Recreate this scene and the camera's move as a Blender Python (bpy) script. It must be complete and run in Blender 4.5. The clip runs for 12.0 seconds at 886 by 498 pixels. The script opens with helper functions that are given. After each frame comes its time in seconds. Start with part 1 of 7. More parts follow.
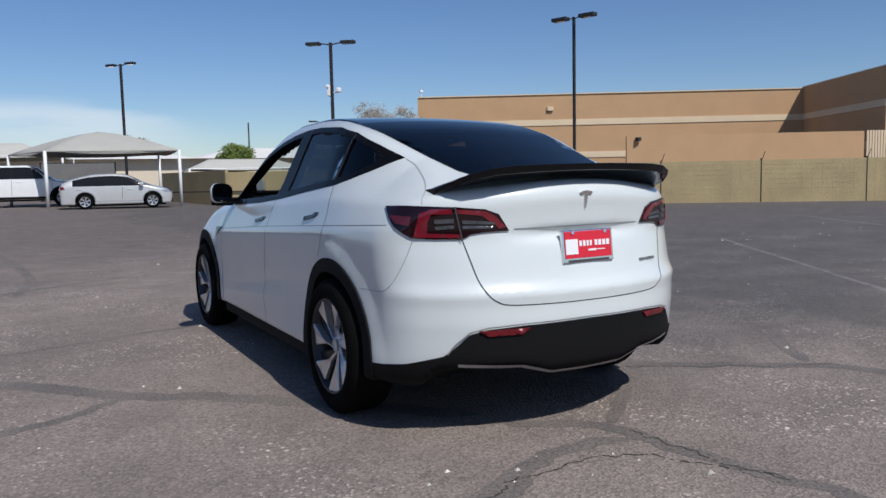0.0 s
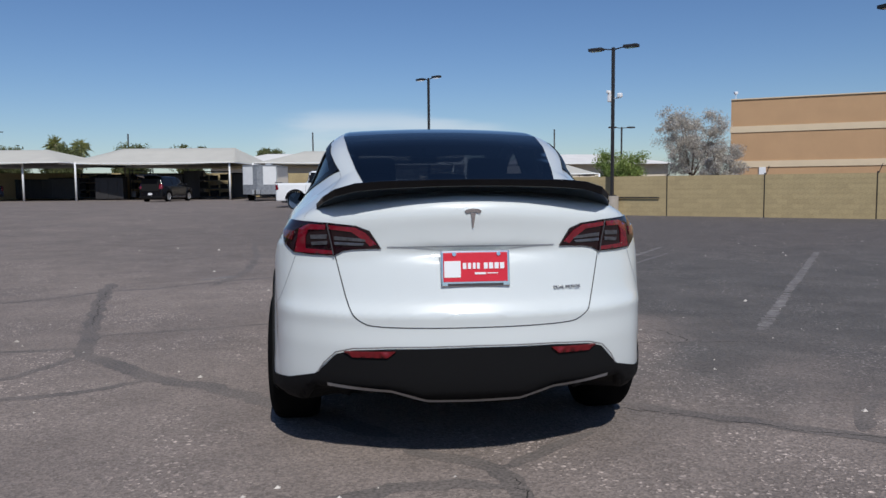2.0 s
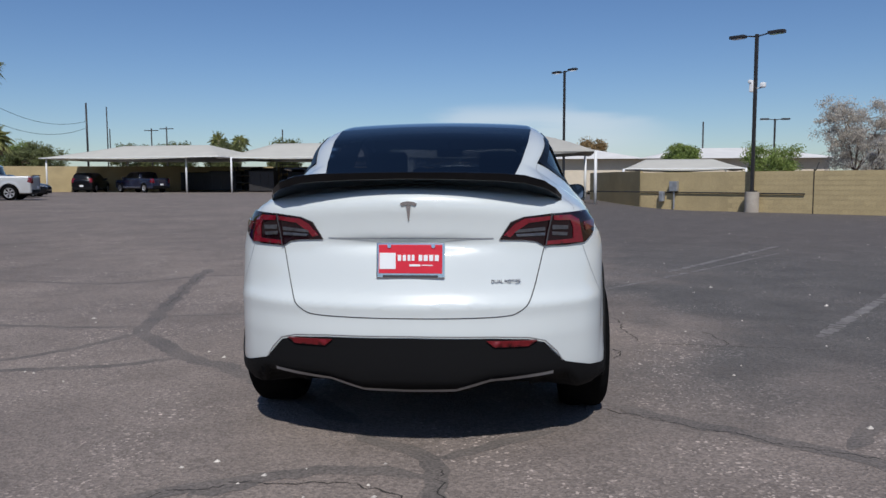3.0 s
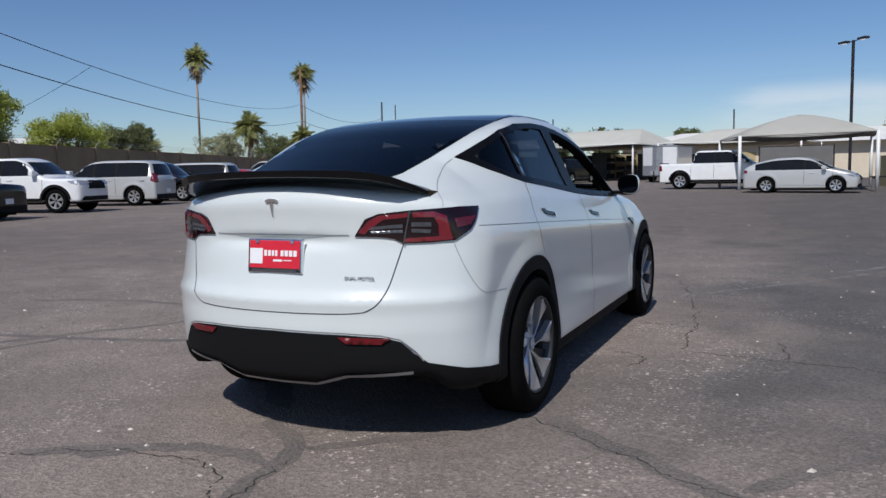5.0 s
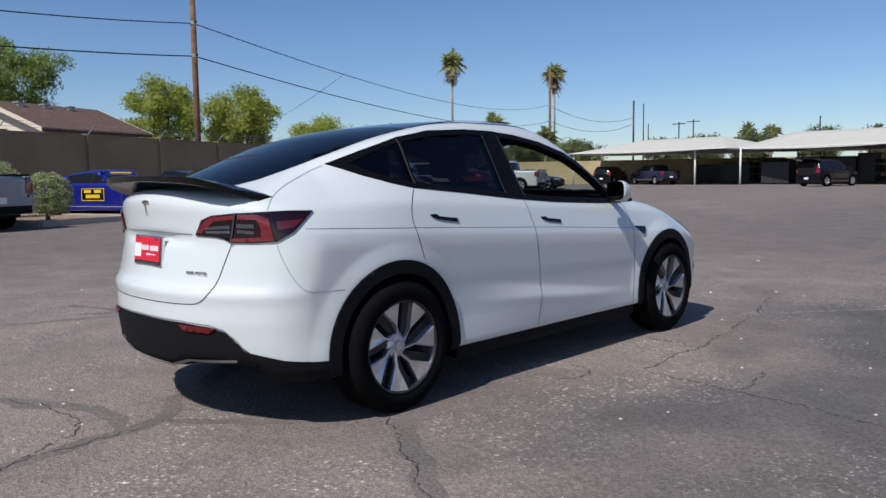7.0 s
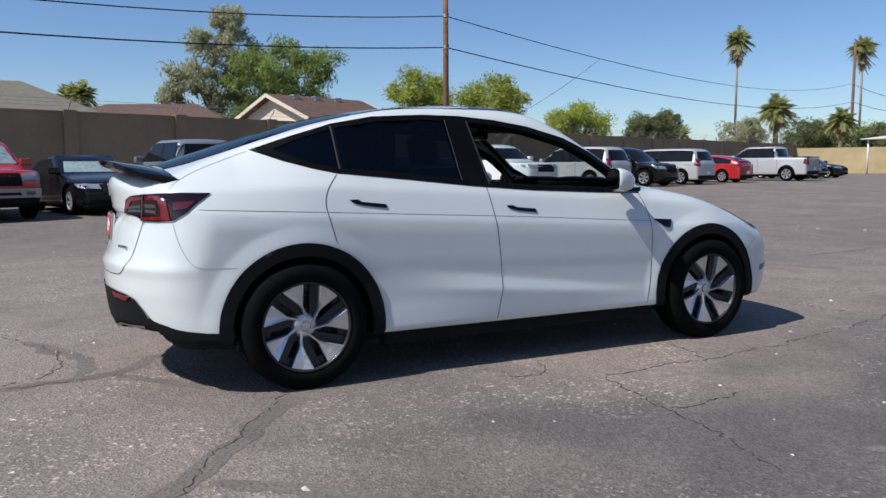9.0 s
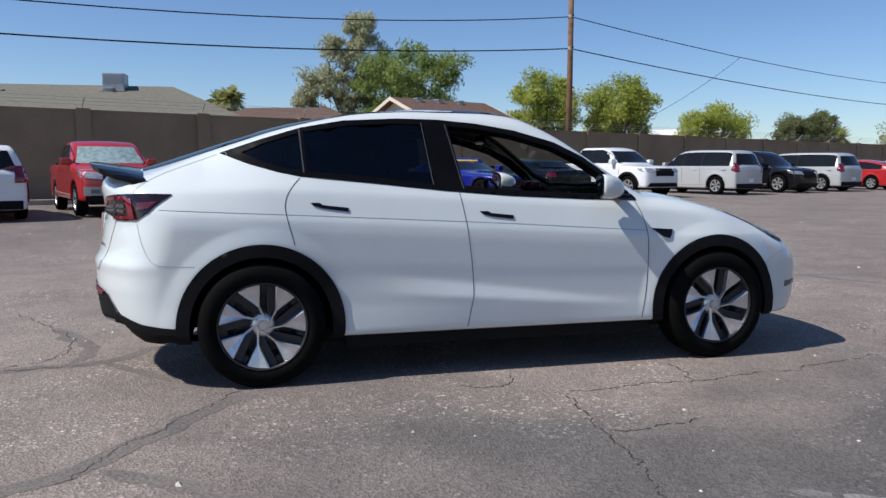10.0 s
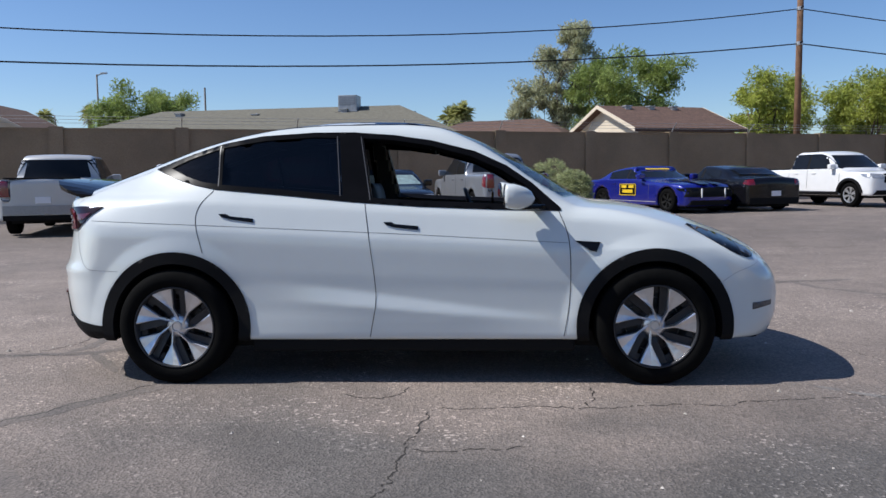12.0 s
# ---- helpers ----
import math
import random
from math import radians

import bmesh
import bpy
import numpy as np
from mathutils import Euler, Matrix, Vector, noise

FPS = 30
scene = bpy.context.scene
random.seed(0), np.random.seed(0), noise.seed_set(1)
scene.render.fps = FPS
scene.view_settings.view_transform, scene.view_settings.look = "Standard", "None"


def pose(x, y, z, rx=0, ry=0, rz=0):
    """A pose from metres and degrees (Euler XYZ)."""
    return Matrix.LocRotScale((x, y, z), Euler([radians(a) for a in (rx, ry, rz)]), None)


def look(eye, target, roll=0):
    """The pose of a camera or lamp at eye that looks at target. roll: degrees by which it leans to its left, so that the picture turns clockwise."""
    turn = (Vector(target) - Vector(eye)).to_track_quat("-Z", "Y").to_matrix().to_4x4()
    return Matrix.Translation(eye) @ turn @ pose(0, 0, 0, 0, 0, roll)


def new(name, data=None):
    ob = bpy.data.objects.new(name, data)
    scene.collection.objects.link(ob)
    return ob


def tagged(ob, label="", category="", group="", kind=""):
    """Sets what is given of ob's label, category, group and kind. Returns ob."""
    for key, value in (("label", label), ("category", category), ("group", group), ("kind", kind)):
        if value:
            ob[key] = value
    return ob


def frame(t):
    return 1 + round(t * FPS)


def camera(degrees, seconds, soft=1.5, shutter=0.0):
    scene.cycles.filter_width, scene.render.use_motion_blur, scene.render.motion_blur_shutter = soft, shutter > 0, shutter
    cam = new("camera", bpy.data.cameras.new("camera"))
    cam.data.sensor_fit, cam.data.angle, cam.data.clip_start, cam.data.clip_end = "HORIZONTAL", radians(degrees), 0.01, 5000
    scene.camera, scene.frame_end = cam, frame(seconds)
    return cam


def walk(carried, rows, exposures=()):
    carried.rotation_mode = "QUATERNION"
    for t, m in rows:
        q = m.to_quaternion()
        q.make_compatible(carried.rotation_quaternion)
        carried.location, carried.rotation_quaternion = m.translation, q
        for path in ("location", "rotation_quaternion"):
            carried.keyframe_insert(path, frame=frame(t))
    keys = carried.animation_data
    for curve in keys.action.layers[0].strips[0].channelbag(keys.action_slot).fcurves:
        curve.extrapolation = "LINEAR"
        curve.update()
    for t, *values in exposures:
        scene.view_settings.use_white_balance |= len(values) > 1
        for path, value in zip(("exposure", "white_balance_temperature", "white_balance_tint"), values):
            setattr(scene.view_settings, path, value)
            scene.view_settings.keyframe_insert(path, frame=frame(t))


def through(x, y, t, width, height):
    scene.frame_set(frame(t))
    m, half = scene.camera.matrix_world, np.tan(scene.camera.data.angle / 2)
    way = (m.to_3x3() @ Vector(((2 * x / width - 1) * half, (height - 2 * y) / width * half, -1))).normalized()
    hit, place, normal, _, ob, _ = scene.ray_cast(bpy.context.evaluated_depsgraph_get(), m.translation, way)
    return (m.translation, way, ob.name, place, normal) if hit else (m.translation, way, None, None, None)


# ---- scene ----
import mathutils.geometry as mgeo
cam = camera(59.8, 12.0)
PATH = [
    (0, (-2.342, -5.174, 1.219), (-1.367, -3.438, 1.029), -1.2),
    (0.5, (-1.872, -5.348, 1.225), (-1.078, -3.522, 1.041), -1.4),
    (1, (-1.404, -5.473, 1.236), (-0.806, -3.572, 1.066), -1.3),
    (1.5, (-0.933, -5.597, 1.23), (-0.53, -3.645, 1.067), -1.0),
    (2, (-0.48, -5.624, 1.233), (-0.267, -3.642, 1.07), -0.5),
    (2.5, (-0.032, -5.685, 1.223), (-0.006, -3.692, 1.053), -0.2),
    (4.5, (1.75, -5.389, 1.23), (1.051, -3.526, 1.033), -1.0),
    (5, (2.182, -5.171, 1.235), (1.325, -3.374, 1.039), -1.2),
    (5.5, (2.642, -5.001, 1.221), (1.636, -3.283, 1.032), -1.3),
    (6, (3.063, -4.738, 1.235), (1.917, -3.11, 1.051), -1.1),
    (6.5, (3.507, -4.498, 1.239), (2.232, -2.967, 1.058), -0.9),
    (7, (3.874, -4.159, 1.237), (2.486, -2.732, 1.051), -0.7),
    (9, (4.978, -2.541, 1.219), (3.18, -1.69, 1.004), -0.3),
    (9.5, (5.162, -2.078, 1.229), (3.292, -1.403, 1.016), -0.0),
    (10, (5.265, -1.574, 1.231), (3.344, -1.058, 1.022), 0.2),
    (10.5, (5.379, -1.067, 1.232), (3.423, -0.701, 1.033), 0.3),
    (11, (5.433, -0.541, 1.239), (3.454, -0.323, 1.046), 0.1),
    (11.5, (5.481, -0.06, 1.233), (3.49, 0.001, 1.05), -0.3),
    (12, (5.462, 0.449, 1.224), (3.473, 0.338, 1.045), -0.7),
]
walk(cam, [(t, look(eye, target, roll)) for t, eye, target, roll in PATH],
     [(0, 0.01, 6225, 9.5), (1.5, -0.11, 6215, 9.5), (2.5, -0.15, 6205, 9.5), (4.5, -0.11, 6225, 9.5), (6.5, 0.11, 6265, 9.5), (9, 0.37, 6325, 9.5), (12, 0.42, 6265, 9.5)])

# ---- light: a clear midday sky and one sun from behind the car ----
SUN_EL = 49.5
SUN_AZ = (0.10, -0.995)
world = bpy.data.worlds.new("world")
scene.world = world
world.use_nodes = True
wn = world.node_tree.nodes
sky = wn.new("ShaderNodeTexSky")
sky.sky_type = "NISHITA"
sky.sun_disc = False
sky.sun_elevation = radians(SUN_EL)
sky.sun_rotation = math.atan2(SUN_AZ[0], SUN_AZ[1])
sky.altitude = 900
sky.air_density = 1.0
sky.dust_density = 0.75
sky.ozone_density = 4.0
hue = wn.new("ShaderNodeHueSaturation")
hue.inputs["Hue"].default_value = 0.506
hue.inputs["Saturation"].default_value = 1.10
world.node_tree.links.new(sky.outputs[0], hue.inputs["Color"])
# a thin bank of pale cloud low in the north
wl = world.node_tree.links
wtc = wn.new("ShaderNodeTexCoord")
wsep = wn.new("ShaderNodeSeparateXYZ")
wl.new(wtc.outputs["Generated"], wsep.inputs[0])


def wmap(src, a, b, lo, hi):
    n = wn.new("ShaderNodeMapRange")
    n.interpolation_type = "SMOOTHSTEP"
    for i, v in enumerate((a, b, lo, hi)):
        n.inputs[i + 1].default_value = v
    wl.new(src, n.inputs[0])
    return n.outputs[0]


def wmul(a, b, op="MULTIPLY"):
    n = wn.new("ShaderNodeMath")
    n.operation = op
    wl.new(a, n.inputs[0])
    wl.new(b, n.inputs[1])
    return n.outputs[0]


stretch = wn.new("ShaderNodeMapping")
stretch.inputs["Scale"].default_value = (1, 1, 5)
wl.new(wtc.outputs["Generated"], stretch.inputs[0])
puff = wn.new("ShaderNodeTexNoise")
puff.inputs["Scale"].default_value = 3.2
puff.inputs["Detail"].default_value = 6
wl.new(stretch.outputs[0], puff.inputs["Vector"])
veil = wmul(wmap(wsep.outputs[0], -0.15, -0.05, 0, 1), wmap(wsep.outputs[0], 0.26, 0.10, 0, 1))
ragged = wmul(wsep.outputs[2], wmap(puff.outputs["Fac"], 0.3, 0.7, 0.012, -0.022), "ADD")
bank = wmul(wmul(wmap(ragged, 0.082, 0.056, 0, 1), wmap(wsep.outputs[1], 0.5, 0.8, 0, 1)), wmul(veil, wmap(puff.outputs["Fac"], 0.30, 0.62, 0.35, 0.7)))
pale = wn.new("ShaderNodeHueSaturation")
pale.inputs["Saturation"].default_value = 0.35
pale.inputs["Value"].default_value = 1.12
wl.new(hue.outputs[0], pale.inputs["Color"])
skymix = wn.new("ShaderNodeMix")
skymix.data_type = "RGBA"
wl.new(bank, skymix.inputs["Factor"])
wl.new(hue.outputs[0], skymix.inputs["A"])
wl.new(pale.outputs[0], skymix.inputs["B"])
wl.new(skymix.outputs["Result"], wn["Background"].inputs[0])
wn["Background"].inputs[1].default_value = 0.091
sun = new("sun", bpy.data.lights.new("sun", "SUN"))
sun.data.energy = 4.05
sun.data.angle = radians(0.53)
sun.data.color = (1.0, 0.955, 0.90)
cel = math.cos(radians(SUN_EL))
sun.matrix_world = look((SUN_AZ[0] * cel * 60, SUN_AZ[1] * cel * 60, math.sin(radians(SUN_EL)) * 60), (0, 0, 0))

# ---- materials ----
def mat(name, color, rough=0.5, metal=0.0, vary=0.0, scale=8.0, bump=0.0, bscale=60.0, color2=None, coat=0.0,
        fine=0.0, fscale=120.0, rvary=0.0, ior=1.45, island=0.0, rand=0.0, spec=0.5):
    """A surface with broad and fine variation, in metres."""
    m = bpy.data.materials.new(name)
    m.use_nodes = True
    nt, nd, ln = m.node_tree, m.node_tree.nodes, m.node_tree.links
    b = nd["Principled BSDF"]
    b.inputs["Base Color"].default_value = (*color, 1)
    b.inputs["Roughness"].default_value = rough
    b.inputs["Metallic"].default_value = metal
    b.inputs["IOR"].default_value = ior
    b.inputs["Specular IOR Level"].default_value = spec
    b.inputs["Coat Weight"].default_value = coat
    b.inputs["Coat Roughness"].default_value = 0.08
    tc = nd.new("ShaderNodeTexCoord")
    if vary or fine or color2 or island or rand:
        broad = nd.new("ShaderNodeTexNoise")
        broad.inputs["Scale"].default_value = scale
        broad.inputs["Detail"].default_value = 6
        ln.new(tc.outputs["Object"], broad.inputs["Vector"])
        mix = nd.new("ShaderNodeMix")
        mix.data_type = "RGBA"
        c2 = color2 or tuple(c * (1 - vary) for c in color)
        mix.inputs["A"].default_value = (*color, 1)
        mix.inputs["B"].default_value = (*c2, 1)
        ramp = nd.new("ShaderNodeMapRange")
        ramp.inputs["From Min"].default_value = 0.35
        ramp.inputs["From Max"].default_value = 0.65
        ln.new(broad.outputs["Fac"], ramp.inputs["Value"])
        ln.new(ramp.outputs["Result"], mix.inputs["Factor"])
        out = mix.outputs["Result"]
        if fine:
            fn = nd.new("ShaderNodeTexNoise")
            fn.inputs["Scale"].default_value = fscale
            fn.inputs["Detail"].default_value = 3
            ln.new(tc.outputs["Object"], fn.inputs["Vector"])
            mr = nd.new("ShaderNodeMapRange")
            mr.inputs["From Min"].default_value = 0.3
            mr.inputs["From Max"].default_value = 0.7
            mr.inputs["To Min"].default_value = 1 - fine
            mr.inputs["To Max"].default_value = 1 + fine
            ln.new(fn.outputs["Fac"], mr.inputs["Value"])
            vm = nd.new("ShaderNodeVectorMath")
            vm.operation = "SCALE"
            ln.new(out, vm.inputs[0])
            ln.new(mr.outputs["Result"], vm.inputs["Scale"])
            out = vm.outputs[0]
        for amount, node, sock in ((island, "ShaderNodeNewGeometry", "Random Per Island"), (rand, "ShaderNodeObjectInfo", "Random")):
            if amount:
                src = nd.new(node)
                mr = nd.new("ShaderNodeMapRange")
                mr.inputs["To Min"].default_value = 1 - amount
                mr.inputs["To Max"].default_value = 1 + amount
                ln.new(src.outputs[sock], mr.inputs["Value"])
                vm = nd.new("ShaderNodeVectorMath")
                vm.operation = "SCALE"
                ln.new(out, vm.inputs[0])
                ln.new(mr.outputs["Result"], vm.inputs["Scale"])
                out = vm.outputs[0]
        ln.new(out, b.inputs["Base Color"])
        if rvary:
            rr = nd.new("ShaderNodeMapRange")
            rr.inputs["To Min"].default_value = max(0, rough - rvary)
            rr.inputs["To Max"].default_value = min(1, rough + rvary)
            ln.new(broad.outputs["Fac"], rr.inputs["Value"])
            ln.new(rr.outputs["Result"], b.inputs["Roughness"])
    if bump:
        bn = nd.new("ShaderNodeTexNoise")
        bn.inputs["Scale"].default_value = bscale
        bn.inputs["Detail"].default_value = 4
        ln.new(tc.outputs["Object"], bn.inputs["Vector"])
        bp = nd.new("ShaderNodeBump")
        bp.inputs["Strength"].default_value = 1.0
        bp.inputs["Distance"].default_value = bump
        ln.new(bn.outputs["Fac"], bp.inputs["Height"])
        ln.new(bp.outputs["Normal"], b.inputs["Normal"])
    return m


def glass(name, tint, rough=0.0):
    """A thin pane: tinted see-through with the gloss of glass."""
    m = bpy.data.materials.new(name)
    m.use_nodes = True
    nd, ln = m.node_tree.nodes, m.node_tree.links
    nd.remove(nd["Principled BSDF"])
    tr = nd.new("ShaderNodeBsdfTransparent")
    tr.inputs[0].default_value = (*tint, 1)
    gl = nd.new("ShaderNodeBsdfGlossy")
    gl.inputs["Roughness"].default_value = rough
    lw = nd.new("ShaderNodeLayerWeight")
    lw.inputs["Blend"].default_value = 0.5
    pw = nd.new("ShaderNodeMath")
    pw.operation = "POWER"
    pw.inputs[1].default_value = 5.0
    ln.new(lw.outputs["Facing"], pw.inputs[0])
    fr = nd.new("ShaderNodeMath")
    fr.operation = "MULTIPLY_ADD"
    fr.inputs[1].default_value = 0.75
    fr.inputs[2].default_value = 0.04
    ln.new(pw.outputs[0], fr.inputs[0])
    mx = nd.new("ShaderNodeMixShader")
    ln.new(fr.outputs[0], mx.inputs[0])
    ln.new(tr.outputs[0], mx.inputs[1])
    ln.new(gl.outputs[0], mx.inputs[2])
    ln.new(mx.outputs[0], nd["Material Output"].inputs[0])
    return m


M_WHITE = mat("pearl white paint", (0.645, 0.68, 0.665), 0.34, spec=0.35, coat=1.0, vary=0.03, scale=3, rvary=0.03)
M_BLACKGLOSS = mat("gloss black plastic", (0.005, 0.005, 0.006), 0.05, coat=0.0, vary=0.2, scale=9, spec=0.28)
M_SURROUND = mat("satin black surround", (0.006, 0.006, 0.007), 0.30, vary=0.2, scale=9, spec=0.07)
M_MIRROR = mat("tinted mirror", (0.30, 0.32, 0.35), 0.04, metal=1.0, vary=0.05)
M_TRIM = mat("matt black plastic", (0.006, 0.006, 0.0065), 0.75, fine=0.15, fscale=300, bump=0.0006, bscale=700, spec=0.2)
M_DARK = mat("dark underbody", (0.012, 0.012, 0.012), 0.8, vary=0.3, spec=0.2)
M_TYRE = mat("tyre rubber", (0.006, 0.006, 0.006), 0.85, vary=0.25, scale=20, bump=0.001, bscale=200, spec=0.05)
M_RIM = mat("machined silver", (0.72, 0.72, 0.73), 0.28, metal=0.75, vary=0.08, scale=30)
M_RIMDARK = mat("dark grey wheel cover", (0.035, 0.036, 0.04), 0.4, metal=0.3, vary=0.2, scale=20)
M_CHROME = mat("chrome", (0.75, 0.75, 0.76), 0.12, metal=1.0, vary=0.05, scale=30)
M_GREYTRIM = mat("satin grey trim", (0.30, 0.30, 0.31), 0.35, metal=0.6, vary=0.1, scale=20)
M_SEAM = mat("panel gap", (0.05, 0.05, 0.055), 0.8, vary=0.1)
# for faint gaps, and for shade lines painted on sills and tailgate lip
M_GAPSHADE = mat("shallow gap and shade line", (0.30, 0.31, 0.33), 0.7, vary=0.1)
M_DIVIDER = mat("satin window divider", (0.07, 0.07, 0.075), 0.4, vary=0.1)
M_TINT = glass("privacy glass", (0.055, 0.06, 0.07))
M_CLEAR = glass("clear window glass", (0.72, 0.78, 0.76))
M_ROOF = mat("black roof glass", (0.006, 0.008, 0.013), 0.03, vary=0.1, ior=1.5)
M_LAMP = mat("smoked lamp lens", (0.014, 0.004, 0.006), 0.06, coat=0.2, vary=0.3, scale=14)
M_REDDARK = mat("dark red reflector", (0.15, 0.007, 0.011), 0.35, coat=0.0, vary=0.25, scale=40)
M_REDDIM = mat("dim red lens", (0.10, 0.005, 0.009), 0.12, coat=1.0, vary=0.25, scale=40)
M_RED = mat("red lamp lens", (0.18, 0.006, 0.016), 0.10, coat=1.0, vary=0.25, scale=40)
M_LAMPGREY = mat("clear lamp reflector", (0.13, 0.135, 0.15), 0.15, metal=0.5, vary=0.3, scale=40)
M_SEAT = mat("black seat leather", (0.03, 0.03, 0.032), 0.5, vary=0.2, scale=10)
M_LINING = mat("cabin lining", (0.05, 0.05, 0.052), 0.85, vary=0.1)
M_SILVER = mat("silver paint", (0.50, 0.50, 0.49), 0.35, metal=0.2, coat=1.0, vary=0.04, scale=3)
M_REDPAINT = mat("red paint", (0.42, 0.018, 0.02), 0.3, coat=1.0, vary=0.1, scale=3)
M_BLUEPAINT = mat("deep blue paint", (0.010, 0.016, 0.23), 0.25, metal=0.2, coat=1.0, vary=0.15, scale=3)
M_BLACKPAINT = mat("black paint", (0.006, 0.006, 0.008), 0.2, spec=0.3, coat=0.35, vary=0.2, scale=3)
M_GREYPAINT = mat("grey paint", (0.16, 0.165, 0.17), 0.3, metal=0.4, coat=1.0, vary=0.08, scale=3)
M_WHITEPAINT = mat("white paint", (0.78, 0.78, 0.77), 0.35, coat=1.0, vary=0.05, scale=3)
M_NAVY = mat("dark navy paint", (0.015, 0.02, 0.045), 0.25, coat=1.0, vary=0.15, scale=3)
# silver with the shade's darker blue-grey put into its colour
M_SILVERSHADED = mat("silver paint with shade in its colour", (0.25, 0.265, 0.29), 0.35, metal=0.3, coat=1.0, vary=0.05, scale=3)
M_YELLOW = mat("yellow vinyl", (0.75, 0.50, 0.02), 0.5, vary=0.05)
M_HEADLAMP = mat("headlamp lens", (0.45, 0.47, 0.5), 0.08, metal=0.4, coat=1.0, vary=0.4, scale=30)
M_PLATEWHITE = mat("printed white", (0.8, 0.8, 0.8), 0.5, vary=0.03)
M_PLATERED = mat("printed red", (0.62, 0.02, 0.04), 0.45, vary=0.06, scale=20)

# ---- mesh tools ----
def link_mesh(name, verts, faces, material, parent=None, label="", smooth=True):
    me = bpy.data.meshes.new(name)
    me.from_pydata([tuple(map(float, v)) for v in verts], [], [tuple(int(i) for i in f) for f in faces])
    if material:
        me.materials.append(material)
    if smooth:
        me.polygons.foreach_set("use_smooth", [True] * len(me.polygons))
    me.update()
    ob = new(name, me)
    ob.parent = parent
    if label:
        tagged(ob, label)
    return ob


def part(name, bm, material, parent, label="", smooth=False):
    """One bmesh as one mesh object under a thing or part."""
    bmesh.ops.recalc_face_normals(bm, faces=bm.faces)
    me = bpy.data.meshes.new(name)
    bm.to_mesh(me)
    bm.free()
    if material:
        me.materials.append(material)
    if smooth:
        me.polygons.foreach_set("use_smooth", [True] * len(me.polygons))
    ob = new(name, me)
    ob.parent = parent
    if label:
        tagged(ob, label)
    return ob


def thing(name, label, category, at=(0, 0, 0), rz=0.0, group="", kind=""):
    ob = new(name)
    ob.matrix_world = pose(*at, 0, 0, rz)
    return tagged(ob, label, category, group, kind)


def add_box(bm, lo, hi, bevel=0.0, m=None):
    made = bmesh.ops.create_cube(bm, size=1.0)["verts"]
    c = [(a + b) / 2 for a, b in zip(lo, hi)]
    s = [b - a for a, b in zip(lo, hi)]
    for v in made:
        v.co = Vector((c[0] + v.co.x * s[0], c[1] + v.co.y * s[1], c[2] + v.co.z * s[2]))
    if bevel:
        edges = list({e for v in made for e in v.link_edges})
        made = list({v for f in bmesh.ops.bevel(bm, geom=edges, offset=bevel, segments=2, affect="EDGES", profile=0.6)["faces"] for v in f.verts} | {v for v in made if v.is_valid})
    if m is not None:
        bmesh.ops.transform(bm, matrix=m, verts=made)
    return made


def box(lo, hi, bevel=0.0, m=None):
    bm = bmesh.new()
    add_box(bm, lo, hi, bevel, m)
    return bm


def add_tube(bm, a, b, r0, r1=None, sides=10):
    r1 = r0 if r1 is None else r1
    a, b = Vector(a), Vector(b)
    d = (b - a)
    turn = d.to_track_quat("Z", "Y").to_matrix().to_4x4()
    bmesh.ops.create_cone(bm, cap_ends=True, segments=sides, radius1=r0, radius2=r1, depth=d.length,
                          matrix=Matrix.Translation((a + b) / 2) @ turn)


def tube(a, b, r0, r1=None, sides=10):
    bm = bmesh.new()
    add_tube(bm, a, b, r0, r1, sides)
    return bm


def lathe(profile, sides=48, axis="X"):
    """Verts and faces of a closed turned shape from (radius, along) pairs."""
    vs, fs = [], []
    n = len(profile)
    for i in range(sides):
        a = 2 * math.pi * i / sides
        for r, h in profile:
            vs.append((h, r * math.cos(a), r * math.sin(a)) if axis == "X" else (r * math.cos(a), r * math.sin(a), h))
    for i in range(sides):
        j = (i + 1) % sides
        for k in range(n - 1):
            fs.append((i * n + k, i * n + k + 1, j * n + k + 1, j * n + k))
    return vs, fs


def pchip(pairs):
    """A smooth curve through (x, y) pairs that does not overshoot."""
    xs, ys = np.array([p[0] for p in pairs], float), np.array([p[1] for p in pairs], float)
    h, d = np.diff(xs), np.diff(ys) / np.diff(xs)
    m = np.zeros(len(xs))
    m[0], m[-1] = d[0], d[-1]
    for i in range(1, len(xs) - 1):
        if d[i - 1] * d[i] > 0:
            w1, w2 = 2 * h[i] + h[i - 1], h[i] + 2 * h[i - 1]
            m[i] = (w1 + w2) / (w1 / d[i - 1] + w2 / d[i])

    def curve(x):
        x = np.clip(np.asarray(x, float), xs[0], xs[-1])
        i = np.clip(np.searchsorted(xs, x) - 1, 0, len(xs) - 2)
        t = (x - xs[i]) / h[i]
        t2, t3 = t * t, t * t * t
        return (2 * t3 - 3 * t2 + 1) * ys[i] + (t3 - 2 * t2 + t) * h[i] * m[i] + (-2 * t3 + 3 * t2) * ys[i + 1] + (t3 - t2) * h[i] * m[i + 1]
    return curve


def smax(a, b, k):
    h = np.maximum(k - np.abs(a - b), 0) / k
    return np.maximum(a, b) + h * h * k * 0.25


def normals_of(f, p, e=0.004):
    g = np.stack([f(p[:, 0] + e, p[:, 1], p[:, 2]) - f(p[:, 0] - e, p[:, 1], p[:, 2]),
                  f(p[:, 0], p[:, 1] + e, p[:, 2]) - f(p[:, 0], p[:, 1] - e, p[:, 2]),
                  f(p[:, 0], p[:, 1], p[:, 2] + e) - f(p[:, 0], p[:, 1], p[:, 2] - e)], 1) / (2 * e)
    return g


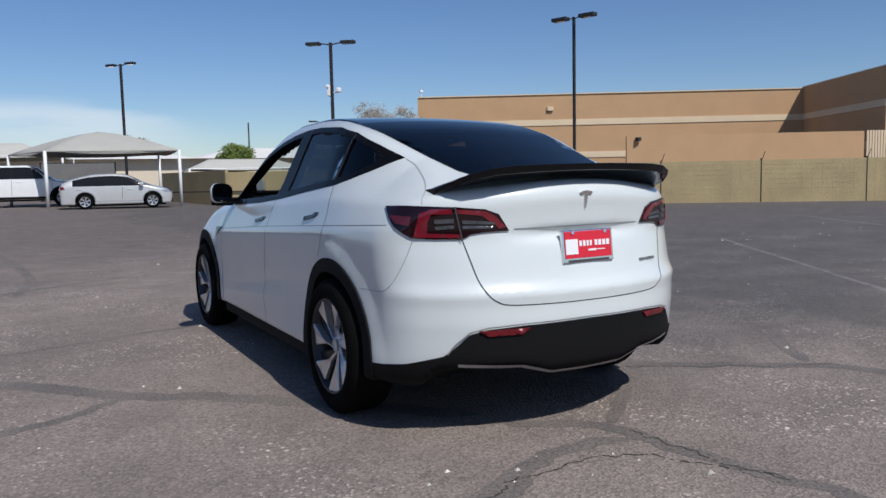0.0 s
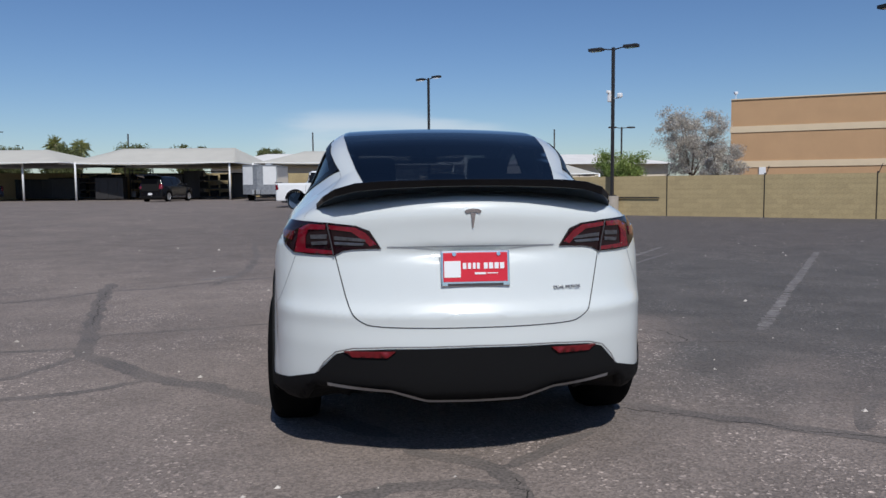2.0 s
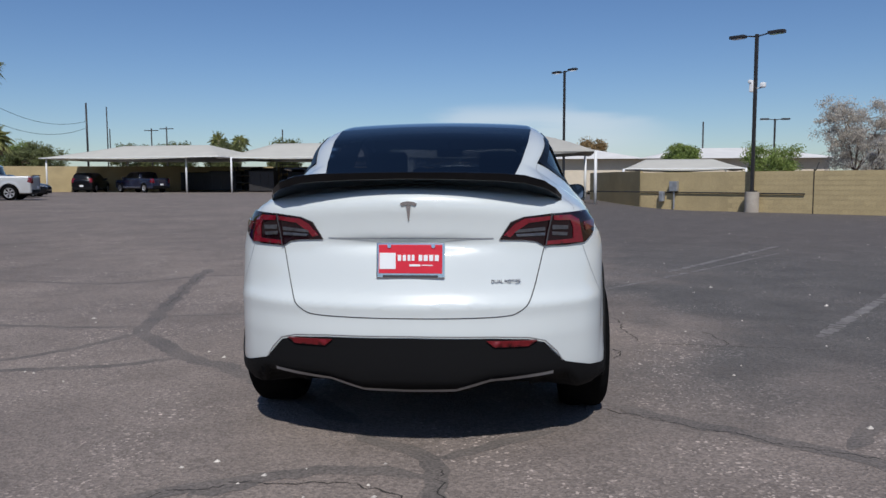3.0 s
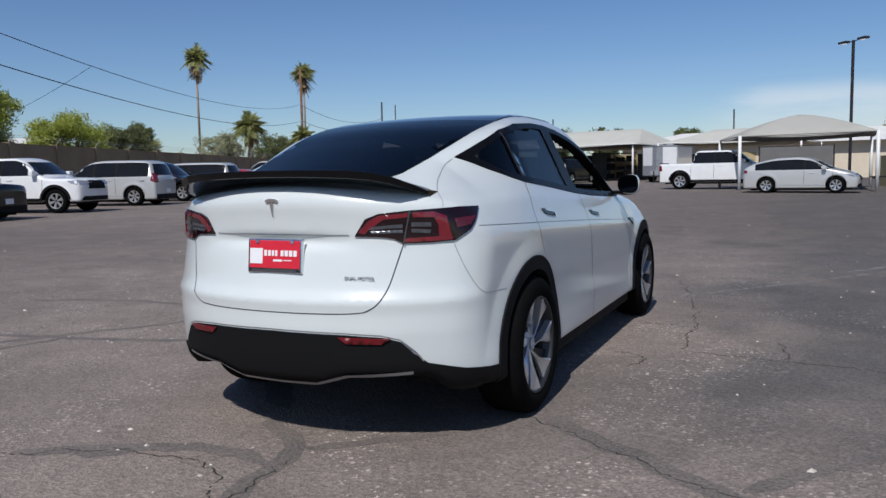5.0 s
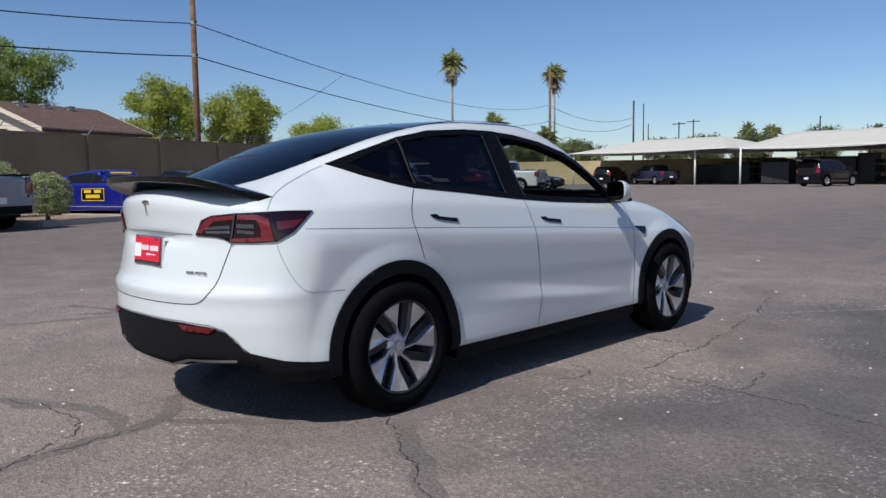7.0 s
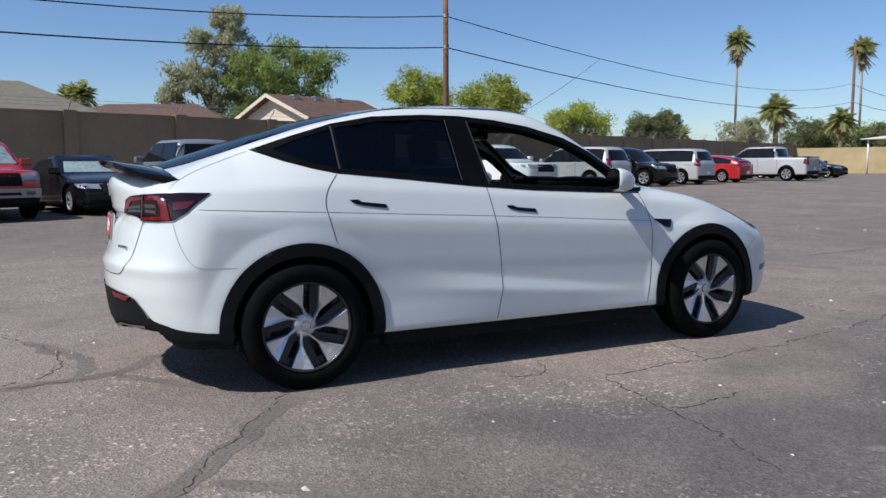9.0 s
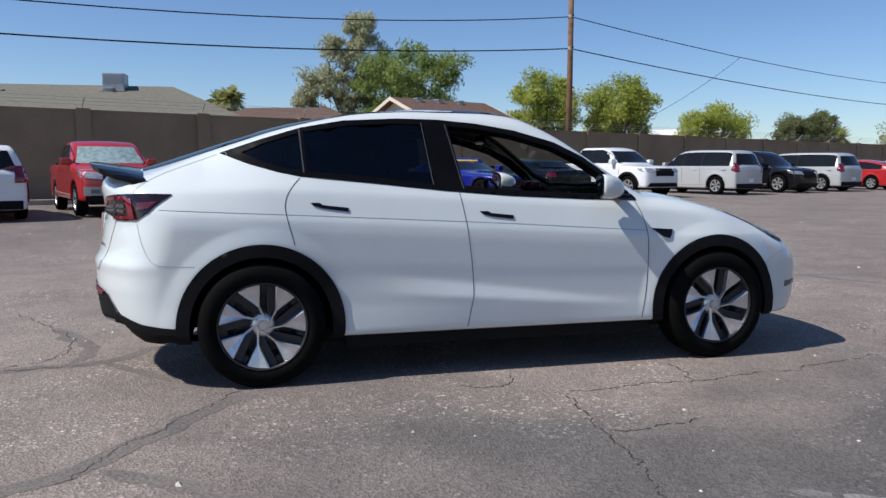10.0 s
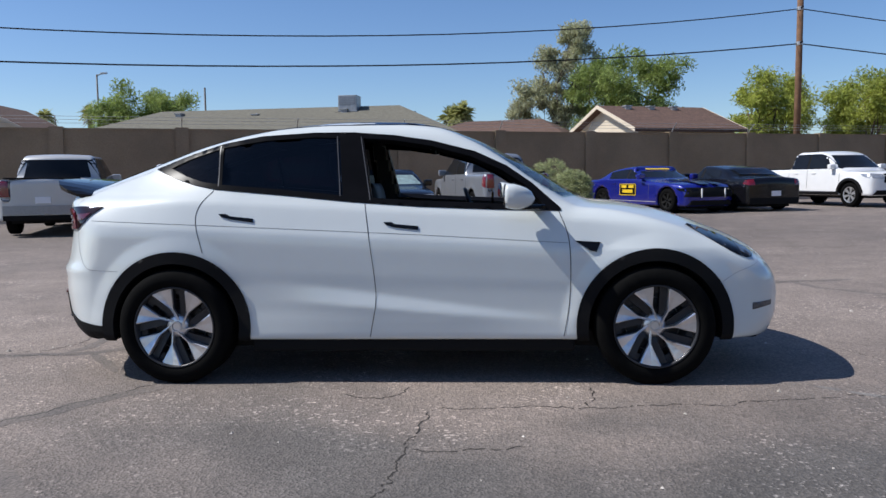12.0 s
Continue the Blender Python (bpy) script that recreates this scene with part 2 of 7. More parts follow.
def skin(f, lo, hi, h):
    """The surface where f is zero, as quads on a grid of cell h, drawn onto the surface."""
    n = [int(math.ceil((b - a) / h)) + 1 for a, b in zip(lo, hi)]
    ax = [lo[i] + h * np.arange(n[i]) for i in range(3)]
    X, Y, Z = np.meshgrid(*ax, indexing="ij")
    F = f(X, Y, Z)
    S = F < 0
    num = np.zeros([k - 1 for k in n])
    acc = np.zeros([k - 1 for k in n] + [3])
    sl = lambda o, d: tuple(slice(o[i], n[i] - 1 + o[i]) for i in range(3))
    for axis in range(3):
        for o1 in (0, 1):
            for o2 in (0, 1):
                oa = [o1, o2]
                oa.insert(axis, 0)
                ob = list(oa)
                ob[axis] = 1
                fa, fb = F[sl(oa, 0)], F[sl(ob, 0)]
                cross = (fa < 0) != (fb < 0)
                t = np.where(cross, fa / np.where(cross, fa - fb, 1), 0)
                num += cross
                for k in range(3):
                    acc[..., k] += cross * (oa[k] + (t if k == axis else 0))
    live = num > 0
    idx = -np.ones(live.shape, int)
    idx[live] = np.arange(live.sum())
    base = np.argwhere(live)
    P = (base + acc[live] / num[live][:, None]) * h + np.array(lo)
    for _ in range(4):
        v = f(P[:, 0], P[:, 1], P[:, 2])
        g = normals_of(f, P)
        step = (v / np.maximum((g * g).sum(1), 0.05))[:, None] * g
        P -= np.clip(step, -0.4 * h, 0.4 * h)
    faces = []
    for axis in range(3):
        a, b = [i for i in range(3) if i != axis]
        s0 = [slice(None)] * 3
        s1 = [slice(None)] * 3
        s0[axis], s1[axis] = slice(0, n[axis] - 1), slice(1, n[axis])
        edge = S[tuple(s0)] != S[tuple(s1)]
        inside = S[tuple(s0)]
        e = np.argwhere(edge)
        e = e[(e[:, a] > 0) & (e[:, b] > 0) & (e[:, a] < n[a] - 1) & (e[:, b] < n[b] - 1)]
        flip = inside[tuple(e.T)]
        q = []
        for da, db in ((1, 1), (0, 1), (0, 0), (1, 0)):
            c = e.copy()
            c[:, a] -= da
            c[:, b] -= db
            q.append(idx[tuple(c.T)])
        q = np.stack(q, 1)
        if axis == 1:
            flip = ~flip
        q[~flip] = q[~flip][:, ::-1]
        faces.append(q)
    return P, np.concatenate(faces)


def inside_poly(pts, poly):
    pts, poly = np.asarray(pts, float), np.asarray(poly, float)
    x, y = pts[:, 0], pts[:, 1]
    res = np.zeros(len(pts), bool)
    j = len(poly) - 1
    for i in range(len(poly)):
        xi, yi, xj, yj = *poly[i], *poly[j]
        c = ((yi > y) != (yj > y)) & (x < (xj - xi) * (y - yi) / (yj - yi + 1e-12) + xi)
        res ^= c
        j = i
    return res


def resample(line, step, closed=False):
    pts = [np.array(p, float) for p in line]
    if closed:
        pts.append(pts[0])
    out = []
    for a, b in zip(pts[:-1], pts[1:]):
        k = max(1, int(round(np.linalg.norm(b - a) / step)))
        out += [a + (b - a) * i / k for i in range(k)]
    if not closed:
        out.append(pts[-1])
    return np.array(out)


def rounded(line, closed=True, rounds=2):
    """Cuts the corners of a polyline."""
    pts = [np.array(p, float) for p in line]
    for _ in range(rounds):
        n = len(pts)
        out = [] if closed else [pts[0]]
        for i in range(n if closed else n - 1):
            a, b = pts[i], pts[(i + 1) % n]
            out += [a * 0.75 + b * 0.25, a * 0.25 + b * 0.75]
        if not closed:
            out.append(pts[-1])
        pts = out
    return pts


def drop_on(f, uv, ray, reach=1.6):
    """Where rays meet the surface f = 0, and the outward normals there."""
    uv = np.asarray(uv, float)
    s, d = ray(uv)
    ts = np.linspace(0, reach, 161)
    hit_a = np.full(len(uv), reach * 0.5)
    found = np.zeros(len(uv), bool)
    for t0, t1 in zip(ts[:-1], ts[1:]):
        p = s + d * t1
        neg = (f(p[:, 0], p[:, 1], p[:, 2]) < 0) & ~found
        hit_a[neg] = t0
        found |= neg
    a, b = hit_a.copy(), hit_a + ts[1]
    for _ in range(16):
        m = (a + b) / 2
        p = s + d * m[:, None]
        neg = f(p[:, 0], p[:, 1], p[:, 2]) < 0
        b = np.where(neg, m, b)
        a = np.where(neg, a, m)
    p = s + d * ((a + b) / 2)[:, None]
    g = normals_of(f, p)
    return p, g / np.maximum(np.linalg.norm(g, axis=1), 1e-6)[:, None], found


def side_ray(sign):
    return lambda uv: (np.stack([np.full(len(uv), sign * 1.3), uv[:, 0], uv[:, 1]], 1), np.tile([-sign, 0.0, 0.0], (len(uv), 1)))


def top_ray(uv):
    return np.stack([uv[:, 0], uv[:, 1], np.full(len(uv), 2.4)], 1), np.tile([0.0, 0.0, -1.0], (len(uv), 1))


def wrap_ray(cy, way, radius=1.7):
    def ray(uv):
        d = np.stack([np.sin(uv[:, 0]), way * np.cos(uv[:, 0]), np.zeros(len(uv))], 1)
        s = np.stack([np.zeros(len(uv)), np.full(len(uv), cy), uv[:, 1]], 1) + d * radius
        return s, -d
    return ray


def patch(f, poly, ray, off=0.003, step=0.03, holes=(), skirt=0.01, reach=1.6):
    """A panel on the surface f = 0 inside an outline given in the ray's two coordinates, with turned-in edges."""
    loops = [resample(poly, step, True)] + [resample(h, step, True) for h in holes]
    verts, edges = [], []
    for lp in loops:
        k = len(verts)
        verts += [tuple(p) for p in lp]
        edges += [(k + i, k + (i + 1) % len(lp)) for i in range(len(lp))]
    lo, hi = loops[0].min(0), loops[0].max(0)
    gx, gy = np.meshgrid(np.arange(lo[0] + step / 2, hi[0], step), np.arange(lo[1] + step / 2, hi[1], step))
    g = np.stack([gx.ravel(), gy.ravel()], 1)
    keep = inside_poly(g, loops[0])
    for lp in loops[1:]:
        keep &= ~inside_poly(g, lp)
    rim = np.concatenate(loops)
    if len(g):
        near = np.array([np.min(((rim - p) ** 2).sum(1)) for p in g]) > (0.45 * step) ** 2
        verts += [tuple(p) for p in g[keep & near]]
    vo, eo, fo, *_ = mgeo.delaunay_2d_cdt([Vector(v) for v in verts], edges, [], 0, 1e-6)
    uv = np.array([tuple(v) for v in vo])
    tri = np.array([list(t) for t in fo])
    cen = uv[tri].mean(1)
    ok = inside_poly(cen, loops[0])
    for lp in loops[1:]:
        ok &= ~inside_poly(cen, lp)
    tri = tri[ok]
    used = np.unique(tri)
    remap = -np.ones(len(uv), int)
    remap[used] = np.arange(len(used))
    uv, tri = uv[used], remap[tri]
    p, nrm, _ = drop_on(f, uv, ray, reach)
    p = p + nrm * off
    e1, e2 = p[tri[:, 1]] - p[tri[:, 0]], p[tri[:, 2]] - p[tri[:, 0]]
    if (np.cross(e1, e2) * nrm[tri[:, 0]]).sum() < 0:
        tri = tri[:, ::-1]
    faces = [tuple(t) for t in tri]
    if skirt:
        cnt = {}
        for t in faces:
            for a, b in ((t[0], t[1]), (t[1], t[2]), (t[2], t[0])):
                cnt[(a, b)] = 1
        out = [(a, b) for a, b in cnt if (b, a) not in cnt]
        low = {}
        vs = list(p)
        for a, b in out:
            for q in (a, b):
                if q not in low:
                    low[q] = len(vs)
                    vs += [p[q], p[q] - nrm[q] * (off + skirt)]
        faces += [(low[b], low[a], low[a] + 1, low[b] + 1) for a, b in out]
        p = np.array(vs)
    return p, faces


def strip(f, line, ray, width, off=0.002, step=0.03, reach=1.6):
    """A narrow band along a line on the surface."""
    c = resample(line, step)
    t = np.gradient(c, axis=0)
    t /= np.maximum(np.linalg.norm(t, axis=1), 1e-9)[:, None]
    nn = np.stack([-t[:, 1], t[:, 0]], 1) * width / 2
    p, nrm, _ = drop_on(f, np.concatenate([c - nn, c + nn]), ray, reach)
    p = p + nrm * off
    k = len(c)
    faces = [(i, i + 1, k + i + 1, k + i) for i in range(k - 1)]
    q = faces[0]
    if np.dot(np.cross(p[q[1]] - p[q[0]], p[q[2]] - p[q[0]]), nrm[0]) < 0:
        faces = [x[::-1] for x in faces]
    return p, faces

# ---- ground ----
WALL_AT, ALONG, OUT = Vector((-25.3, 1.1)), Vector((-0.36, 0.933)), Vector((0.933, 0.36))


def wd(s, d):
    """A place s metres along the west wall and d metres out from it."""
    p = WALL_AT + ALONG * s + OUT * d
    return p.x, p.y


def gz(x, y):
    """The lot rises gently to the north-west and drains to the north-east wall."""
    q = -0.8 * x + 0.4 * y
    up = 0.0125 * max(0.0, q - 4)
    up = 0.3 * (1 - math.exp(-up / 0.3)) * 1.25 if up > 0 else 0.0
    k = min(1.0, max(0.0, (x - 5) / 4))
    k = k * k * (3 - 2 * k)
    return min(up, 0.33) * (1 - k) - min(0.25, 0.0118 * max(0.0, 0.657 * x + 0.754 * y - 13)) * k


def asphalt():
    m = bpy.data.materials.new("worn asphalt")
    m.use_nodes = True
    nd, ln = m.node_tree.nodes, m.node_tree.links
    b = nd["Principled BSDF"]
    b.inputs["Roughness"].default_value = 0.88
    tc = nd.new("ShaderNodeTexCoord")

    def noise_tex(scale, detail=5, rough=0.55):
        n = nd.new("ShaderNodeTexNoise")
        n.inputs["Scale"].default_value = scale
        n.inputs["Detail"].default_value = detail
        n.inputs["Roughness"].default_value = rough
        ln.new(tc.outputs["Object"], n.inputs["Vector"])
        return n.outputs["Fac"]

    def rng(src, a, c, lo=0.0, hi=1.0, smooth=False):
        r = nd.new("ShaderNodeMapRange")
        if smooth:
            r.interpolation_type = "SMOOTHSTEP"
        for k, v in (("From Min", a), ("From Max", c), ("To Min", lo), ("To Max", hi)):
            r.inputs[k].default_value = v
        ln.new(src, r.inputs["Value"])
        return r.outputs["Result"]

    def math2(op, a, c):
        k = nd.new("ShaderNodeMath")
        k.operation = op
        for i, s in enumerate((a, c)):
            if isinstance(s, float):
                k.inputs[i].default_value = s
            else:
                ln.new(s, k.inputs[i])
        return k.outputs[0]

    def mixc(f, a, c):
        k = nd.new("ShaderNodeMix")
        k.data_type = "RGBA"
        for nm, s in (("A", a), ("B", c)):
            if isinstance(s, tuple):
                k.inputs[nm].default_value = (*s, 1)
            else:
                ln.new(s, k.inputs[nm])
        ln.new(f, k.inputs["Factor"])
        return k.outputs["Result"]
    sep = nd.new("ShaderNodeSeparateXYZ")
    ln.new(tc.outputs["Object"], sep.inputs[0])
    wob = rng(noise_tex(0.35), 0.2, 0.8, -2.2, 2.2)
    zone = math2("MULTIPLY", rng(math2("ADD", sep.outputs["X"], wob), 0.6, 2.4, 0, 1, True), rng(math2("ADD", sep.outputs["Y"], wob), -2.2, 0.4, 0, 1, True))
    brown = mixc(rng(noise_tex(0.45), 0.35, 0.65), (0.240, 0.196, 0.166), (0.182, 0.150, 0.130))
    grey = mixc(rng(noise_tex(0.6), 0.35, 0.65), (0.090, 0.082, 0.075), (0.113, 0.101, 0.092))
    col = mixc(zone, brown, grey)
    far = math2("MAXIMUM", math2("MULTIPLY", rng(sep.outputs["Y"], 3.0, 12.0, 0.0, 0.75, True), rng(sep.outputs["X"], -9.0, 1.0, 0.35, 1.0, True)),
                math2("MULTIPLY", rng(sep.outputs["X"], -3.5, -11.0, 0.0, 0.6, True), rng(sep.outputs["Y"], 14.0, 5.0, 0.0, 1.0, True)))
    col = mixc(far, col, (0.108, 0.090, 0.079))
    worn = rng(noise_tex(1.7, 6, 0.65), 0.3, 0.7, 0.80, 1.18)
    vo = nd.new("ShaderNodeTexVoronoi")
    vo.inputs["Scale"].default_value = 85
    ln.new(tc.outputs["Object"], vo.inputs["Vector"])
    bw = nd.new("ShaderNodeSeparateColor")
    ln.new(vo.outputs["Color"], bw.inputs[0])
    stone = rng(bw.outputs[0], 0.0, 1.0, 0.68, 1.27)
    glint = rng(bw.outputs[1], 0.93, 0.97, 0.0, 1.7)
    vo2 = nd.new("ShaderNodeTexVoronoi")
    vo2.inputs["Scale"].default_value = 28
    ln.new(tc.outputs["Object"], vo2.inputs["Vector"])
    bw2 = nd.new("ShaderNodeSeparateColor")
    ln.new(vo2.outputs["Color"], bw2.inputs[0])
    patchy = rng(noise_tex(0.9, 4), 0.45, 0.62)
    chip = math2("MULTIPLY", math2("MULTIPLY", rng(bw2.outputs[0], 0.87, 0.92, 0.0, 1.5), rng(vo2.outputs["Distance"], 0.28, 0.42, 1.0, 0.0)), patchy)
    gain = math2("MULTIPLY", math2("ADD", math2("ADD", stone, math2("MULTIPLY", glint, patchy)), chip), worn)
    vm = nd.new("ShaderNodeVectorMath")
    vm.operation = "SCALE"
    ln.new(col, vm.inputs[0])
    ln.new(gain, vm.inputs["Scale"])
    ln.new(vm.outputs[0], b.inputs["Base Color"])
    bp = nd.new("ShaderNodeBump")
    bp.inputs["Distance"].default_value = 0.004
    ln.new(math2("ADD", vo.outputs["Distance"], noise_tex(40, 4)), bp.inputs["Height"])
    ln.new(bp.outputs["Normal"], b.inputs["Normal"])
    return m


M_ASPHALT = asphalt()
M_SEALANT = mat("crack sealant", (0.122, 0.106, 0.095), 0.85, color2=(0.165, 0.140, 0.122), scale=2.5, fine=0.4, fscale=60, bump=0.003, bscale=60)
M_CRACK = mat("open crack", (0.04, 0.035, 0.031), 0.95, vary=0.3, scale=20)
M_LINE = mat("worn line paint", (0.22, 0.205, 0.19), 0.85, color2=(0.135, 0.12, 0.112), scale=6, fine=0.3, fscale=60)
M_PEBBLE = mat("pale pebble", (0.55, 0.50, 0.44), 0.8, vary=0.3, scale=30, island=0.3)
xs = sorted({-1500, -600, -250, -120, -90, -70, -60, -50, -45, -40, -35, -30, -27, -24, -21, -18, -15, -12, -9, -6, -4, -2, 0, 2, 4, 5, 6, 7, 8, 9, 10, 12, 16, 20, 25, 30, 45, 60, 120, 250, 600, 1500})
ys = sorted({-1500, -600, -250, -120, -60, -40, -30, -22, -16, -12, -8, -5, -2, 1, 4, 7, 10, 13, 16, 20, 24, 28, 32, 36, 40, 45, 50, 55, 60, 70, 80, 90, 120, 250, 600, 1500})
link_ground = link_mesh("ground", [(x, y, gz(x, y)) for y in ys for x in xs],
                        [(j * len(xs) + i, *q) for j in range(len(ys) - 1) for i in range(len(xs) - 1)
                         for q in ((j * len(xs) + i + 1, (j + 1) * len(xs) + i + 1), ((j + 1) * len(xs) + i + 1, (j + 1) * len(xs) + i))], M_ASPHALT)
tagged(link_ground, "worn grey-brown asphalt parking lot with patched cracks", "ground", kind="structure")


def ground_z(x, y):
    """The height of the ground's own mesh."""
    i = min(max(int(np.searchsorted(xs, x)) - 1, 0), len(xs) - 2)
    j = min(max(int(np.searchsorted(ys, y)) - 1, 0), len(ys) - 2)
    u, v = (x - xs[i]) / (xs[i + 1] - xs[i]), (y - ys[j]) / (ys[j + 1] - ys[j])
    a, b, c, d = gz(xs[i], ys[j]), gz(xs[i + 1], ys[j]), gz(xs[i + 1], ys[j + 1]), gz(xs[i], ys[j + 1])
    return a + u * (b - a) + v * (c - b) if u >= v else a + v * (d - a) + u * (c - d)


def ribbon(line, width, material, seed, wander=0.012, z=0.004, step=0.05, fray=0.12, gaps=0.0):
    """An uneven flat band along a line on the ground."""
    rnd = random.Random(seed)
    c = resample(rounded(line, False, 2), step)
    t = np.gradient(c, axis=0)
    t /= np.maximum(np.linalg.norm(t, axis=1), 1e-9)[:, None]
    nn = np.stack([-t[:, 1], t[:, 0]], 1)
    vs, fs = [], []
    off = 0.0
    for i, p in enumerate(c):
        off = off * 0.8 + rnd.gauss(0, wander)
        edge = min(1.0, (i + 0.4) / 3, (len(c) - i - 0.6) / 3)
        w = width * (1 + rnd.uniform(-fray, fray)) * max(0.2, edge)
        q = p + nn[i] * off
        for e in (-1, 1):
            r = q + nn[i] * e * w / 2
            vs.append((r[0], r[1], z + ground_z(r[0], r[1])))
    for i in range(len(c) - 1):
        if rnd.random() >= gaps:
            fs.append((2 * i, 2 * i + 2, 2 * i + 3, 2 * i + 1))
    return link_mesh("crack", vs, fs, material, link_ground, "", False)


SEALED = [
    ([(-3.7, 4.7), (-3.5, 3.94), (-3.06, 2.12), (-2.76, 1.01), (-2.68, 0.53), (-2.09, -0.30), (-1.8, -0.58), (-1.3, -0.88), (-0.95, -1.25), (-0.3, -1.9)], 0.15),
    ([(-2.68, 0.53), (-3.1, 0.48), (-3.9, 0.55), (-5.2, 0.2)], 0.085), ([(-2.55, 0.3), (-2.7, -0.16), (-3.0, -0.75), (-3.6, -1.5)], 0.08), ([(-1.85, -0.54), (-2.2, -0.83), (-2.9, -0.98), (-4.2, -1.3)], 0.085),
    ([(-2.76, 1.01), (-2.23, 1.13), (-1.67, 1.32), (-0.8, 1.5)], 0.07), ([(-2.34, 4.33), (-2.12, 5.8), (-2.3, 8.2), (-2.75, 11.4)], 0.11), ([(-6.4, 8.0), (-5.2, 8.6), (-3.8, 8.4), (-2.3, 8.2), (-0.9, 7.4)], 0.10), ([(-3.5, 3.94), (-2.95, 4.1), (-2.3, 4.8), (-1.0, 5.4)], 0.10),
]
SEALED_SOUTH = [
    ([(-7.5, 3.4), (-4.9, 3.1), (-4.1, 3.1), (-3.5, 3.9)], 0.10), ([(-0.82, -2.85), (-0.5, -2.6), (-0.3, -2.54), (0.1, -2.56)], 0.10), ([(-0.3, -2.1), (-0.05, -2.25), (0.12, -2.38), (0.16, -2.8), (0.28, -3.35), (0.3, -4.2)], 0.10),
    ([(0.12, -2.38), (0.35, -2.2), (0.65, -1.95)], 0.08), ([(1.0, -1.48), (1.26, -1.73), (1.6, -1.95), (1.9, -2.15), (2.2, -2.6), (2.4, -3.4)], 0.12), ([(2.0, -2.15), (2.3, -1.67), (2.65, -1.4), (3.6, -0.9)], 0.10),
    ([(-1.1, -2.95), (-0.76, -2.72), (-0.33, -2.57)], 0.09), ([(-3.5, -2.1), (-3.26, -1.5), (-3.1, -0.98)], 0.07)]
for k, (ln_, w) in enumerate(SEALED + SEALED_SOUTH):
    ribbon(ln_, w, M_SEALANT, 100 + k, z=0.0007 + 0.00005 * k)
OPEN = [[(2.9, -0.05), (2.6, 0.01), (2.42, 0.05), (2.09, 0.09), (1.85, 0.1), (1.44, 0.17)], [(2.07, 0.1), (2.06, 0.37), (2.0, 0.62)], [(2.1, -2.3), (1.73, -2.1), (1.42, -1.86), (0.94, -1.58)],
        [(1.44, 0.17), (1.40, 0.56), (1.42, 1.16), (1.31, 1.78), (1.12, 2.7), (0.9, 3.6)], [(0.97, 0.01), (1.24, -0.1), (1.18, -0.4)], [(0.97, 1.06), (1.4, 1.02)], [(0.3, -3.3), (-0.01, -2.74), (-0.53, -2.63), (-0.92, -2.85), (-1.84, -3.37)],
        [(-0.1, 2.9), (0.37, 3.1), (0.8, 3.2), (1.8, 3.6)], [(0.14, -2.5), (0.16, -2.85), (0.25, -3.3)], [(2.4, -3.6), (2.9, -4.0), (3.1, -4.8)], [(-3.6, 4.4), (-3.3, 3.0), (-2.9, 1.6)]]
for k, ln_ in enumerate(OPEN):
    ribbon(ln_, 0.0075, M_CRACK, 200 + k, 0.010, 0.0018 + 0.00005 * k, 0.022, 0.55, 0.12)
for k, (ln_, w) in enumerate((([(2.85, 0.45), (7.6, 7.25)], 0.10), ([(2.6, 4.8), (5.45, 9.0)], 0.09), ([(0.92, 2.32), (2.11, 3.74), (5, 7.6)], 0.05), ([(-2.6, 4.9), (-2.2, 5.3)], 0.12), ([(12, 2), (16, 8)], 0.1), ([(8.7, 4.35), (4.9, -1.1)], 0.075))):
    ob = ribbon(ln_, w, M_LINE, 300 + k, 0.004, 0.0012, 0.04, 0.35, 0.15)
    ob.name = "worn_line"
# loose chips and grit
rs_ = np.random.RandomState(4)
vs, fs = [], []
for i in range(900):
    a, r = rs_.uniform(0, 2 * math.pi), (1.3 + 8.5 * rs_.uniform(0, 1) ** 0.8) if i < 420 else rs_.uniform(9, 30)
    px_, py_ = 0.6 + r * math.cos(a), -1.2 + r * math.sin(a)
    h = rs_.uniform(0.004, 0.0105) * (2.0 if rs_.rand() < 0.08 else 1) * (1 if i < 420 else 1.8)
    z_ = ground_z(px_, py_)
    k = len(vs)
    for dx, dy, dz in ((-1, -0.6, 0.0), (0.9, -0.8, 0.0), (1.1, 0.7, 0.0), (-0.7, 0.8, 0.0), (0.1, 0.0, 0.9)):
        vs.append((px_ + dx * h * rs_.uniform(0.7, 1.3), py_ + dy * h * rs_.uniform(0.7, 1.3), z_ + 0.001 + dz * h))
    fs += [(k, k + 1, k + 4), (k + 1, k + 2, k + 4), (k + 2, k + 3, k + 4), (k + 3, k, k + 4)]
tagged(link_mesh("grit", vs, fs, M_PEBBLE, None, "", False), "pale stone chips scattered on the asphalt", "grit", kind="stuff")

# ---- walls and buildings round the lot ----
M_WESTWALL = mat("brown block wall", (0.28, 0.212, 0.138), 0.9, vary=0.2, scale=0.8, fine=0.12, fscale=30, bump=0.004, bscale=40)
M_TANBLOCK = mat("tan block wall", (0.47, 0.37, 0.20), 0.92, vary=0.2, scale=0.7, fine=0.15, fscale=25, bump=0.004, bscale=40, rand=0.06)
M_STUCCO = mat("orange-tan stucco", (0.51, 0.318, 0.172), 0.9, vary=0.06, scale=0.5, fine=0.05, fscale=20)
M_BAND = mat("cream stucco band", (0.70, 0.56, 0.38), 0.9, vary=0.06, scale=0.6)
M_CONCRETE = mat("concrete", (0.42, 0.37, 0.31), 0.9, vary=0.18, scale=2, fine=0.12, fscale=40, bump=0.003)
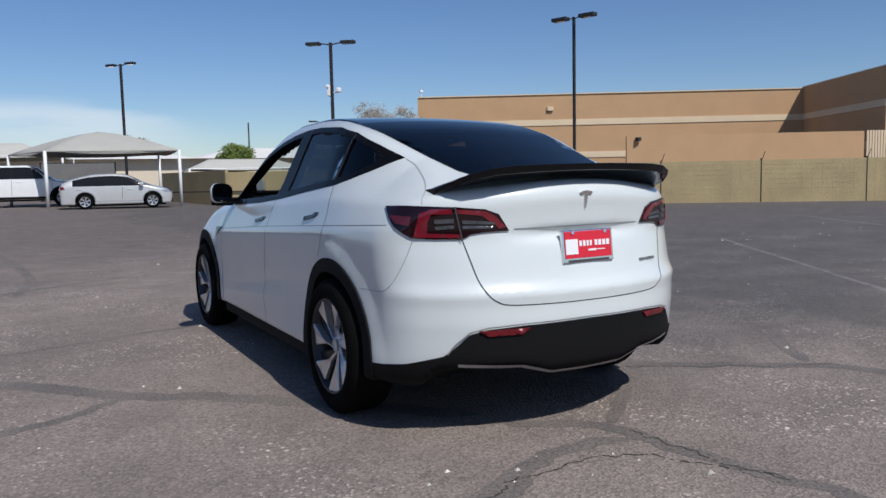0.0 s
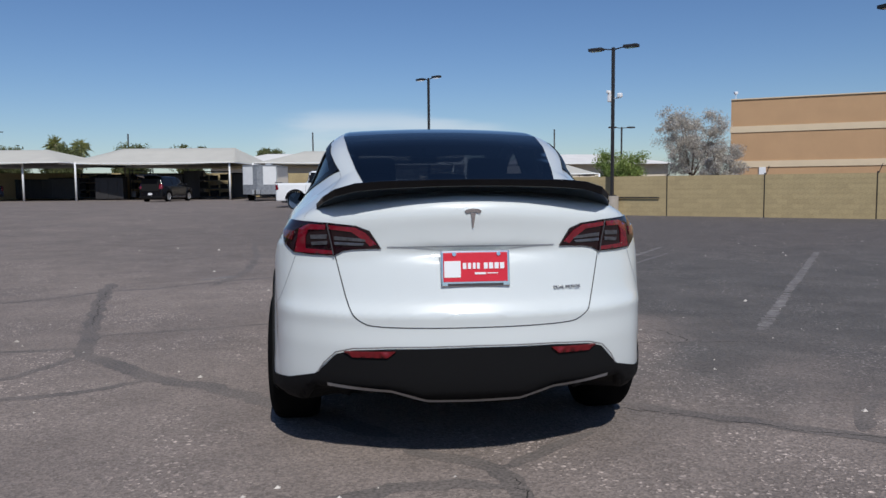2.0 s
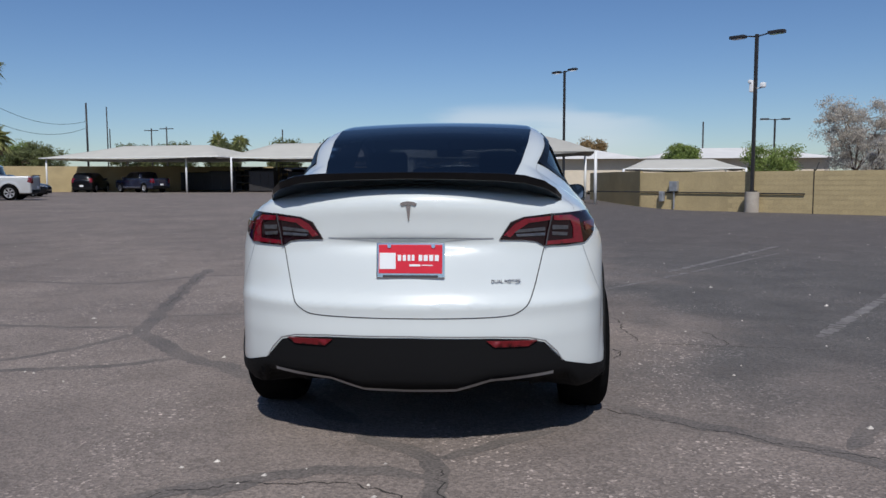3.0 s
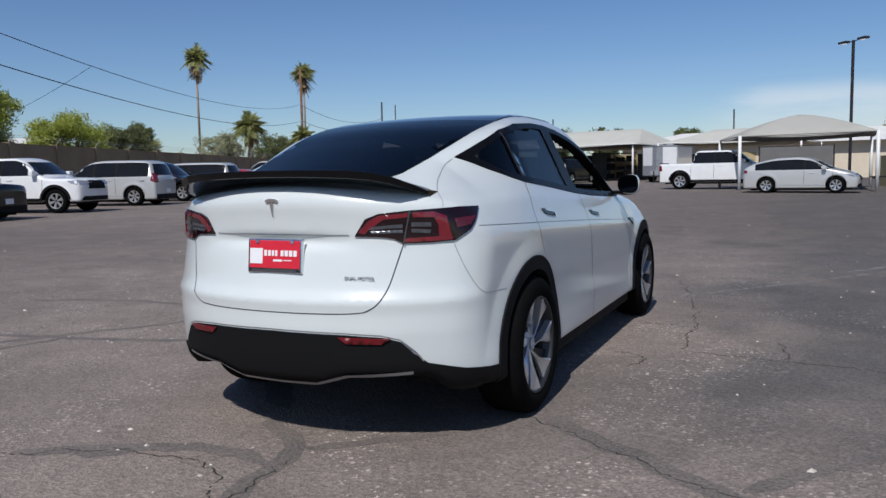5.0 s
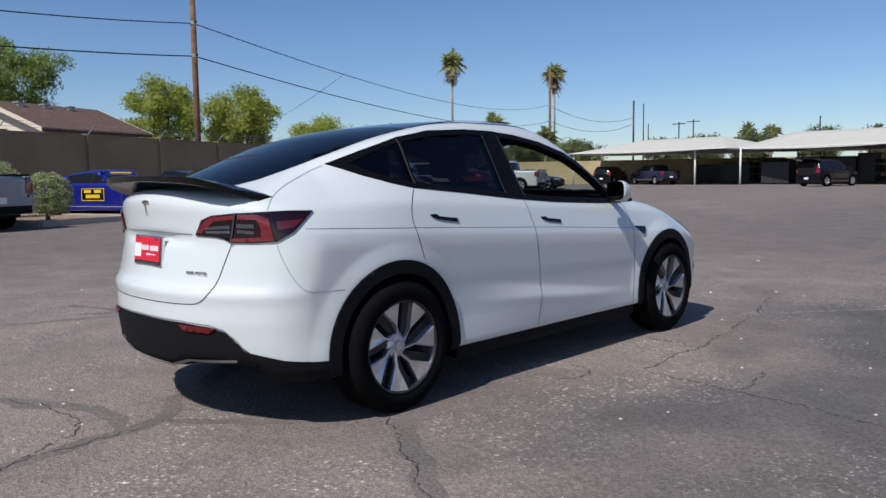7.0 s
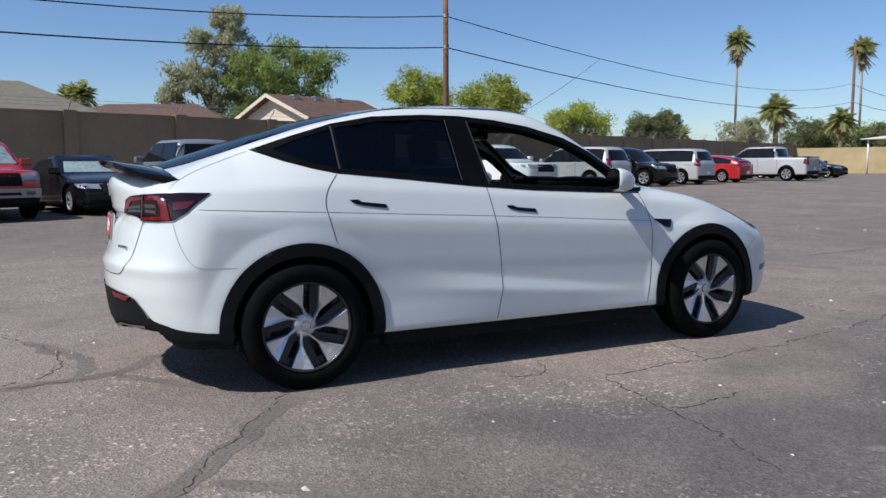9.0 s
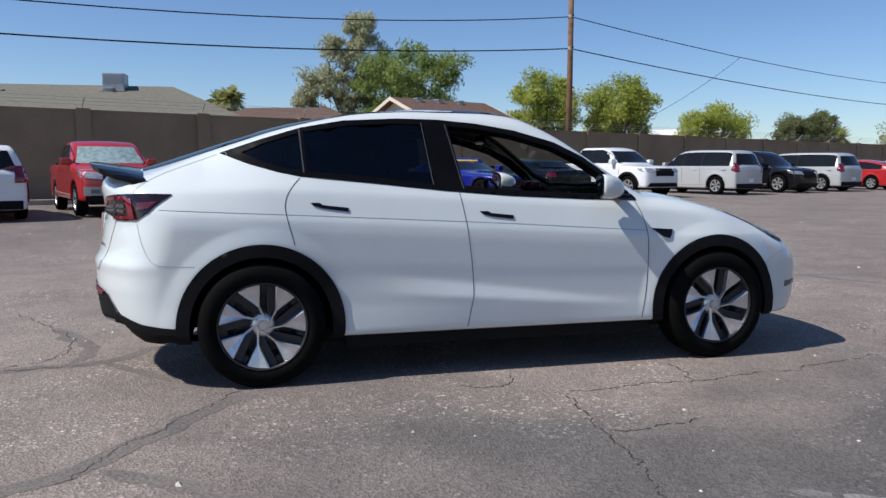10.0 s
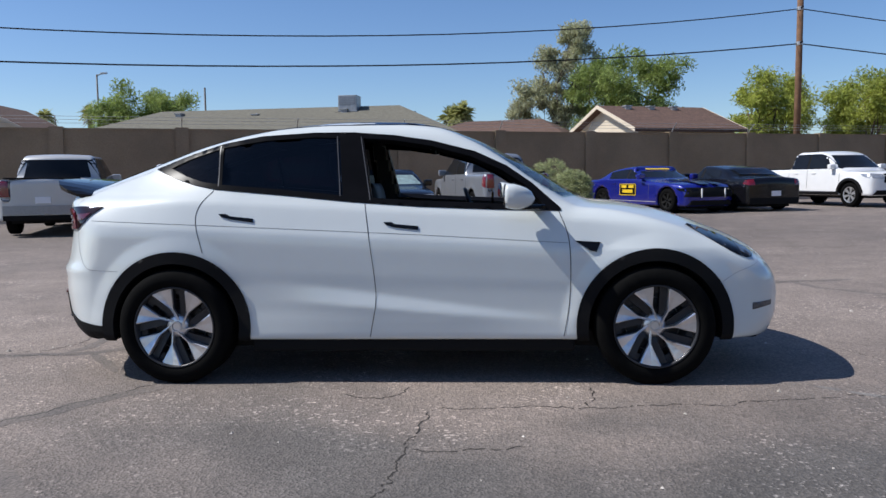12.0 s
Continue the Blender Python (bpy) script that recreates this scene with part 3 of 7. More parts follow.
M_GRAVEL = mat("tan gravel", (0.32, 0.22, 0.15), 0.95, vary=0.3, scale=6, fine=0.5, fscale=30, bump=0.02, bscale=25)
M_WOODPOLE = mat("weathered pole wood", (0.21, 0.115, 0.065), 0.9, vary=0.35, scale=3, fine=0.2, fscale=30)
M_DARKMETAL = mat("dark bronze metal", (0.045, 0.042, 0.042), 0.5, metal=0.4, vary=0.15)
M_WIRE = mat("black cable", (0.015, 0.015, 0.017), 0.7, vary=0.1)
M_WHITEPOST = mat("white painted steel", (0.74, 0.74, 0.72), 0.45, vary=0.06, scale=4)
M_FABRIC = mat("cream shade fabric", (0.52, 0.50, 0.44), 0.9, vary=0.06, scale=0.8, fine=0.04, fscale=60)
M_GREYFABRIC = mat("grey shade fabric", (0.40, 0.385, 0.345), 0.9, vary=0.06, scale=0.8, fine=0.04, fscale=60)
M_SHINGLE = mat("brown shingles", (0.135, 0.082, 0.062), 0.95, vary=0.3, scale=5, fine=0.25, fscale=18)
M_GREYROOF = mat("grey-olive shingles", (0.165, 0.155, 0.12), 0.95, vary=0.2, scale=4, fine=0.2, fscale=18)
M_CREAM = mat("cream siding", (0.66, 0.57, 0.44), 0.8, vary=0.06, scale=2)
M_WHITEROOF = mat("white coated roof", (0.72, 0.70, 0.66), 0.8, vary=0.1, scale=0.5)
M_GALV = mat("galvanised steel", (0.42, 0.43, 0.44), 0.45, metal=0.5, vary=0.25, scale=6)


def run_box(bm, a, b, z0, z1, thick, side=0.0):
    """An upright slab from plan point a to b."""
    a, b = Vector(a), Vector(b)
    d = b - a
    m = Matrix.Translation((a.x, a.y, 0)) @ Matrix.Rotation(math.atan2(d.y, d.x), 4, "Z")
    add_box(bm, (0, -thick / 2 + side, z0), (d.length, thick / 2 + side, z1), 0.0, m)


# west wall: long panels between pilasters
bm = bmesh.new()
run_box(bm, wd(-60, 0), wd(63, 0), 0, 3.03, 0.18)
west = tagged(part("wall_west", bm, M_WESTWALL, None), "tall brown block wall behind the parked cars", "wall", kind="structure")
bm = bmesh.new()
run_box(bm, wd(-60, 0), wd(63, 0), 3.03, 3.09, 0.24)
part("coping", bm, M_WESTWALL, west, "slim wall coping")
for i in range(-14, 17):
    s = i * 3.95 - 0.1
    bm = bmesh.new()
    run_box(bm, wd(s - 0.22, 0), wd(s + 0.22, 0), 0, 3.13, 0.36)
    part("pilaster", bm, M_WESTWALL, west)
    bm = bmesh.new()
    p = wd(s, -0.05)
    q = wd(s + 0.02, 0.32)
    add_tube(bm, (*p, 3.1), (*q, 3.48), 0.02, sides=6)
    part("wire_arm", bm, M_GALV, west, "slanted wire arm")
for z in (3.25, 3.36, 3.46):
    bm = bmesh.new()
    d = (z - 3.1) * 0.95
    add_tube(bm, (*wd(-60, d - 0.05), z), (*wd(63, d - 0.05), z), 0.006, sides=4)
    part("barbed_wire", bm, M_GALV, west, "thin barbed wire")
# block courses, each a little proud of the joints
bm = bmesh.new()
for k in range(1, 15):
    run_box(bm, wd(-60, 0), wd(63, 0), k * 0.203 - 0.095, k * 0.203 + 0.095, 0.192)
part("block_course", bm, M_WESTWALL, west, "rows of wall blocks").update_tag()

# gravel strip and kerb in front of it
bm, bk = bmesh.new(), bmesh.new()
for k in range(-15, 16):
    s0, s1 = k * 4.0, k * 4.0 + 4.0
    z = gz(*wd(s0 + 2, 1.5))
    run_box(bm, wd(s0, 1.2), wd(s1, 1.2), -0.1, z + 0.10, 2.2)
    run_box(bk, wd(s0, 2.38), wd(s1, 2.38), -0.1, z + 0.14, 0.15)
tagged(part("gravel_strip", bm, M_GRAVEL, None), "tan gravel strip along the wall", "gravel", kind="structure")
tagged(part("kerb", bk, M_CONCRETE, None), "pale concrete kerb along the wall", "kerb", kind="structure")
zi = gz(-17, 3.5)
bm = bmesh.new()
run_box(bm, (-24.0, 1.6), (-16.9, 4.02), -0.1, zi + 0.11, 3.0)
isl = tagged(part("planter_island", bm, M_GRAVEL, None), "gravel island with clipped shrubs", "island", kind="structure")
IA, IB = Vector((-24.0, 1.6)), Vector((-16.9, 4.02))
iu = (IB - IA).normalized()
iv = Vector((-iu.y, iu.x)) * 1.58
for a, b in ((IA - iv, IB - iv), (IB - iv, IB + iv), (IB + iv, IA + iv)):
    bm = bmesh.new()
    run_box(bm, a, b, -0.1, zi + 0.15, 0.16)
    part("island_kerb", bm, M_CONCRETE, isl, "pale concrete kerb")

# east block wall with control joints and a return to the north
E0, E1 = Vector((7.1, 33.2)), Vector((47.0, -1.6))
ed = (E1 - E0).normalized()
bm = bmesh.new()
run_box(bm, E0, E1, -0.4, 1.60, 0.15)
run_box(bm, E0, (5.6, 42.0), -0.4, 1.68, 0.15)
east = tagged(part("wall_east", bm, M_TANBLOCK, None), "low tan block wall with dark joints", "wall", kind="structure")
dist = 8.2
M_JOINT = mat("dark joint", (0.05, 0.04, 0.03), 0.9, vary=0.2)
while dist < 40:
    p = E0 + ed * dist
    bm = bmesh.new()
    run_box(bm, p - ed * 0.025, p + ed * 0.025, -0.25, 1.66, 0.165)
    part("control_joint", bm, M_JOINT, east, "dark joint strip")
    bm = bmesh.new()
    add_tube(bm, (p.x, p.y, 1.5), (p.x + 0.12, p.y - 0.1, 1.95), 0.016, sides=6)
    part("fence_stub", bm, M_DARKMETAL, east, "short rusty stub")
    dist += 4.13
# blocks of the wall
bw, bh = 0.406, 0.203
me = None
count = 0
nrm2 = Vector((ed.y, -ed.x))
for row in range(9):
    col = 0
    while True:
        s0 = col * bw + (row % 2) * bw / 2
        if s0 > 13.3:
            break
        p = E0 + ed * (s0 + 4.5 + bw / 2)
        if me is None:
            b2 = box((-bw / 2 + 0.006, -0.012, 0.005), (bw / 2 - 0.006, 0.012, bh - 0.007))
            me = bpy.data.meshes.new("block")
            b2.to_mesh(me)
            b2.free()
            me.materials.append(M_TANBLOCK)
        ob = new("block", me)
        ob.parent = east
        q = p + nrm2 * 0.0675
        ob.matrix_local = pose(q.x, q.y, row * bh - 0.235, 0, 0, math.degrees(math.atan2(ed.y, ed.x)))
        count += 1
        col += 1
bm = bmesh.new()
for row in range(9):
    for s0 in np.arange(0.0, 4.4, bw):
        p = E0 + ed * (s0 + bw / 2) + nrm2 * 0.0675
        add_box(bm, (-bw / 2 + 0.006, -0.012, 0.005), (bw / 2 - 0.006, 0.012, bh - 0.007), 0.0, pose(p.x, p.y, row * bh - 0.235, 0, 0, math.degrees(math.atan2(ed.y, ed.x))))
    for s0 in np.arange(18.2, 52, bw):
        p = E0 + ed * (s0 + bw / 2) + nrm2 * 0.0675
        add_box(bm, (-bw / 2 + 0.006, -0.012, 0.005), (bw / 2 - 0.006, 0.012, bh - 0.007), 0.0, pose(p.x, p.y, row * bh - 0.235, 0, 0, math.degrees(math.atan2(ed.y, ed.x))))
tagged(part("far_blocks", bm, M_TANBLOCK, east, "the rest of the wall blocks"), kind="stuff")

# big-box store to the north-east
FX, FN = Vector((0.853, -0.522)), Vector((0.522, 0.853))
C0 = Vector((40.35, 76.2))


def fp(u, v):
    p = C0 + FX * u * 1.15 + FN * v * 1.15
    return p.x, p.y


def store():

    ob = thing("store_building", "big orange-tan store with cream bands and a flat roof", "building")
    bm = bmesh.new()
    run_box(bm, fp(0, 15), fp(40, 15), 0, 10.34, 34.5)
    part("main_block", bm, M_STUCCO, ob, "orange-tan stucco walls")
    bm = bmesh.new()
    run_box(bm, fp(38.8, 7.17), fp(77, 7.17), 0, 10.46, 52.5)
    part("wing", bm, M_STUCCO, ob, "projecting stucco wing")
    for z0, z1 in ((6.78, 7.46), (2.98, 3.67)):
        bm = bmesh.new()
        run_box(bm, fp(-0.03, 0), fp(38.8, 0), z0, z1, 0.16)
        run_box(bm, fp(0, -0.05), fp(0, 30), z0, z1, 0.16)
        part("band", bm, M_BAND, ob, "cream band")
        bm = bmesh.new()
        run_box(bm, fp(38.8, -15.7), fp(38.8, 0), z0, z1, 0.16)
        run_box(bm, fp(38.75, -15.67), fp(77, -15.67), z0, z1, 0.16)
        part("wing_band", bm, M_BAND, ob, "cream band")
    bm = bmesh.new()
    run_box(bm, fp(0, -0.02), fp(38.8, -0.02), 10.34, 10.45, 0.2)
    part("parapet_cap", bm, M_BAND, ob, "thin pale parapet cap")
    bm = bmesh.new()
    run_box(bm, fp(38.8, -15.67), fp(77, -15.67), 10.46, 10.57, 0.2)
    run_box(bm, fp(38.8, -15.8), fp(38.8, 0), 10.46, 10.57, 0.2)
    part("parapet_cap", bm, M_BAND, ob)
    bm = bmesh.new()
    run_box(bm, fp(17.9, -16.4), fp(36.8, -16.2), 0, 4.5, 0.4)
    part("screen_wall", bm, M_STUCCO, ob, "lower stucco screen wall")
    for u in np.arange(37.0, 42.0, 0.22):
        bm = bmesh.new()
        run_box(bm, fp(u, -16.35), fp(u + 0.16, -16.35), 0, 4.55, 0.12)
        part("gate_rib", bm, M_BAND, ob, "cream ribbed gate")
    bm = bmesh.new()
    run_box(bm, fp(13.2, -0.1), fp(13.8, -0.1), 8.5, 8.95, 0.3)
    part("wall_vent", bm, M_BAND, ob, "small wall vent")
    bm = bmesh.new()
    run_box(bm, fp(2.6, -0.1), fp(3.2, -0.1), 2.1, 2.98, 0.08)
    part("wall_sign", bm, M_PLATEWHITE, ob, "small white notice")
    bm = bmesh.new()
    p = fp(0.4, -0.1)
    add_tube(bm, (*p, 10.4), (*p, 11.0), 0.04, sides=6)
    add_box(bm, (p[0] - 0.18, p[1] - 0.14, 10.95), (p[0] + 0.18, p[1] + 0.14, 11.25), 0.05)
    part("roof_camera", bm, M_PLATEWHITE, ob, "white camera on the parapet")
    for u, z in ((18.8, 4.2), (-0.1, 3.6)):
        bm = bmesh.new()
        p = fp(u, -16.75 if u > 1 else -0.2)
        add_box(bm, (p[0] - 0.2, p[1] - 0.2, z - 0.2), (p[0] + 0.2, p[1] + 0.2, z + 0.15), 0.03)
        part("wall_lamp", bm, M_DARKMETAL, ob, "small wall lamp")


store()


def house(name, label, x, y, rz, lx, ly, eave, ridge, wallm, roofm, over=0.4, hip=0.0):
    """A house with a pitched roof along its local x."""
    ob = thing(name, label, "house", (x, y, 0), rz)
    part("wall", box((-lx / 2, -ly / 2, 0), (lx / 2, ly / 2, eave)), wallm, ob, "plain house walls")
    if not hip:
        for sx in (-1, 1):
            bm = bmesh.new()
            vs = [bm.verts.new((sx * lx / 2, yy, zz)) for yy, zz in ((-ly / 2, eave), (ly / 2, eave), (0, ridge - 0.1))]
            face = bm.faces.new(vs)
            ex = bmesh.ops.extrude_face_region(bm, geom=[face])["geom"]
            bmesh.ops.translate(bm, vec=(-sx * 0.15, 0, 0), verts=[g for g in ex if isinstance(g, bmesh.types.BMVert)])
            part("gable", bm, wallm, ob, "siding gable")
    bm = bmesh.new()
    X, Y = lx / 2 + over, ly / 2 + over
    zl = eave - 0.12
    top = [bm.verts.new(p) for p in ((-X, -Y, zl), (X, -Y, zl), (X, Y, zl), (-X, Y, zl), (-X + hip, 0, ridge), (X - hip, 0, ridge))]
    low = [bm.verts.new((v.co.x, v.co.y, v.co.z - 0.16)) for v in top]
    for q in ((0, 1, 5, 4), (2, 3, 4, 5), (3, 0, 4), (1, 2, 5)):
        if len(q) == 3 and not hip:
            continue
        bm.faces.new([top[i] for i in q])
        bm.faces.new([low[i] for i in q[::-1]])
    loop = (0, 1, 2, 3) if hip else (0, 1, 5, 2, 3, 4)
    for i in range(len(loop)):
        a, b = loop[i], loop[(i + 1) % len(loop)]
        bm.faces.new((top[a], low[a], low[b], top[b]))
    part("roof", bm, roofm, ob, "shingled roof")
    if not hip:
        for sx in (-1, 1):
            for sy in (-1, 1):
                bm = bmesh.new()
                a, b = Vector((sx * (X + 0.02), sy * Y, zl - 0.08)), Vector((sx * (X + 0.02), 0, ridge - 0.08))
                d = (b - a).normalized()
                up = Vector((0, 0, 0.09))
                vs = [bm.verts.new(p + q + Vector((e, 0, 0))) for p in (a, b) for q in (up, -up) for e in (-0.02, 0.02)]
                for q in ((0, 1, 3, 2), (4, 6, 7, 5), (0, 4, 5, 1), (2, 3, 7, 6), (0, 2, 6, 4), (1, 5, 7, 3)):
                    bm.faces.new([vs[i] for i in q])
                part("bargeboard", bm, M_CREAM, ob, "cream bargeboard")
    return ob


def roof_bits(ob, spots, r=0.16):
    for x, y, z in spots:
        bm = box((x - r, y - r, z - 0.25), (x + r, y + r, z + 0.02))
        add_box(bm, (x - r * 1.35, y - r * 1.35, z + 0.02), (x + r * 1.35, y + r * 1.35, z + 0.09), 0.02)
        part("roof_vent", bm, M_GALV, ob, "metal roof vent")


WR = math.degrees(math.atan2(ALONG.y, ALONG.x))
h1 = house("gabled_house", "cream house with a brown shingle gable roof", -33.8, 8.7, WR, 5.2, 6.0, 3.55, 4.72, M_CREAM, M_SHINGLE)
roof_bits(h1, [(-1.6, -0.4, 4.62), (-0.3, -0.4, 4.62), (1.0, -0.4, 4.62)], 0.14)
house("brown_roof_house", "low house with a brown roof behind trees", -41.0, 1.5, 70, 9, 7, 3.6, 4.7, M_CREAM, M_SHINGLE, hip=2.5)
h2 = house("grey_roof_house", "long low house with a grey-olive hipped roof", -46.5, -13.5, 84, 26, 12, 4.0, 6.15, M_CREAM, M_GREYROOF, hip=5)
roof_bits(h2, [(-6.5, -1.2, 5.8), (-1.0, -1.4, 5.6), (5.0, -1.2, 5.8), (9.5, -1.0, 4.9)], 0.2)
house("corner_house", "small house with a brown gable roof", -45.0, -32.2, 10, 9, 8, 4.4, 6.6, M_CREAM, M_SHINGLE)
house("distant_house", "far pale house behind trees", -59, 38, 40, 12, 8, 3.6, 4.9, M_CREAM, M_WHITEROOF, hip=3)


def cooler():
    ob = thing("roof_cooler", "boxy metal air cooler on the grey roof", "air cooler", (-45.3, -8.4, 5.55), 84)
    part("cabinet", box((-0.62, -0.55, 0.15), (0.62, 0.55, 1.22), 0.03), M_GALV, ob, "galvanised cabinet")
    for sy in (-1, 1):
        part("pad_panel", box((-0.54, sy * 0.55 - 0.012, 0.62), (0.54, sy * 0.55 + 0.012, 1.12), 0.006), M_GREYTRIM, ob, "darker pad panel")
        for k in range(4):
            part("louvre", box((-0.5, sy * 0.55 - 0.02, 0.68 + k * 0.11), (0.5, sy * 0.55 + 0.02, 0.71 + k * 0.11)), M_GALV, ob)
    part("seam_band", box((-0.64, -0.57, 0.15), (0.64, 0.57, 0.24), 0.01), M_GALV, ob)
    part("skid", box((-0.8, -0.7, -0.25), (0.8, 0.7, 0.15), 0.02), M_DARKMETAL, ob, "dark roof stand")


cooler()

# far wall and low building to the north
bm = bmesh.new()
run_box(bm, (-48.2, 60.0), (2.0, 80.0), 0.1, 2.7, 0.2)
tagged(part("wall_north", bm, M_TANBLOCK, None), "tan block wall at the far end of the lot", "wall", kind="structure")
ob = thing("low_building", "long low cream building with a white roof", "building", (9, 86, 0), 0)
part("wall", box((-25, -8, 0), (25, 8, 3.6)), M_CREAM, ob, "cream walls")
bm = bmesh.new()
for x0, x1, h in ((-26, 6, 4.5), (6, 26, 4.3)):
    vs = [bm.verts.new(p) for p in ((x0, -9, 3.5), (x1, -9, 3.5), (x1, 9, 3.5), (x0, 9, 3.5), (x0 + 6, 0, h + 0.6), (x1 - 6, 0, h + 0.6))]
    for q in ((0, 1, 5, 4), (2, 3, 4, 5), (3, 0, 4), (1, 2, 5), (3, 2, 1, 0)):
        bm.faces.new([vs[i] for i in q])
part("roof", bm, M_WHITEROOF, ob, "white coated hipped roof")

# ---- lamp posts, utility pole and wires ----
def lamp_post(x, y, h, turn, pedestal=0.0, heads=2, cams=False, reach=0.85, big=1.0, name="lamp_post", label="tall dark lamp post with twin heads"):
    z = gz(x, y)
    ob = thing(name, label, "lamp post", (x, y, z), turn, "lamp posts")
    if pedestal:
        bm = tube((0, 0, -0.05), (0, 0, pedestal), 0.30, sides=24)
        part("pedestal", bm, M_CONCRETE, ob, "round concrete pedestal")
    bm = bmesh.new()
    add_box(bm, (-0.065, -0.065, pedestal), (0.065, 0.065, h), 0.012)
    part("shaft", bm, M_DARKMETAL, ob, "square dark shaft")
    part("base_plate", box((-0.16, -0.16, pedestal), (0.16, 0.16, pedestal + 0.05), 0.01), M_DARKMETAL, ob)
    for s in (1, -1)[:heads]:
        bm = bmesh.new()
        add_tube(bm, (0, 0, h - 0.1), (s * (reach - 0.3), 0, h - 0.02), 0.03, sides=8)
        part("arm", bm, M_DARKMETAL, ob)
        head = part("lamp_head", box((s * reach - 0.34 * big, -0.17 * big, h - 0.09 * big), (s * reach + 0.34 * big, 0.17 * big, h + 0.05 * big), 0.035), M_DARKMETAL, ob, "flat dark lamp head")
        part("lens", box((s * reach - 0.24, -0.13, h - 0.09 * big - 0.015), (s * reach + 0.24, 0.13, h - 0.09 * big + 0.002)), M_HEADLAMP, head)
    if cams:
        part("camera_box", box((-0.22, -0.14, h * 0.68), (-0.06, 0.10, h * 0.68 + 0.5), 0.03), M_PLATEWHITE, ob, "white equipment box")
        part("camera_arm", tube((0.05, 0, h * 0.70), (0.32, -0.05, h * 0.70), 0.025, sides=8), M_PLATEWHITE, ob)
        part("camera_dome", box((0.25, -0.16, h * 0.70), (0.46, 0.06, h * 0.70 + 0.22), 0.06), M_PLATEWHITE, ob, "white camera")
        part("camera_head", box((-0.26, -0.2, h * 0.73), (-0.1, -0.05, h * 0.73 + 0.14), 0.04), M_PLATEWHITE, ob)
    return ob


lamp_post(11.16, 29.13, 7.66, -42, pedestal=0.90, cams=True, label="dark lamp post with cameras on a concrete pedestal")
lamp_post(4.3, 47.2, 8.4, -56)
lamp_post(24.6, 28.0, 9.75, -72, big=1.35, label="tall dark lamp post behind the block wall")
lamp_post(23, 62, 6.6, 0, label="small distant lamp post with twin heads")


def utility_pole(x, y, h, r=0.15, arms=(), name="utility_pole", label="weathered brown wooden utility pole"):
    ob = thing(name, label, "utility pole", (x, y, 0), group="utility poles")
    part("shaft", tube((0, 0, -0.2), (0.0, 0, h), r, r * 0.78, 14), M_DARKMETAL if name == "thin_pole" else M_WOODPOLE, ob, "slim upright shaft", True)
    for z in arms:
        part("insulator", tube((0.12, 0, z), (0.3, 0.0, z + 0.05), 0.045, sides=8), M_DARKMETAL, ob)
        part("clamp", tube((0, 0, z - 0.08), (0, 0, z + 0.08), r * 0.98, sides=14), M_GALV, ob)
    return ob


UP = (-31.1, 14.75)
utility_pole(*UP, 12.0, 0.16, (8.75, 7.2))
UP2 = (-88.0, 121.0)
utility_pole(*UP2, 22.0, 0.28, (15.2, 12.0), label="distant wooden utility pole beside a palm")
UP0 = wd(-38, -0.7)
utility_pole(*UP0, 11.5, 0.15, (7.6, 6.1))
for x, y, h in ((-60, 108, 12.6), (-67, 122, 10.3), (-30.5, 100, 8.4), (-6.3, 95, 8.2), (24, 90, 8.2)):
    utility_pole(x, y, h, 0.11, (), "thin_pole", "thin distant pole above the roofs")
for x, y, z in ((-42.6, 90, 7.9), (-44.6, 90, 7.7)):
    part("crossarm", box((-0.9, -0.05, 0), (0.9, 0.05, 0.1), 0.0, pose(0, 0, z)), M_DARKMETAL, utility_pole(x, y, z + 0.3, 0.1, (), "thin_pole", "thin distant pole with a crossarm"))
for x, y, h in ((-62.5, -24.3, 9.6), (-62, -5.6, 7.2)):
    utility_pole(x, y, h, 0.10, (), "thin_pole", "thin distant pole above the roofs")
head = utility_pole(-62.2, -33.9, 10.9, 0.09, (), "thin_pole", "slim distant street lamp above the roofs")
part("lamp_arm", tube((0, 0, 10.8), (0, 0.6, 11.0), 0.06, sides=6), M_GALV, head)
part("lamp_head", box((-0.12, 0.4, 10.92), (0.12, 0.95, 11.06), 0.03), M_GALV, head, "pale lamp head")


def wire(a, b, sag, r=0.018, name="overhead_wire"):
    bm = bmesh.new()
    n = 22
    pts = []
    for i in range(n + 1):
        t = i / n
        p = Vector(a).lerp(Vector(b), t)
        p.z -= sag * 4 * t * (1 - t)
        pts.append(p)
    rings = []
    for p in pts:
        rings.append([bm.verts.new(p + Vector((0, r * math.cos(q), r * math.sin(q)))) for q in (0.5, 2.6, 4.7)])
    for u, v in zip(rings[:-1], rings[1:]):
        for k in range(3):
            bm.faces.new((u[k], u[(k + 1) % 3], v[(k + 1) % 3], v[k]))
    tagged(part(name, bm, M_WIRE, None), "thin black overhead wire between poles", "wire", "overhead wires")


for z0, z1, z2, r in ((7.6, 8.75, 15.2, 0.03), (6.1, 7.2, 12.0, 0.035)):
    wire((UP0[0], UP0[1], z0), (*UP, z1), 1.75 if z1 > 8 else 1.3, r)
    wire((*UP, z1), (UP2[0], UP2[1], z2), 2.3 if z1 > 8 else 2.0, r)
wire((UP2[0], UP2[1], 12.0), (-94, 163, 13.5), 2.0, 0.05)
wire((UP2[0], UP2[1], 15.0), (-94, 163, 15.0), 2.0, 0.05)
utility_pole(-94, 163, 19, 0.25, (), "thin_pole", "thin distant pole above the roofs")
wire((-39.6, 30.7, 8.54), (-50, 28.0, 4.4), 0.4, 0.015, "service_wire")

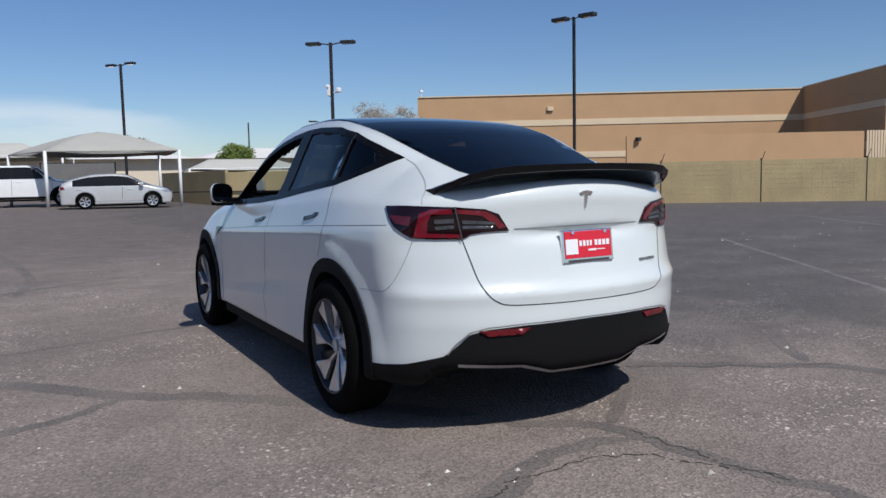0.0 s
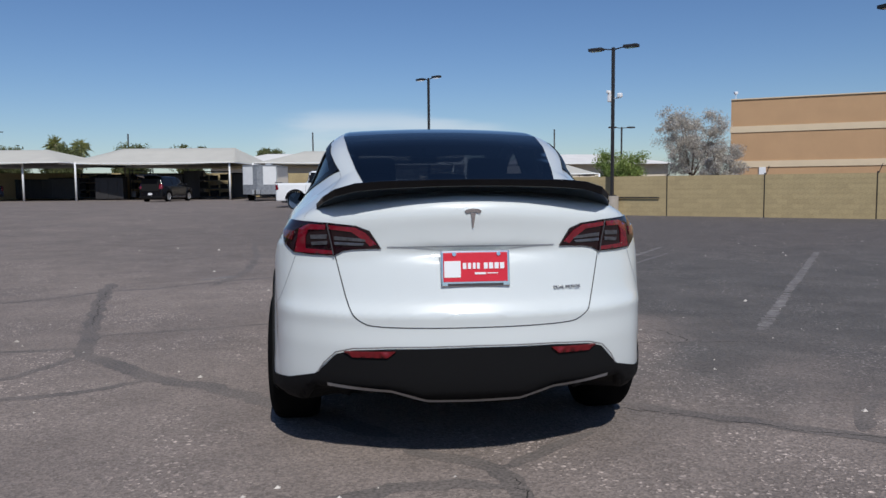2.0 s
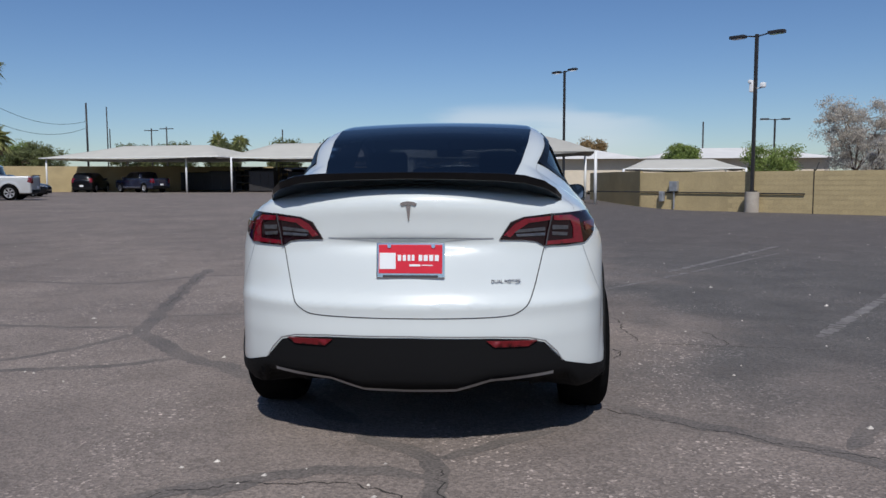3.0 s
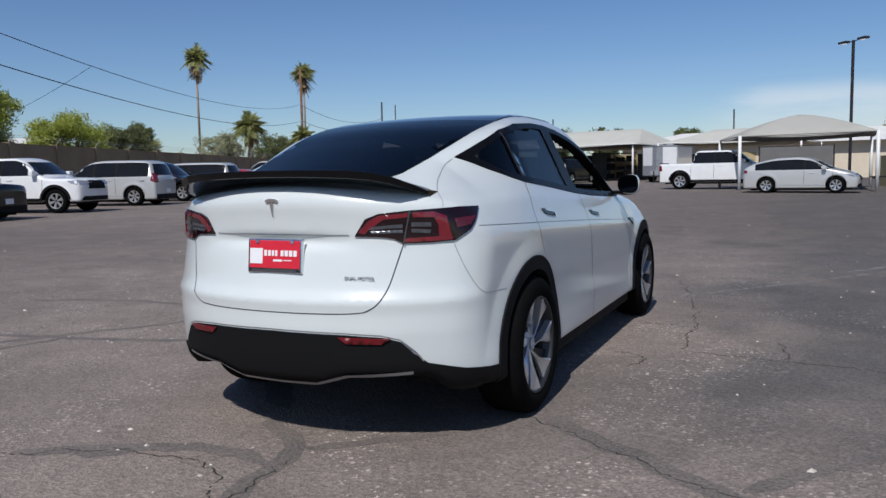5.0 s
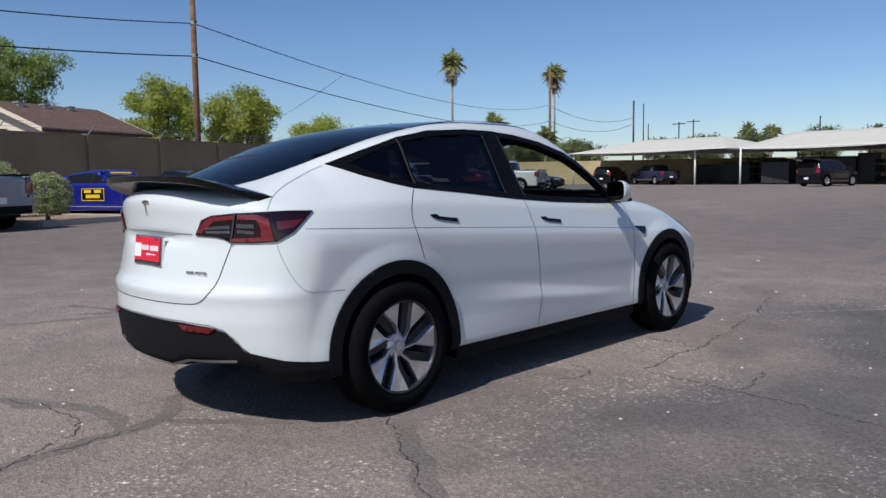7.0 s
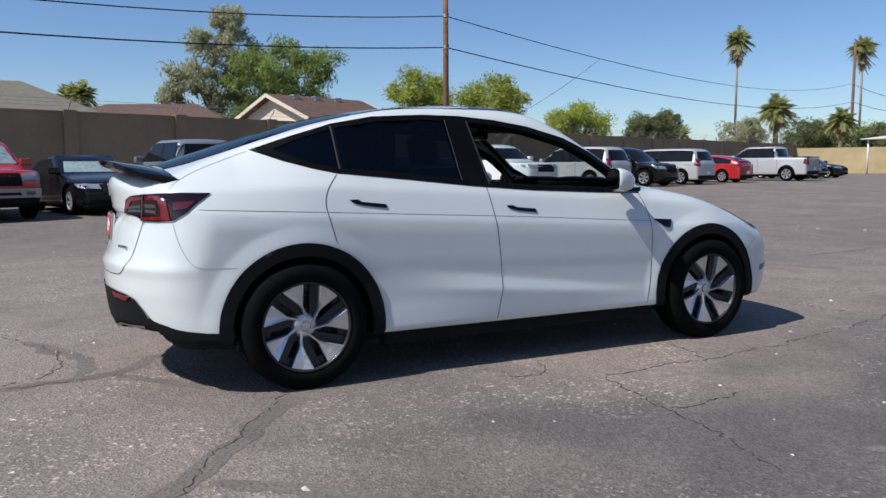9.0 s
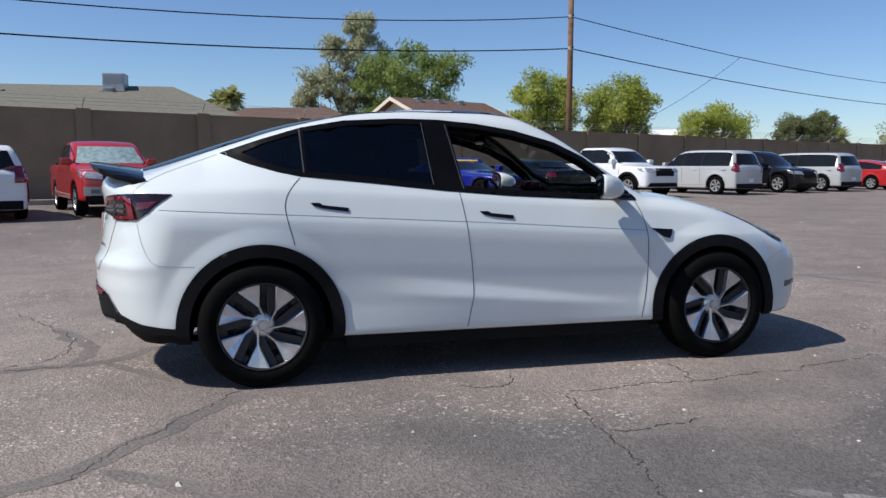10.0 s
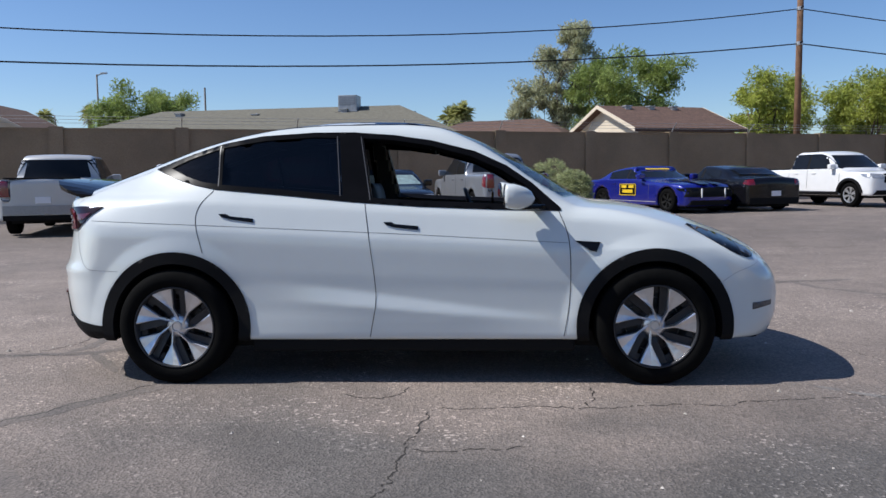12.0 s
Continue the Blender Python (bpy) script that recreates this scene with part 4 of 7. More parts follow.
# ---- shade canopies and what stands under them ----
def canopy(corners, eave, peak, fabric, label, ridge=0.0, posts=None):
    """A tent roof over four plan corners; ridge: the share of its length that the ridge takes."""
    c = [Vector(p) for p in corners]
    mid = sum(c, Vector((0, 0))) / 4
    z = gz(mid.x, mid.y)
    ob = thing("shade_canopy", label, "canopy", (mid.x, mid.y, z), group="shade canopies")
    q = [p - mid for p in c]
    ra = (q[0] + q[3]) / 2 * ridge
    rb = (q[1] + q[2]) / 2 * ridge
    n = 12
    bm = bmesh.new()

    def top(a, b, ta, tb):
        rows = []
        for j in range(6):
            v = j / 5
            row = []
            for i in range(n + 1):
                u = i / n
                base = a.lerp(b, u)
                up = ta.lerp(tb, u)
                p = base.lerp(up, v)
                zz = eave - 0.28 * 4 * u * (1 - u) * (1 - v) * 0.5 + (peak - eave) * (v ** 1.12 if fabric is M_FABRIC else 1 - (1 - v) ** 1.4)
                row.append(bm.verts.new((p.x, p.y, zz)))
            rows.append(row)
        for r0, r1 in zip(rows[:-1], rows[1:]):
            for i in range(n):
                bm.faces.new((r0[i], r0[i + 1], r1[i + 1], r1[i]))
    top(q[0], q[1], ra, rb)
    top(q[1], q[2], rb, rb)
    top(q[2], q[3], rb, ra)
    top(q[3], q[0], ra, ra)
    bmesh.ops.remove_doubles(bm, verts=bm.verts, dist=0.005)
    cloth = part("fabric", bm, fabric, ob, "stretched shade fabric", True)
    sd = cloth.modifiers.new("thick", "SOLIDIFY")
    sd.thickness = 0.02
    for i in range(4):
        a, b = q[i], q[(i + 1) % 4]
        bm = bmesh.new()
        add_tube(bm, (a.x, a.y, eave - 0.02), (b.x, b.y, eave - 0.02), 0.035, sides=8)
        part("eave_rail", bm, M_WHITEPOST if fabric is M_FABRIC else M_GREYFABRIC, ob, "slim eave rail")
    for p in (posts or [tuple(v) for v in c]):
        v = Vector(p) - mid
        part("post", tube((v.x, v.y, -0.1), (v.x, v.y, eave), 0.075, sides=12), M_WHITEPOST, ob, "white steel post", True)
    return ob


canopy([(-0.8, 33.3), (4.75, 32.4), (4.9, 38.8), (-2.2, 38.6)], 2.55, 3.55, M_GREYFABRIC, "grey peaked shade canopy on white posts", 0.0)
canopy([(-40, 58.5), (-23.5, 57.0), (-21.5, 69), (-38, 70)], 3.0, 4.25, M_FABRIC, "long cream shade canopy on white posts", 0.5, [(-39.5, 58.8), (-26.6, 58.0), (-22.6, 57.8), (-37.6, 69.6), (-22, 68.7)])
canopy([(-24.5, 59.5), (-10.6, 58.2), (-8.5, 72), (-22, 73)], 3.0, 4.5, M_FABRIC, "wide cream shade canopy on white posts", 0.72, [(-10.9, 58.5), (-17, 72), (-9, 71.6)])
canopy([(-9.5, 62), (1.5, 61), (3, 72), (-8, 73)], 3.1, 4.3, M_FABRIC, "cream shade canopy behind the trailer", 0.4)
canopy([(8.8, 50.5), (17, 49.5), (18, 58), (10, 59)], 2.3, 3.05, M_FABRIC, "low cream canopy beyond the wall", 0.6)


def shade_screen():
    """Grey cloth stretched between two posts beyond the canopy."""
    x, y = 1.4, 45.0
    ob = thing("shade_screen", "hanging grey cloth screen between dark posts", "screen", (x, y, gz(x, y)), 3)
    part("cloth", box((-1.95, -0.01, 0.9), (1.95, 0.01, 2.2)), M_SCREEN, ob, "taut grey cloth")
    for sx in (-2.0, 2.0):
        part("post", tube((sx, 0, -0.05), (sx, 0, 2.3), 0.045), M_DARKMETAL, ob)
    part("top_rail", tube((-2.0, 0, 2.24), (2.0, 0, 2.24), 0.025), M_DARKMETAL, ob)


M_SCREEN = mat("grey cloth", (0.16, 0.155, 0.15), 0.9, vary=0.12, scale=1.5)
shade_screen()


def work_rack(x, y, rz, w, h, label):
    ob = thing("storage_rack", label, "rack", (x, y, gz(x, y)), rz, "storage racks")
    for sx in (-w / 2, w / 2 - 0.08):
        for sy in (-0.5, 0.42):
            part("upright", box((sx, sy, 0), (sx + 0.08, sy + 0.08, h)), M_DARKMETAL, ob)
    for k in range(4):
        part("shelf", box((-w / 2, -0.5, 0.15 + k * (h - 0.3) / 3), (w / 2, 0.5, 0.22 + k * (h - 0.3) / 3)), M_DARKMETAL, ob)
    rnd = random.Random(int(abs(x * 10)))
    for k in range(3):
        for j in range(3):
            a = -w / 2 + 0.1 + j * w / 3
            part("crate", box((a, -0.4, 0.22 + k * (h - 0.3) / 3), (a + w / 3 - 0.25, 0.4, 0.22 + k * (h - 0.3) / 3 + rnd.uniform(0.25, 0.55)), 0.02), M_GREYTRIM if rnd.random() < 0.3 else M_DARK, ob, "dark storage crate")


def dark_bin(x, y, rz, w, d, h, label):
    ob = thing("steel_bin", label, "bin", (x, y, gz(x, y)), rz, "steel bins")
    part("tub", box((-w / 2, -d / 2, 0.1), (w / 2, d / 2, h - 0.06), 0.02), M_DARKMETAL, ob, "dark steel tub")
    part("lid", box((-w / 2 - 0.03, -d / 2 - 0.03, h - 0.06), (w / 2 + 0.03, d / 2 + 0.03, h), 0.02), M_DARK, ob)
    for k in range(3):
        part("rib", box((-w / 2 + 0.2 + k * w / 3, -d / 2 - 0.04, 0.15), (-w / 2 + 0.28 + k * w / 3, -d / 2, h - 0.1)), M_DARKMETAL, ob)


for i, (x, w, h) in enumerate(((-23.4, 2.4, 2.3), (-13.2, 2.6, 2.5), (-19.4, 1.8, 2.6))):
    work_rack(x, 64.5, 2, w, h, "dark storage rack in the canopy's shade")
for x, y, w, h in ((-21.2, 62, 2.2, 1.9), (-25.8, 65, 2.6, 1.9), (-29, 66.5, 2.9, 1.8), (-32.3, 67.5, 2.9, 1.7), (-17.2, 65.2, 2.4, 2.2), (-15.2, 66.0, 1.7, 2.5), (-35.5, 67.2, 2.9, 1.8), (-10.9, 66.0, 2.0, 2.3), (-8.4, 68.0, 2.6, 2.2), (-22.6, 66.6, 2.0, 2.2)):
    dark_bin(x, y, 4, w, 1.6, h, "dark steel bin under the canopy")


def trailer():
    """An enclosed cargo trailer with a V nose and its hitch towards the lot."""
    x, y = -7.9, 53.6
    ob = thing("cargo_trailer", "white enclosed cargo trailer with a grey V nose", "trailer", (x, y, gz(x, y)), -5)
    W, Z0, Z1, nose = 1.28, 0.5, 2.62, -0.95

    def prism(plan, z0, z1):
        bm = bmesh.new()
        lo = [bm.verts.new((a, b, z0)) for a, b in plan]
        hi = [bm.verts.new((a, b, z1)) for a, b in plan]
        bm.faces.new(lo[::-1])
        bm.faces.new(hi)
        for k in range(len(plan)):
            m = (k + 1) % len(plan)
            bm.faces.new((lo[k], lo[m], hi[m], hi[k]))
        return bm
    part("box_body", prism([(-W, 0), (0, nose), (W, 0), (W, 4.6), (-W, 4.6)], Z0, Z1), M_GALV, ob, "grey metal box body")
    part("roof_cap", prism([(-W - 0.03, -0.02), (0, nose - 0.04), (W + 0.03, -0.02), (W + 0.03, 4.63), (-W - 0.03, 4.63)], Z1, Z1 + 0.05), M_GALV, ob)
    for s in (-1, 1):
        a, b = Vector((s * W * 0.96, nose * 0.04)), Vector((s * W * 0.30, nose * 0.70))
        out = Vector((s * -nose, -W)).normalized() * 0.012
        part("nose_panel", prism([tuple(p) for p in ((a, b, b + out, a + out) if s < 0 else (b, a, a + out, b + out))], 1.22, 2.56), M_WHITEPAINT, ob, "white front panel")
        part("side_panel", box((s * W - 0.006 if s > 0 else s * W - 0.014, 0.06, 0.62), (s * W + 0.014 if s > 0 else s * W + 0.006, 4.55, 2.56), 0.002), M_WHITEPAINT, ob, "white side panel")
        for yy in (1.9, 2.75):
            vs, fs = lathe([(0.0, 0.1), (0.2, 0.11), (0.33, 0.09), (0.33, -0.1), (0.0, -0.1)], 20)
            link_mesh("wheel", [(s * (W - 0.10) + v[0], yy + v[1], 0.33 + v[2]) for v in vs], fs, M_TYRE, ob, "black trailer tyre")
        part("drawbar", tube((s * 0.7, 0.0, 0.46), (0, -2.0, 0.46), 0.04, sides=8), M_DARKMETAL, ob)
    part("hitch", box((-0.06, -2.15, 0.42), (0.06, -0.9, 0.54), 0.01), M_DARKMETAL, ob)
    part("jack", tube((0, -1.7, 0.0), (0, -1.7, 0.85), 0.05), M_DARKMETAL, ob)
    part("propane_box", box((-0.3, -1.5, 0.5), (0.3, -1.05, 0.85), 0.03), M_GALV, ob, "small toolbox on the drawbar")
    part("roof_vent", box((0.2, 1.0, Z1 + 0.05), (0.7, 1.5, Z1 + 0.2), 0.02), M_GALV, ob)


trailer()


def meter_box():
    x, y = 8.5, 31.95
    ob = thing("meter_box", "grey electric meter box on the block wall", "meter box", (x, y, -0.15), math.degrees(math.atan2(ed.y, ed.x)))
    part("cabinet", box((-0.2, -0.3, 0.85), (0.2, -0.09, 1.32), 0.02), M_GALV, ob, "grey cabinet")
    part("pipe", tube((0.0, -0.18, 0.0), (0.0, -0.18, 0.85), 0.04), M_GALV, ob)
    part("valve", box((-0.75, -0.3, 0.35), (-0.5, -0.1, 0.85), 0.05), M_GALV, ob, "pale valve body")
    part("conduit", tube((-5.0, -0.12, 0.82), (6.0, -0.12, 0.78), 0.03), M_DARKMETAL, ob, "dark conduit along the wall")


meter_box()

# ---- the white electric crossover in the middle of the lot ----
AXLES = (1.445, -1.445)
HUB = 0.345
P_Z = pchip([(0.1, 0.86), (0.2, 0.90), (0.27, 0.912), (0.36, 0.908), (0.46, 0.902), (0.56, 0.901), (0.66, 0.904), (0.78, 0.904), (0.86, 0.899),
             (0.885, 0.891), (0.93, 0.877), (1.0, 0.855), (1.025, 0.846), (1.06, 0.826), (1.10, 0.801), (1.16, 0.768), (1.25, 0.730), (1.35, 0.686), (1.45, 0.64), (1.53, 0.595), (1.6, 0.52), (1.75, 0.3)])
M_Y = pchip([(-2.5, 0.90), (-2.1, 0.955), (-1.8, 0.99), (-1.445, 1.007), (-1.0, 1.0), (0.0, 1.0), (1.0, 1.0), (1.445, 1.01), (1.7, 0.985), (1.9, 0.955), (2.1, 0.92), (2.4, 0.85)])
T_Y = pchip([(-2.5, 1.175), (-2.38, 1.183), (-2.25, 1.198), (-2.1, 1.236), (-1.9, 1.30), (-1.6, 1.40), (-1.3, 1.492), (-1.0, 1.552), (-0.7, 1.590), (-0.4, 1.608), (-0.1, 1.605), (0.15, 1.573),
             (0.4, 1.487), (0.65, 1.365), (0.9, 1.225), (1.08, 1.115), (1.16, 1.085), (1.3, 1.072), (1.5, 1.040), (1.7, 0.988), (1.9, 0.915), (2.05, 0.855), (2.2, 0.785), (2.4, 0.66)])
R_Z = pchip([(0.1, -2.10), (0.24, -2.30), (0.34, -2.385), (0.4, -2.40), (0.5, -2.412), (0.56, -2.418), (0.62, -2.418), (0.685, -2.425), (0.70, -2.417), (0.74, -2.396), (0.85, -2.372), (0.93, -2.358),
             (0.985, -2.356), (1.05, -2.362), (1.12, -2.375), (1.2, -2.385)])
F_Z = pchip([(0.1, 2.14), (0.25, 2.26), (0.4, 2.325), (0.6, 2.335), (0.72, 2.31), (0.85, 2.22), (1.0, 2.1)])


def hero_outer(x, y, z):
    x = np.abs(x)
    lift = np.clip((z - 0.45) / 0.3, 0, 1)
    zz = z + lift * (0.054 * np.clip(y, -2.1, 1.2) - 0.005)
    boat = np.clip((-1.1 - y) / 1.0, 0, 1.3) * np.clip((z - 0.9) / 0.25, 0, 1)
    nose = np.clip((y - 1.0) / 1.2, 0, 1) * np.clip((z - 0.6) / 0.4, 0, 1)
    w = P_Z(zz) * M_Y(y) * (1 - 0.10 * boat * boat - 0.02 * boat - 0.05 * nose)
    hi = np.clip((z - 1.08) / 0.26, 0, 1)
    up = np.clip((-1.05 - y) / 0.61, 0, 1.15) ** 1.5 * hi * hi * (3 - 2 * hi)
    w = w * (1 - 0.17 * up)
    # ledge and crease along the foot of the doors
    dz = z - (0.447 - 0.08 * y)
    ends = np.clip((0.99 - np.abs(y)) / 0.8, 0, 1)
    ends = ends * ends * (3 - 2 * ends)
    tall = np.clip(0.105 - 0.05 * (y + 0.7), 0.04, 0.115)
    w = w + 0.23 * np.clip(tall - np.maximum(dz, 0), 0, None) * ends
    w = w - 0.10 * np.maximum(-dz, 0) * ends
    # flat flares round the wheel arches
    for a in AXLES:
        r = np.hypot(y - a, z - HUB)
        fade = np.clip((z - 0.2) / 0.2, 0, 1) * (1 - (a < 0) * np.clip((y - a) / 0.3, 0, 1) * np.clip((0.88 - z) / 0.3, 0, 1))
        w = w + 0.014 * np.clip((0.553 - r) / 0.085, 0, 1) * fade
    side = x - w
    bend = 0.27 * np.clip((y - 0.1) / 0.6, 0, 1)
    top = (z - (T_Y(y + bend * x * x) - 0.058 * x * x - np.clip((-0.9 - y) / 1.2, 0, 1) * 0.13 * x * x)) * 0.85
    rear = R_Z(z) + 0.27 * x * x + 0.27 * x ** 4 - y
    rear = rear + 0.032 * np.exp(-((z - 0.945) / 0.028) ** 2) * np.clip(1.25 - x / 0.36, 0, 1)
    front = y - (F_Z(z) - 0.16 * x * x - 0.16 * x ** 4)
    low = (0.265 + (0.03 + 0.055 * np.clip((x - 0.2) / 0.16, 0, 1) - 0.10 * np.clip((x - 0.69) / 0.05, 0, 1)) * np.clip((-1.95 - y) / 0.2, 0, 1)) - z
    v = smax(side, top, 0.07)
    v = smax(v, rear, 0.09)
    v = smax(v, front, 0.16)
    return smax(v, low, 0.03)


def hero_body(x, y, z):
    v = hero_outer(x, y, z)
    ax = np.abs(x)
    for a in AXLES:
        v = np.maximum(v, -np.maximum(np.hypot(y - a, z - HUB) - 0.395, 0.45 - ax))
    room = np.maximum(v + 0.055, 0.60 + 0.26 * np.clip((np.abs(y + 0.02) - 0.92) / 0.12, 0, 1) - z)
    room = np.maximum(room, np.maximum(y - 1.0, -1.95 - y))
    return np.maximum(v, -room)


BELT = [(-1.66, 1.312), (-1.50, 1.250), (-1.35, 1.207), (-1.22, 1.180), (-0.8, 1.140), (-0.37, 1.095), (0.06, 1.062), (0.54, 1.040), (0.90, 1.030)]
HEAD = [(0.90, 1.045), (0.73, 1.20), (0.58, 1.305), (0.39, 1.395), (0.12, 1.468), (-0.12, 1.505), (-0.37, 1.525), (-0.62, 1.527), (-0.95, 1.508), (-1.20, 1.462), (-1.44, 1.388)]
DLO = BELT + HEAD
W_QUARTER = [(-1.54, 1.315), (-1.42, 1.262), (-1.30, 1.225), (-1.20, 1.212), (-1.215, 1.430), (-1.42, 1.366)]
W_REAR = [(-1.175, 1.208), (-0.8, 1.175), (-0.42, 1.135), (-0.46, 1.492), (-0.62, 1.497), (-0.93, 1.478), (-1.19, 1.437)]
W_FRONT = [(-0.24, 1.118), (0.06, 1.098), (0.54, 1.075), (0.80, 1.066), (0.69, 1.185), (0.55, 1.278), (0.37, 1.362), (0.11, 1.435), (-0.12, 1.472), (-0.31, 1.487)]
BACKLIGHT = [(-0.40, -2.10), (0, -2.14), (0.40, -2.10), (0.455, -1.98), (0.495, -1.75), (0.54, -1.4), (0.565, -1.05), (-0.565, -1.05), (-0.54, -1.4), (-0.495, -1.75), (-0.455, -1.98)]
ROOFGLASS = [(-0.565, -1.04), (0.565, -1.04), (0.56, -0.4), (0.53, 0.05), (0.50, 0.20), (0, 0.27), (-0.50, 0.20), (-0.53, 0.05), (-0.56, -0.4)]
SCREEN = [(-0.49, 0.235), (0, 0.305), (0.49, 0.235), (0.60, 0.52), (0.70, 0.80), (0.66, 0.93), (0.35, 1.05), (0, 1.09), (-0.35, 1.05), (-0.66, 0.93), (-0.70, 0.80), (-0.60, 0.52)]


def shrink(poly, d):
    p = np.array(poly, float)
    c = p.mean(0)
    v = p - c
    return c + v * (1 - d / np.maximum(np.linalg.norm(v, axis=1), 0.01))[:, None]


def grow(poly, d):
    """The outline moved outward by d."""
    p = np.array(poly, float)
    area = np.sum(p[:, 0] * np.roll(p[:, 1], -1) - np.roll(p[:, 0], -1) * p[:, 1])
    e = np.roll(p, -1, 0) - p
    n = np.stack([e[:, 1], -e[:, 0]], 1) * math.copysign(1, area)
    n /= np.maximum(np.linalg.norm(n, axis=1), 1e-9)[:, None]
    m = n + np.roll(n, 1, 0)
    return p + d * m / np.maximum((m * m).sum(1), 0.6)[:, None] * 2


def make_hero():
    car = thing("car", "clean white electric crossover with a black rear spoiler", "car")
    P, Q = skin(hero_body, (-1.03, -2.49, 0.2), (1.03, 2.37, 1.68), 0.0176)
    cen = P[Q].mean(1)
    nrm = np.cross(P[Q[:, 1]] - P[Q[:, 0]], P[Q[:, 2]] - P[Q[:, 0]])
    gr = normals_of(hero_body, cen)
    back = (nrm * gr).sum(1) < 0
    Q[back] = Q[back][:, ::-1]
    cut = np.zeros(len(cen), bool)
    cut |= inside_poly(cen[:, 1:], shrink(DLO, 0.016)) & (np.abs(cen[:, 0]) > 0.45) & (cen[:, 1] < -1.1)
    for pl in (W_QUARTER, W_REAR, W_FRONT):
        cut |= inside_poly(cen[:, 1:], grow(pl, 0.016)) & (np.abs(cen[:, 0]) > 0.45) & (cen[:, 2] > 1.0)
    for pl in (BACKLIGHT, SCREEN):
        cut |= inside_poly(cen[:, :2], shrink(pl, 0.02)) & (cen[:, 2] > 1.02)
    inner = hero_outer(cen[:, 0], cen[:, 1], cen[:, 2]) < -0.03
    valance = ((cen[:, 1] < -1.95) & (cen[:, 2] < np.where(np.abs(cen[:, 0]) > 0.765, 0.34, 0.372))) | ((cen[:, 1] < -1.83) & (cen[:, 2] < 0.31))
    hubs = np.minimum(np.hypot(cen[:, 1] - AXLES[0], cen[:, 2] - HUB), np.hypot(cen[:, 1] - AXLES[1], cen[:, 2] - HUB))
    inner |= hubs < 0.403
    for pl in (W_QUARTER, W_REAR, W_FRONT):
        cut |= inner & inside_poly(cen[:, 1:], grow(pl, 0.034)) & (np.abs(cen[:, 0]) > 0.4) & (cen[:, 2] > 1.0)
    wells = inner & (hubs < 0.42)
    for name, sel, m, lab in (("body", ~inner & ~cut & ~valance, M_WHITE, "white painted body shell"), ("valance", ~inner & valance, M_TRIM, "black rear valance"), ("cabin_lining", inner & ~cut & ~wells, M_LINING, "dark cabin lining"),
                              *[("wheel_well", wells & ~cut & (cen[:, 0] * sx > 0) & (cen[:, 1] * sy > 0), M_DARK, "black wheel well") for sx in (1, -1) for sy in (1, -1)]):
        q = Q[sel]
        used = np.unique(q)
        rm = -np.ones(len(P), int)
        rm[used] = np.arange(len(used))
        link_mesh(name, P[used], rm[q], m, car, lab)

    def put(name, data, m, label="", parent=car, smooth=True):
        return link_mesh(name, data[0], data[1], m, parent, label, smooth)

    f = hero_outer
    for s in (1, -1):
        ray = side_ray(s)
        put("window_surround", patch(f, DLO, ray, 0.004, 0.025, [W_QUARTER, W_REAR, W_FRONT], 0.052), M_SURROUND, "black window surround")
        put("quarter_window", patch(f, W_QUARTER, ray, -0.004, 0.05, skirt=0), M_TINT, "dark tinted quarter window")
        put("rear_door_window", patch(f, W_REAR, ray, -0.004, 0.05, skirt=0), M_TINT, "dark tinted rear door window")
        for ln, w in (([(-1.195, 1.20), (-1.21, 1.45)], 0.007), ([(-0.435, 1.13), (-0.475, 1.50)], 0.006), ([(-0.25, 1.105), (-0.325, 1.495)], 0.006)):
            put("window_divider", strip(f, ln, ray, w, 0.006), M_DIVIDER, "thin satin divider")
        # panel gaps
        for ln in ([(-1.22, 1.172), (-1.285, 1.10), (-1.312, 1.03), (-1.305, 0.96), (-1.262, 0.80)],
                   [(-0.28, 1.085), (-0.245, 0.85), (-0.213, 0.60), (-0.212, 0.475), (-0.228, 0.40), (-0.250, 0.285)],
                   [(0.885, 1.03), (0.925, 0.93), (0.945, 0.85), (0.952, 0.63), (0.94, 0.45), (0.91, 0.29)],
                   ):
            put("panel_gap", strip(f, rounded(ln, False), ray, 0.0045, 0.0015), M_SEAM)
        for ln in ([(1.83, 0.60), (1.93, 0.665), (2.05, 0.70), (2.10, 0.735)],
                   [(-1.675, 1.305), (-1.86, 1.237), (-1.97, 1.194), (-2.035, 1.16), (-2.09, 1.126), (-2.12, 1.089)]):
            put("panel_gap", strip(f, rounded(ln, False), ray, 0.0022, 0.0015), M_GAPSHADE)
        put("bumper_gap", strip(f, rounded([(-1.80, 0.690), (-1.95, 0.692), (-2.01, 0.70), (-2.05, 0.75), (-2.085, 0.84), (-2.10, 0.925)], False), ray, 0.003, 0.0012), M_GAPSHADE)
        # dark strip paints the change of light along the flank's crease
        put("crease_shade_line", strip(f, [(-1.98, 0.998), (-1.3, 0.968), (-0.26, 0.915), (0.06, 0.898), (0.94, 0.843)], ray, 0.0022, 0.0012), M_SEAM, "fine shade line painted along the flank's crease")
        # wheel arch trims
        for a in AXLES:
            outer = [(a + 0.463 * math.cos(t), HUB + 0.463 * math.sin(t)) for t in np.linspace(-0.17, math.pi + 0.17, 40)]
            inn = [(a + 0.392 * math.cos(t), HUB + 0.392 * math.sin(t)) for t in np.linspace(math.pi + 0.2, -0.2, 40)]
            put("arch_trim", patch(f, outer + inn, ray, 0.009, 0.02, skirt=0.055), M_TRIM, "matt black wheel arch trim")
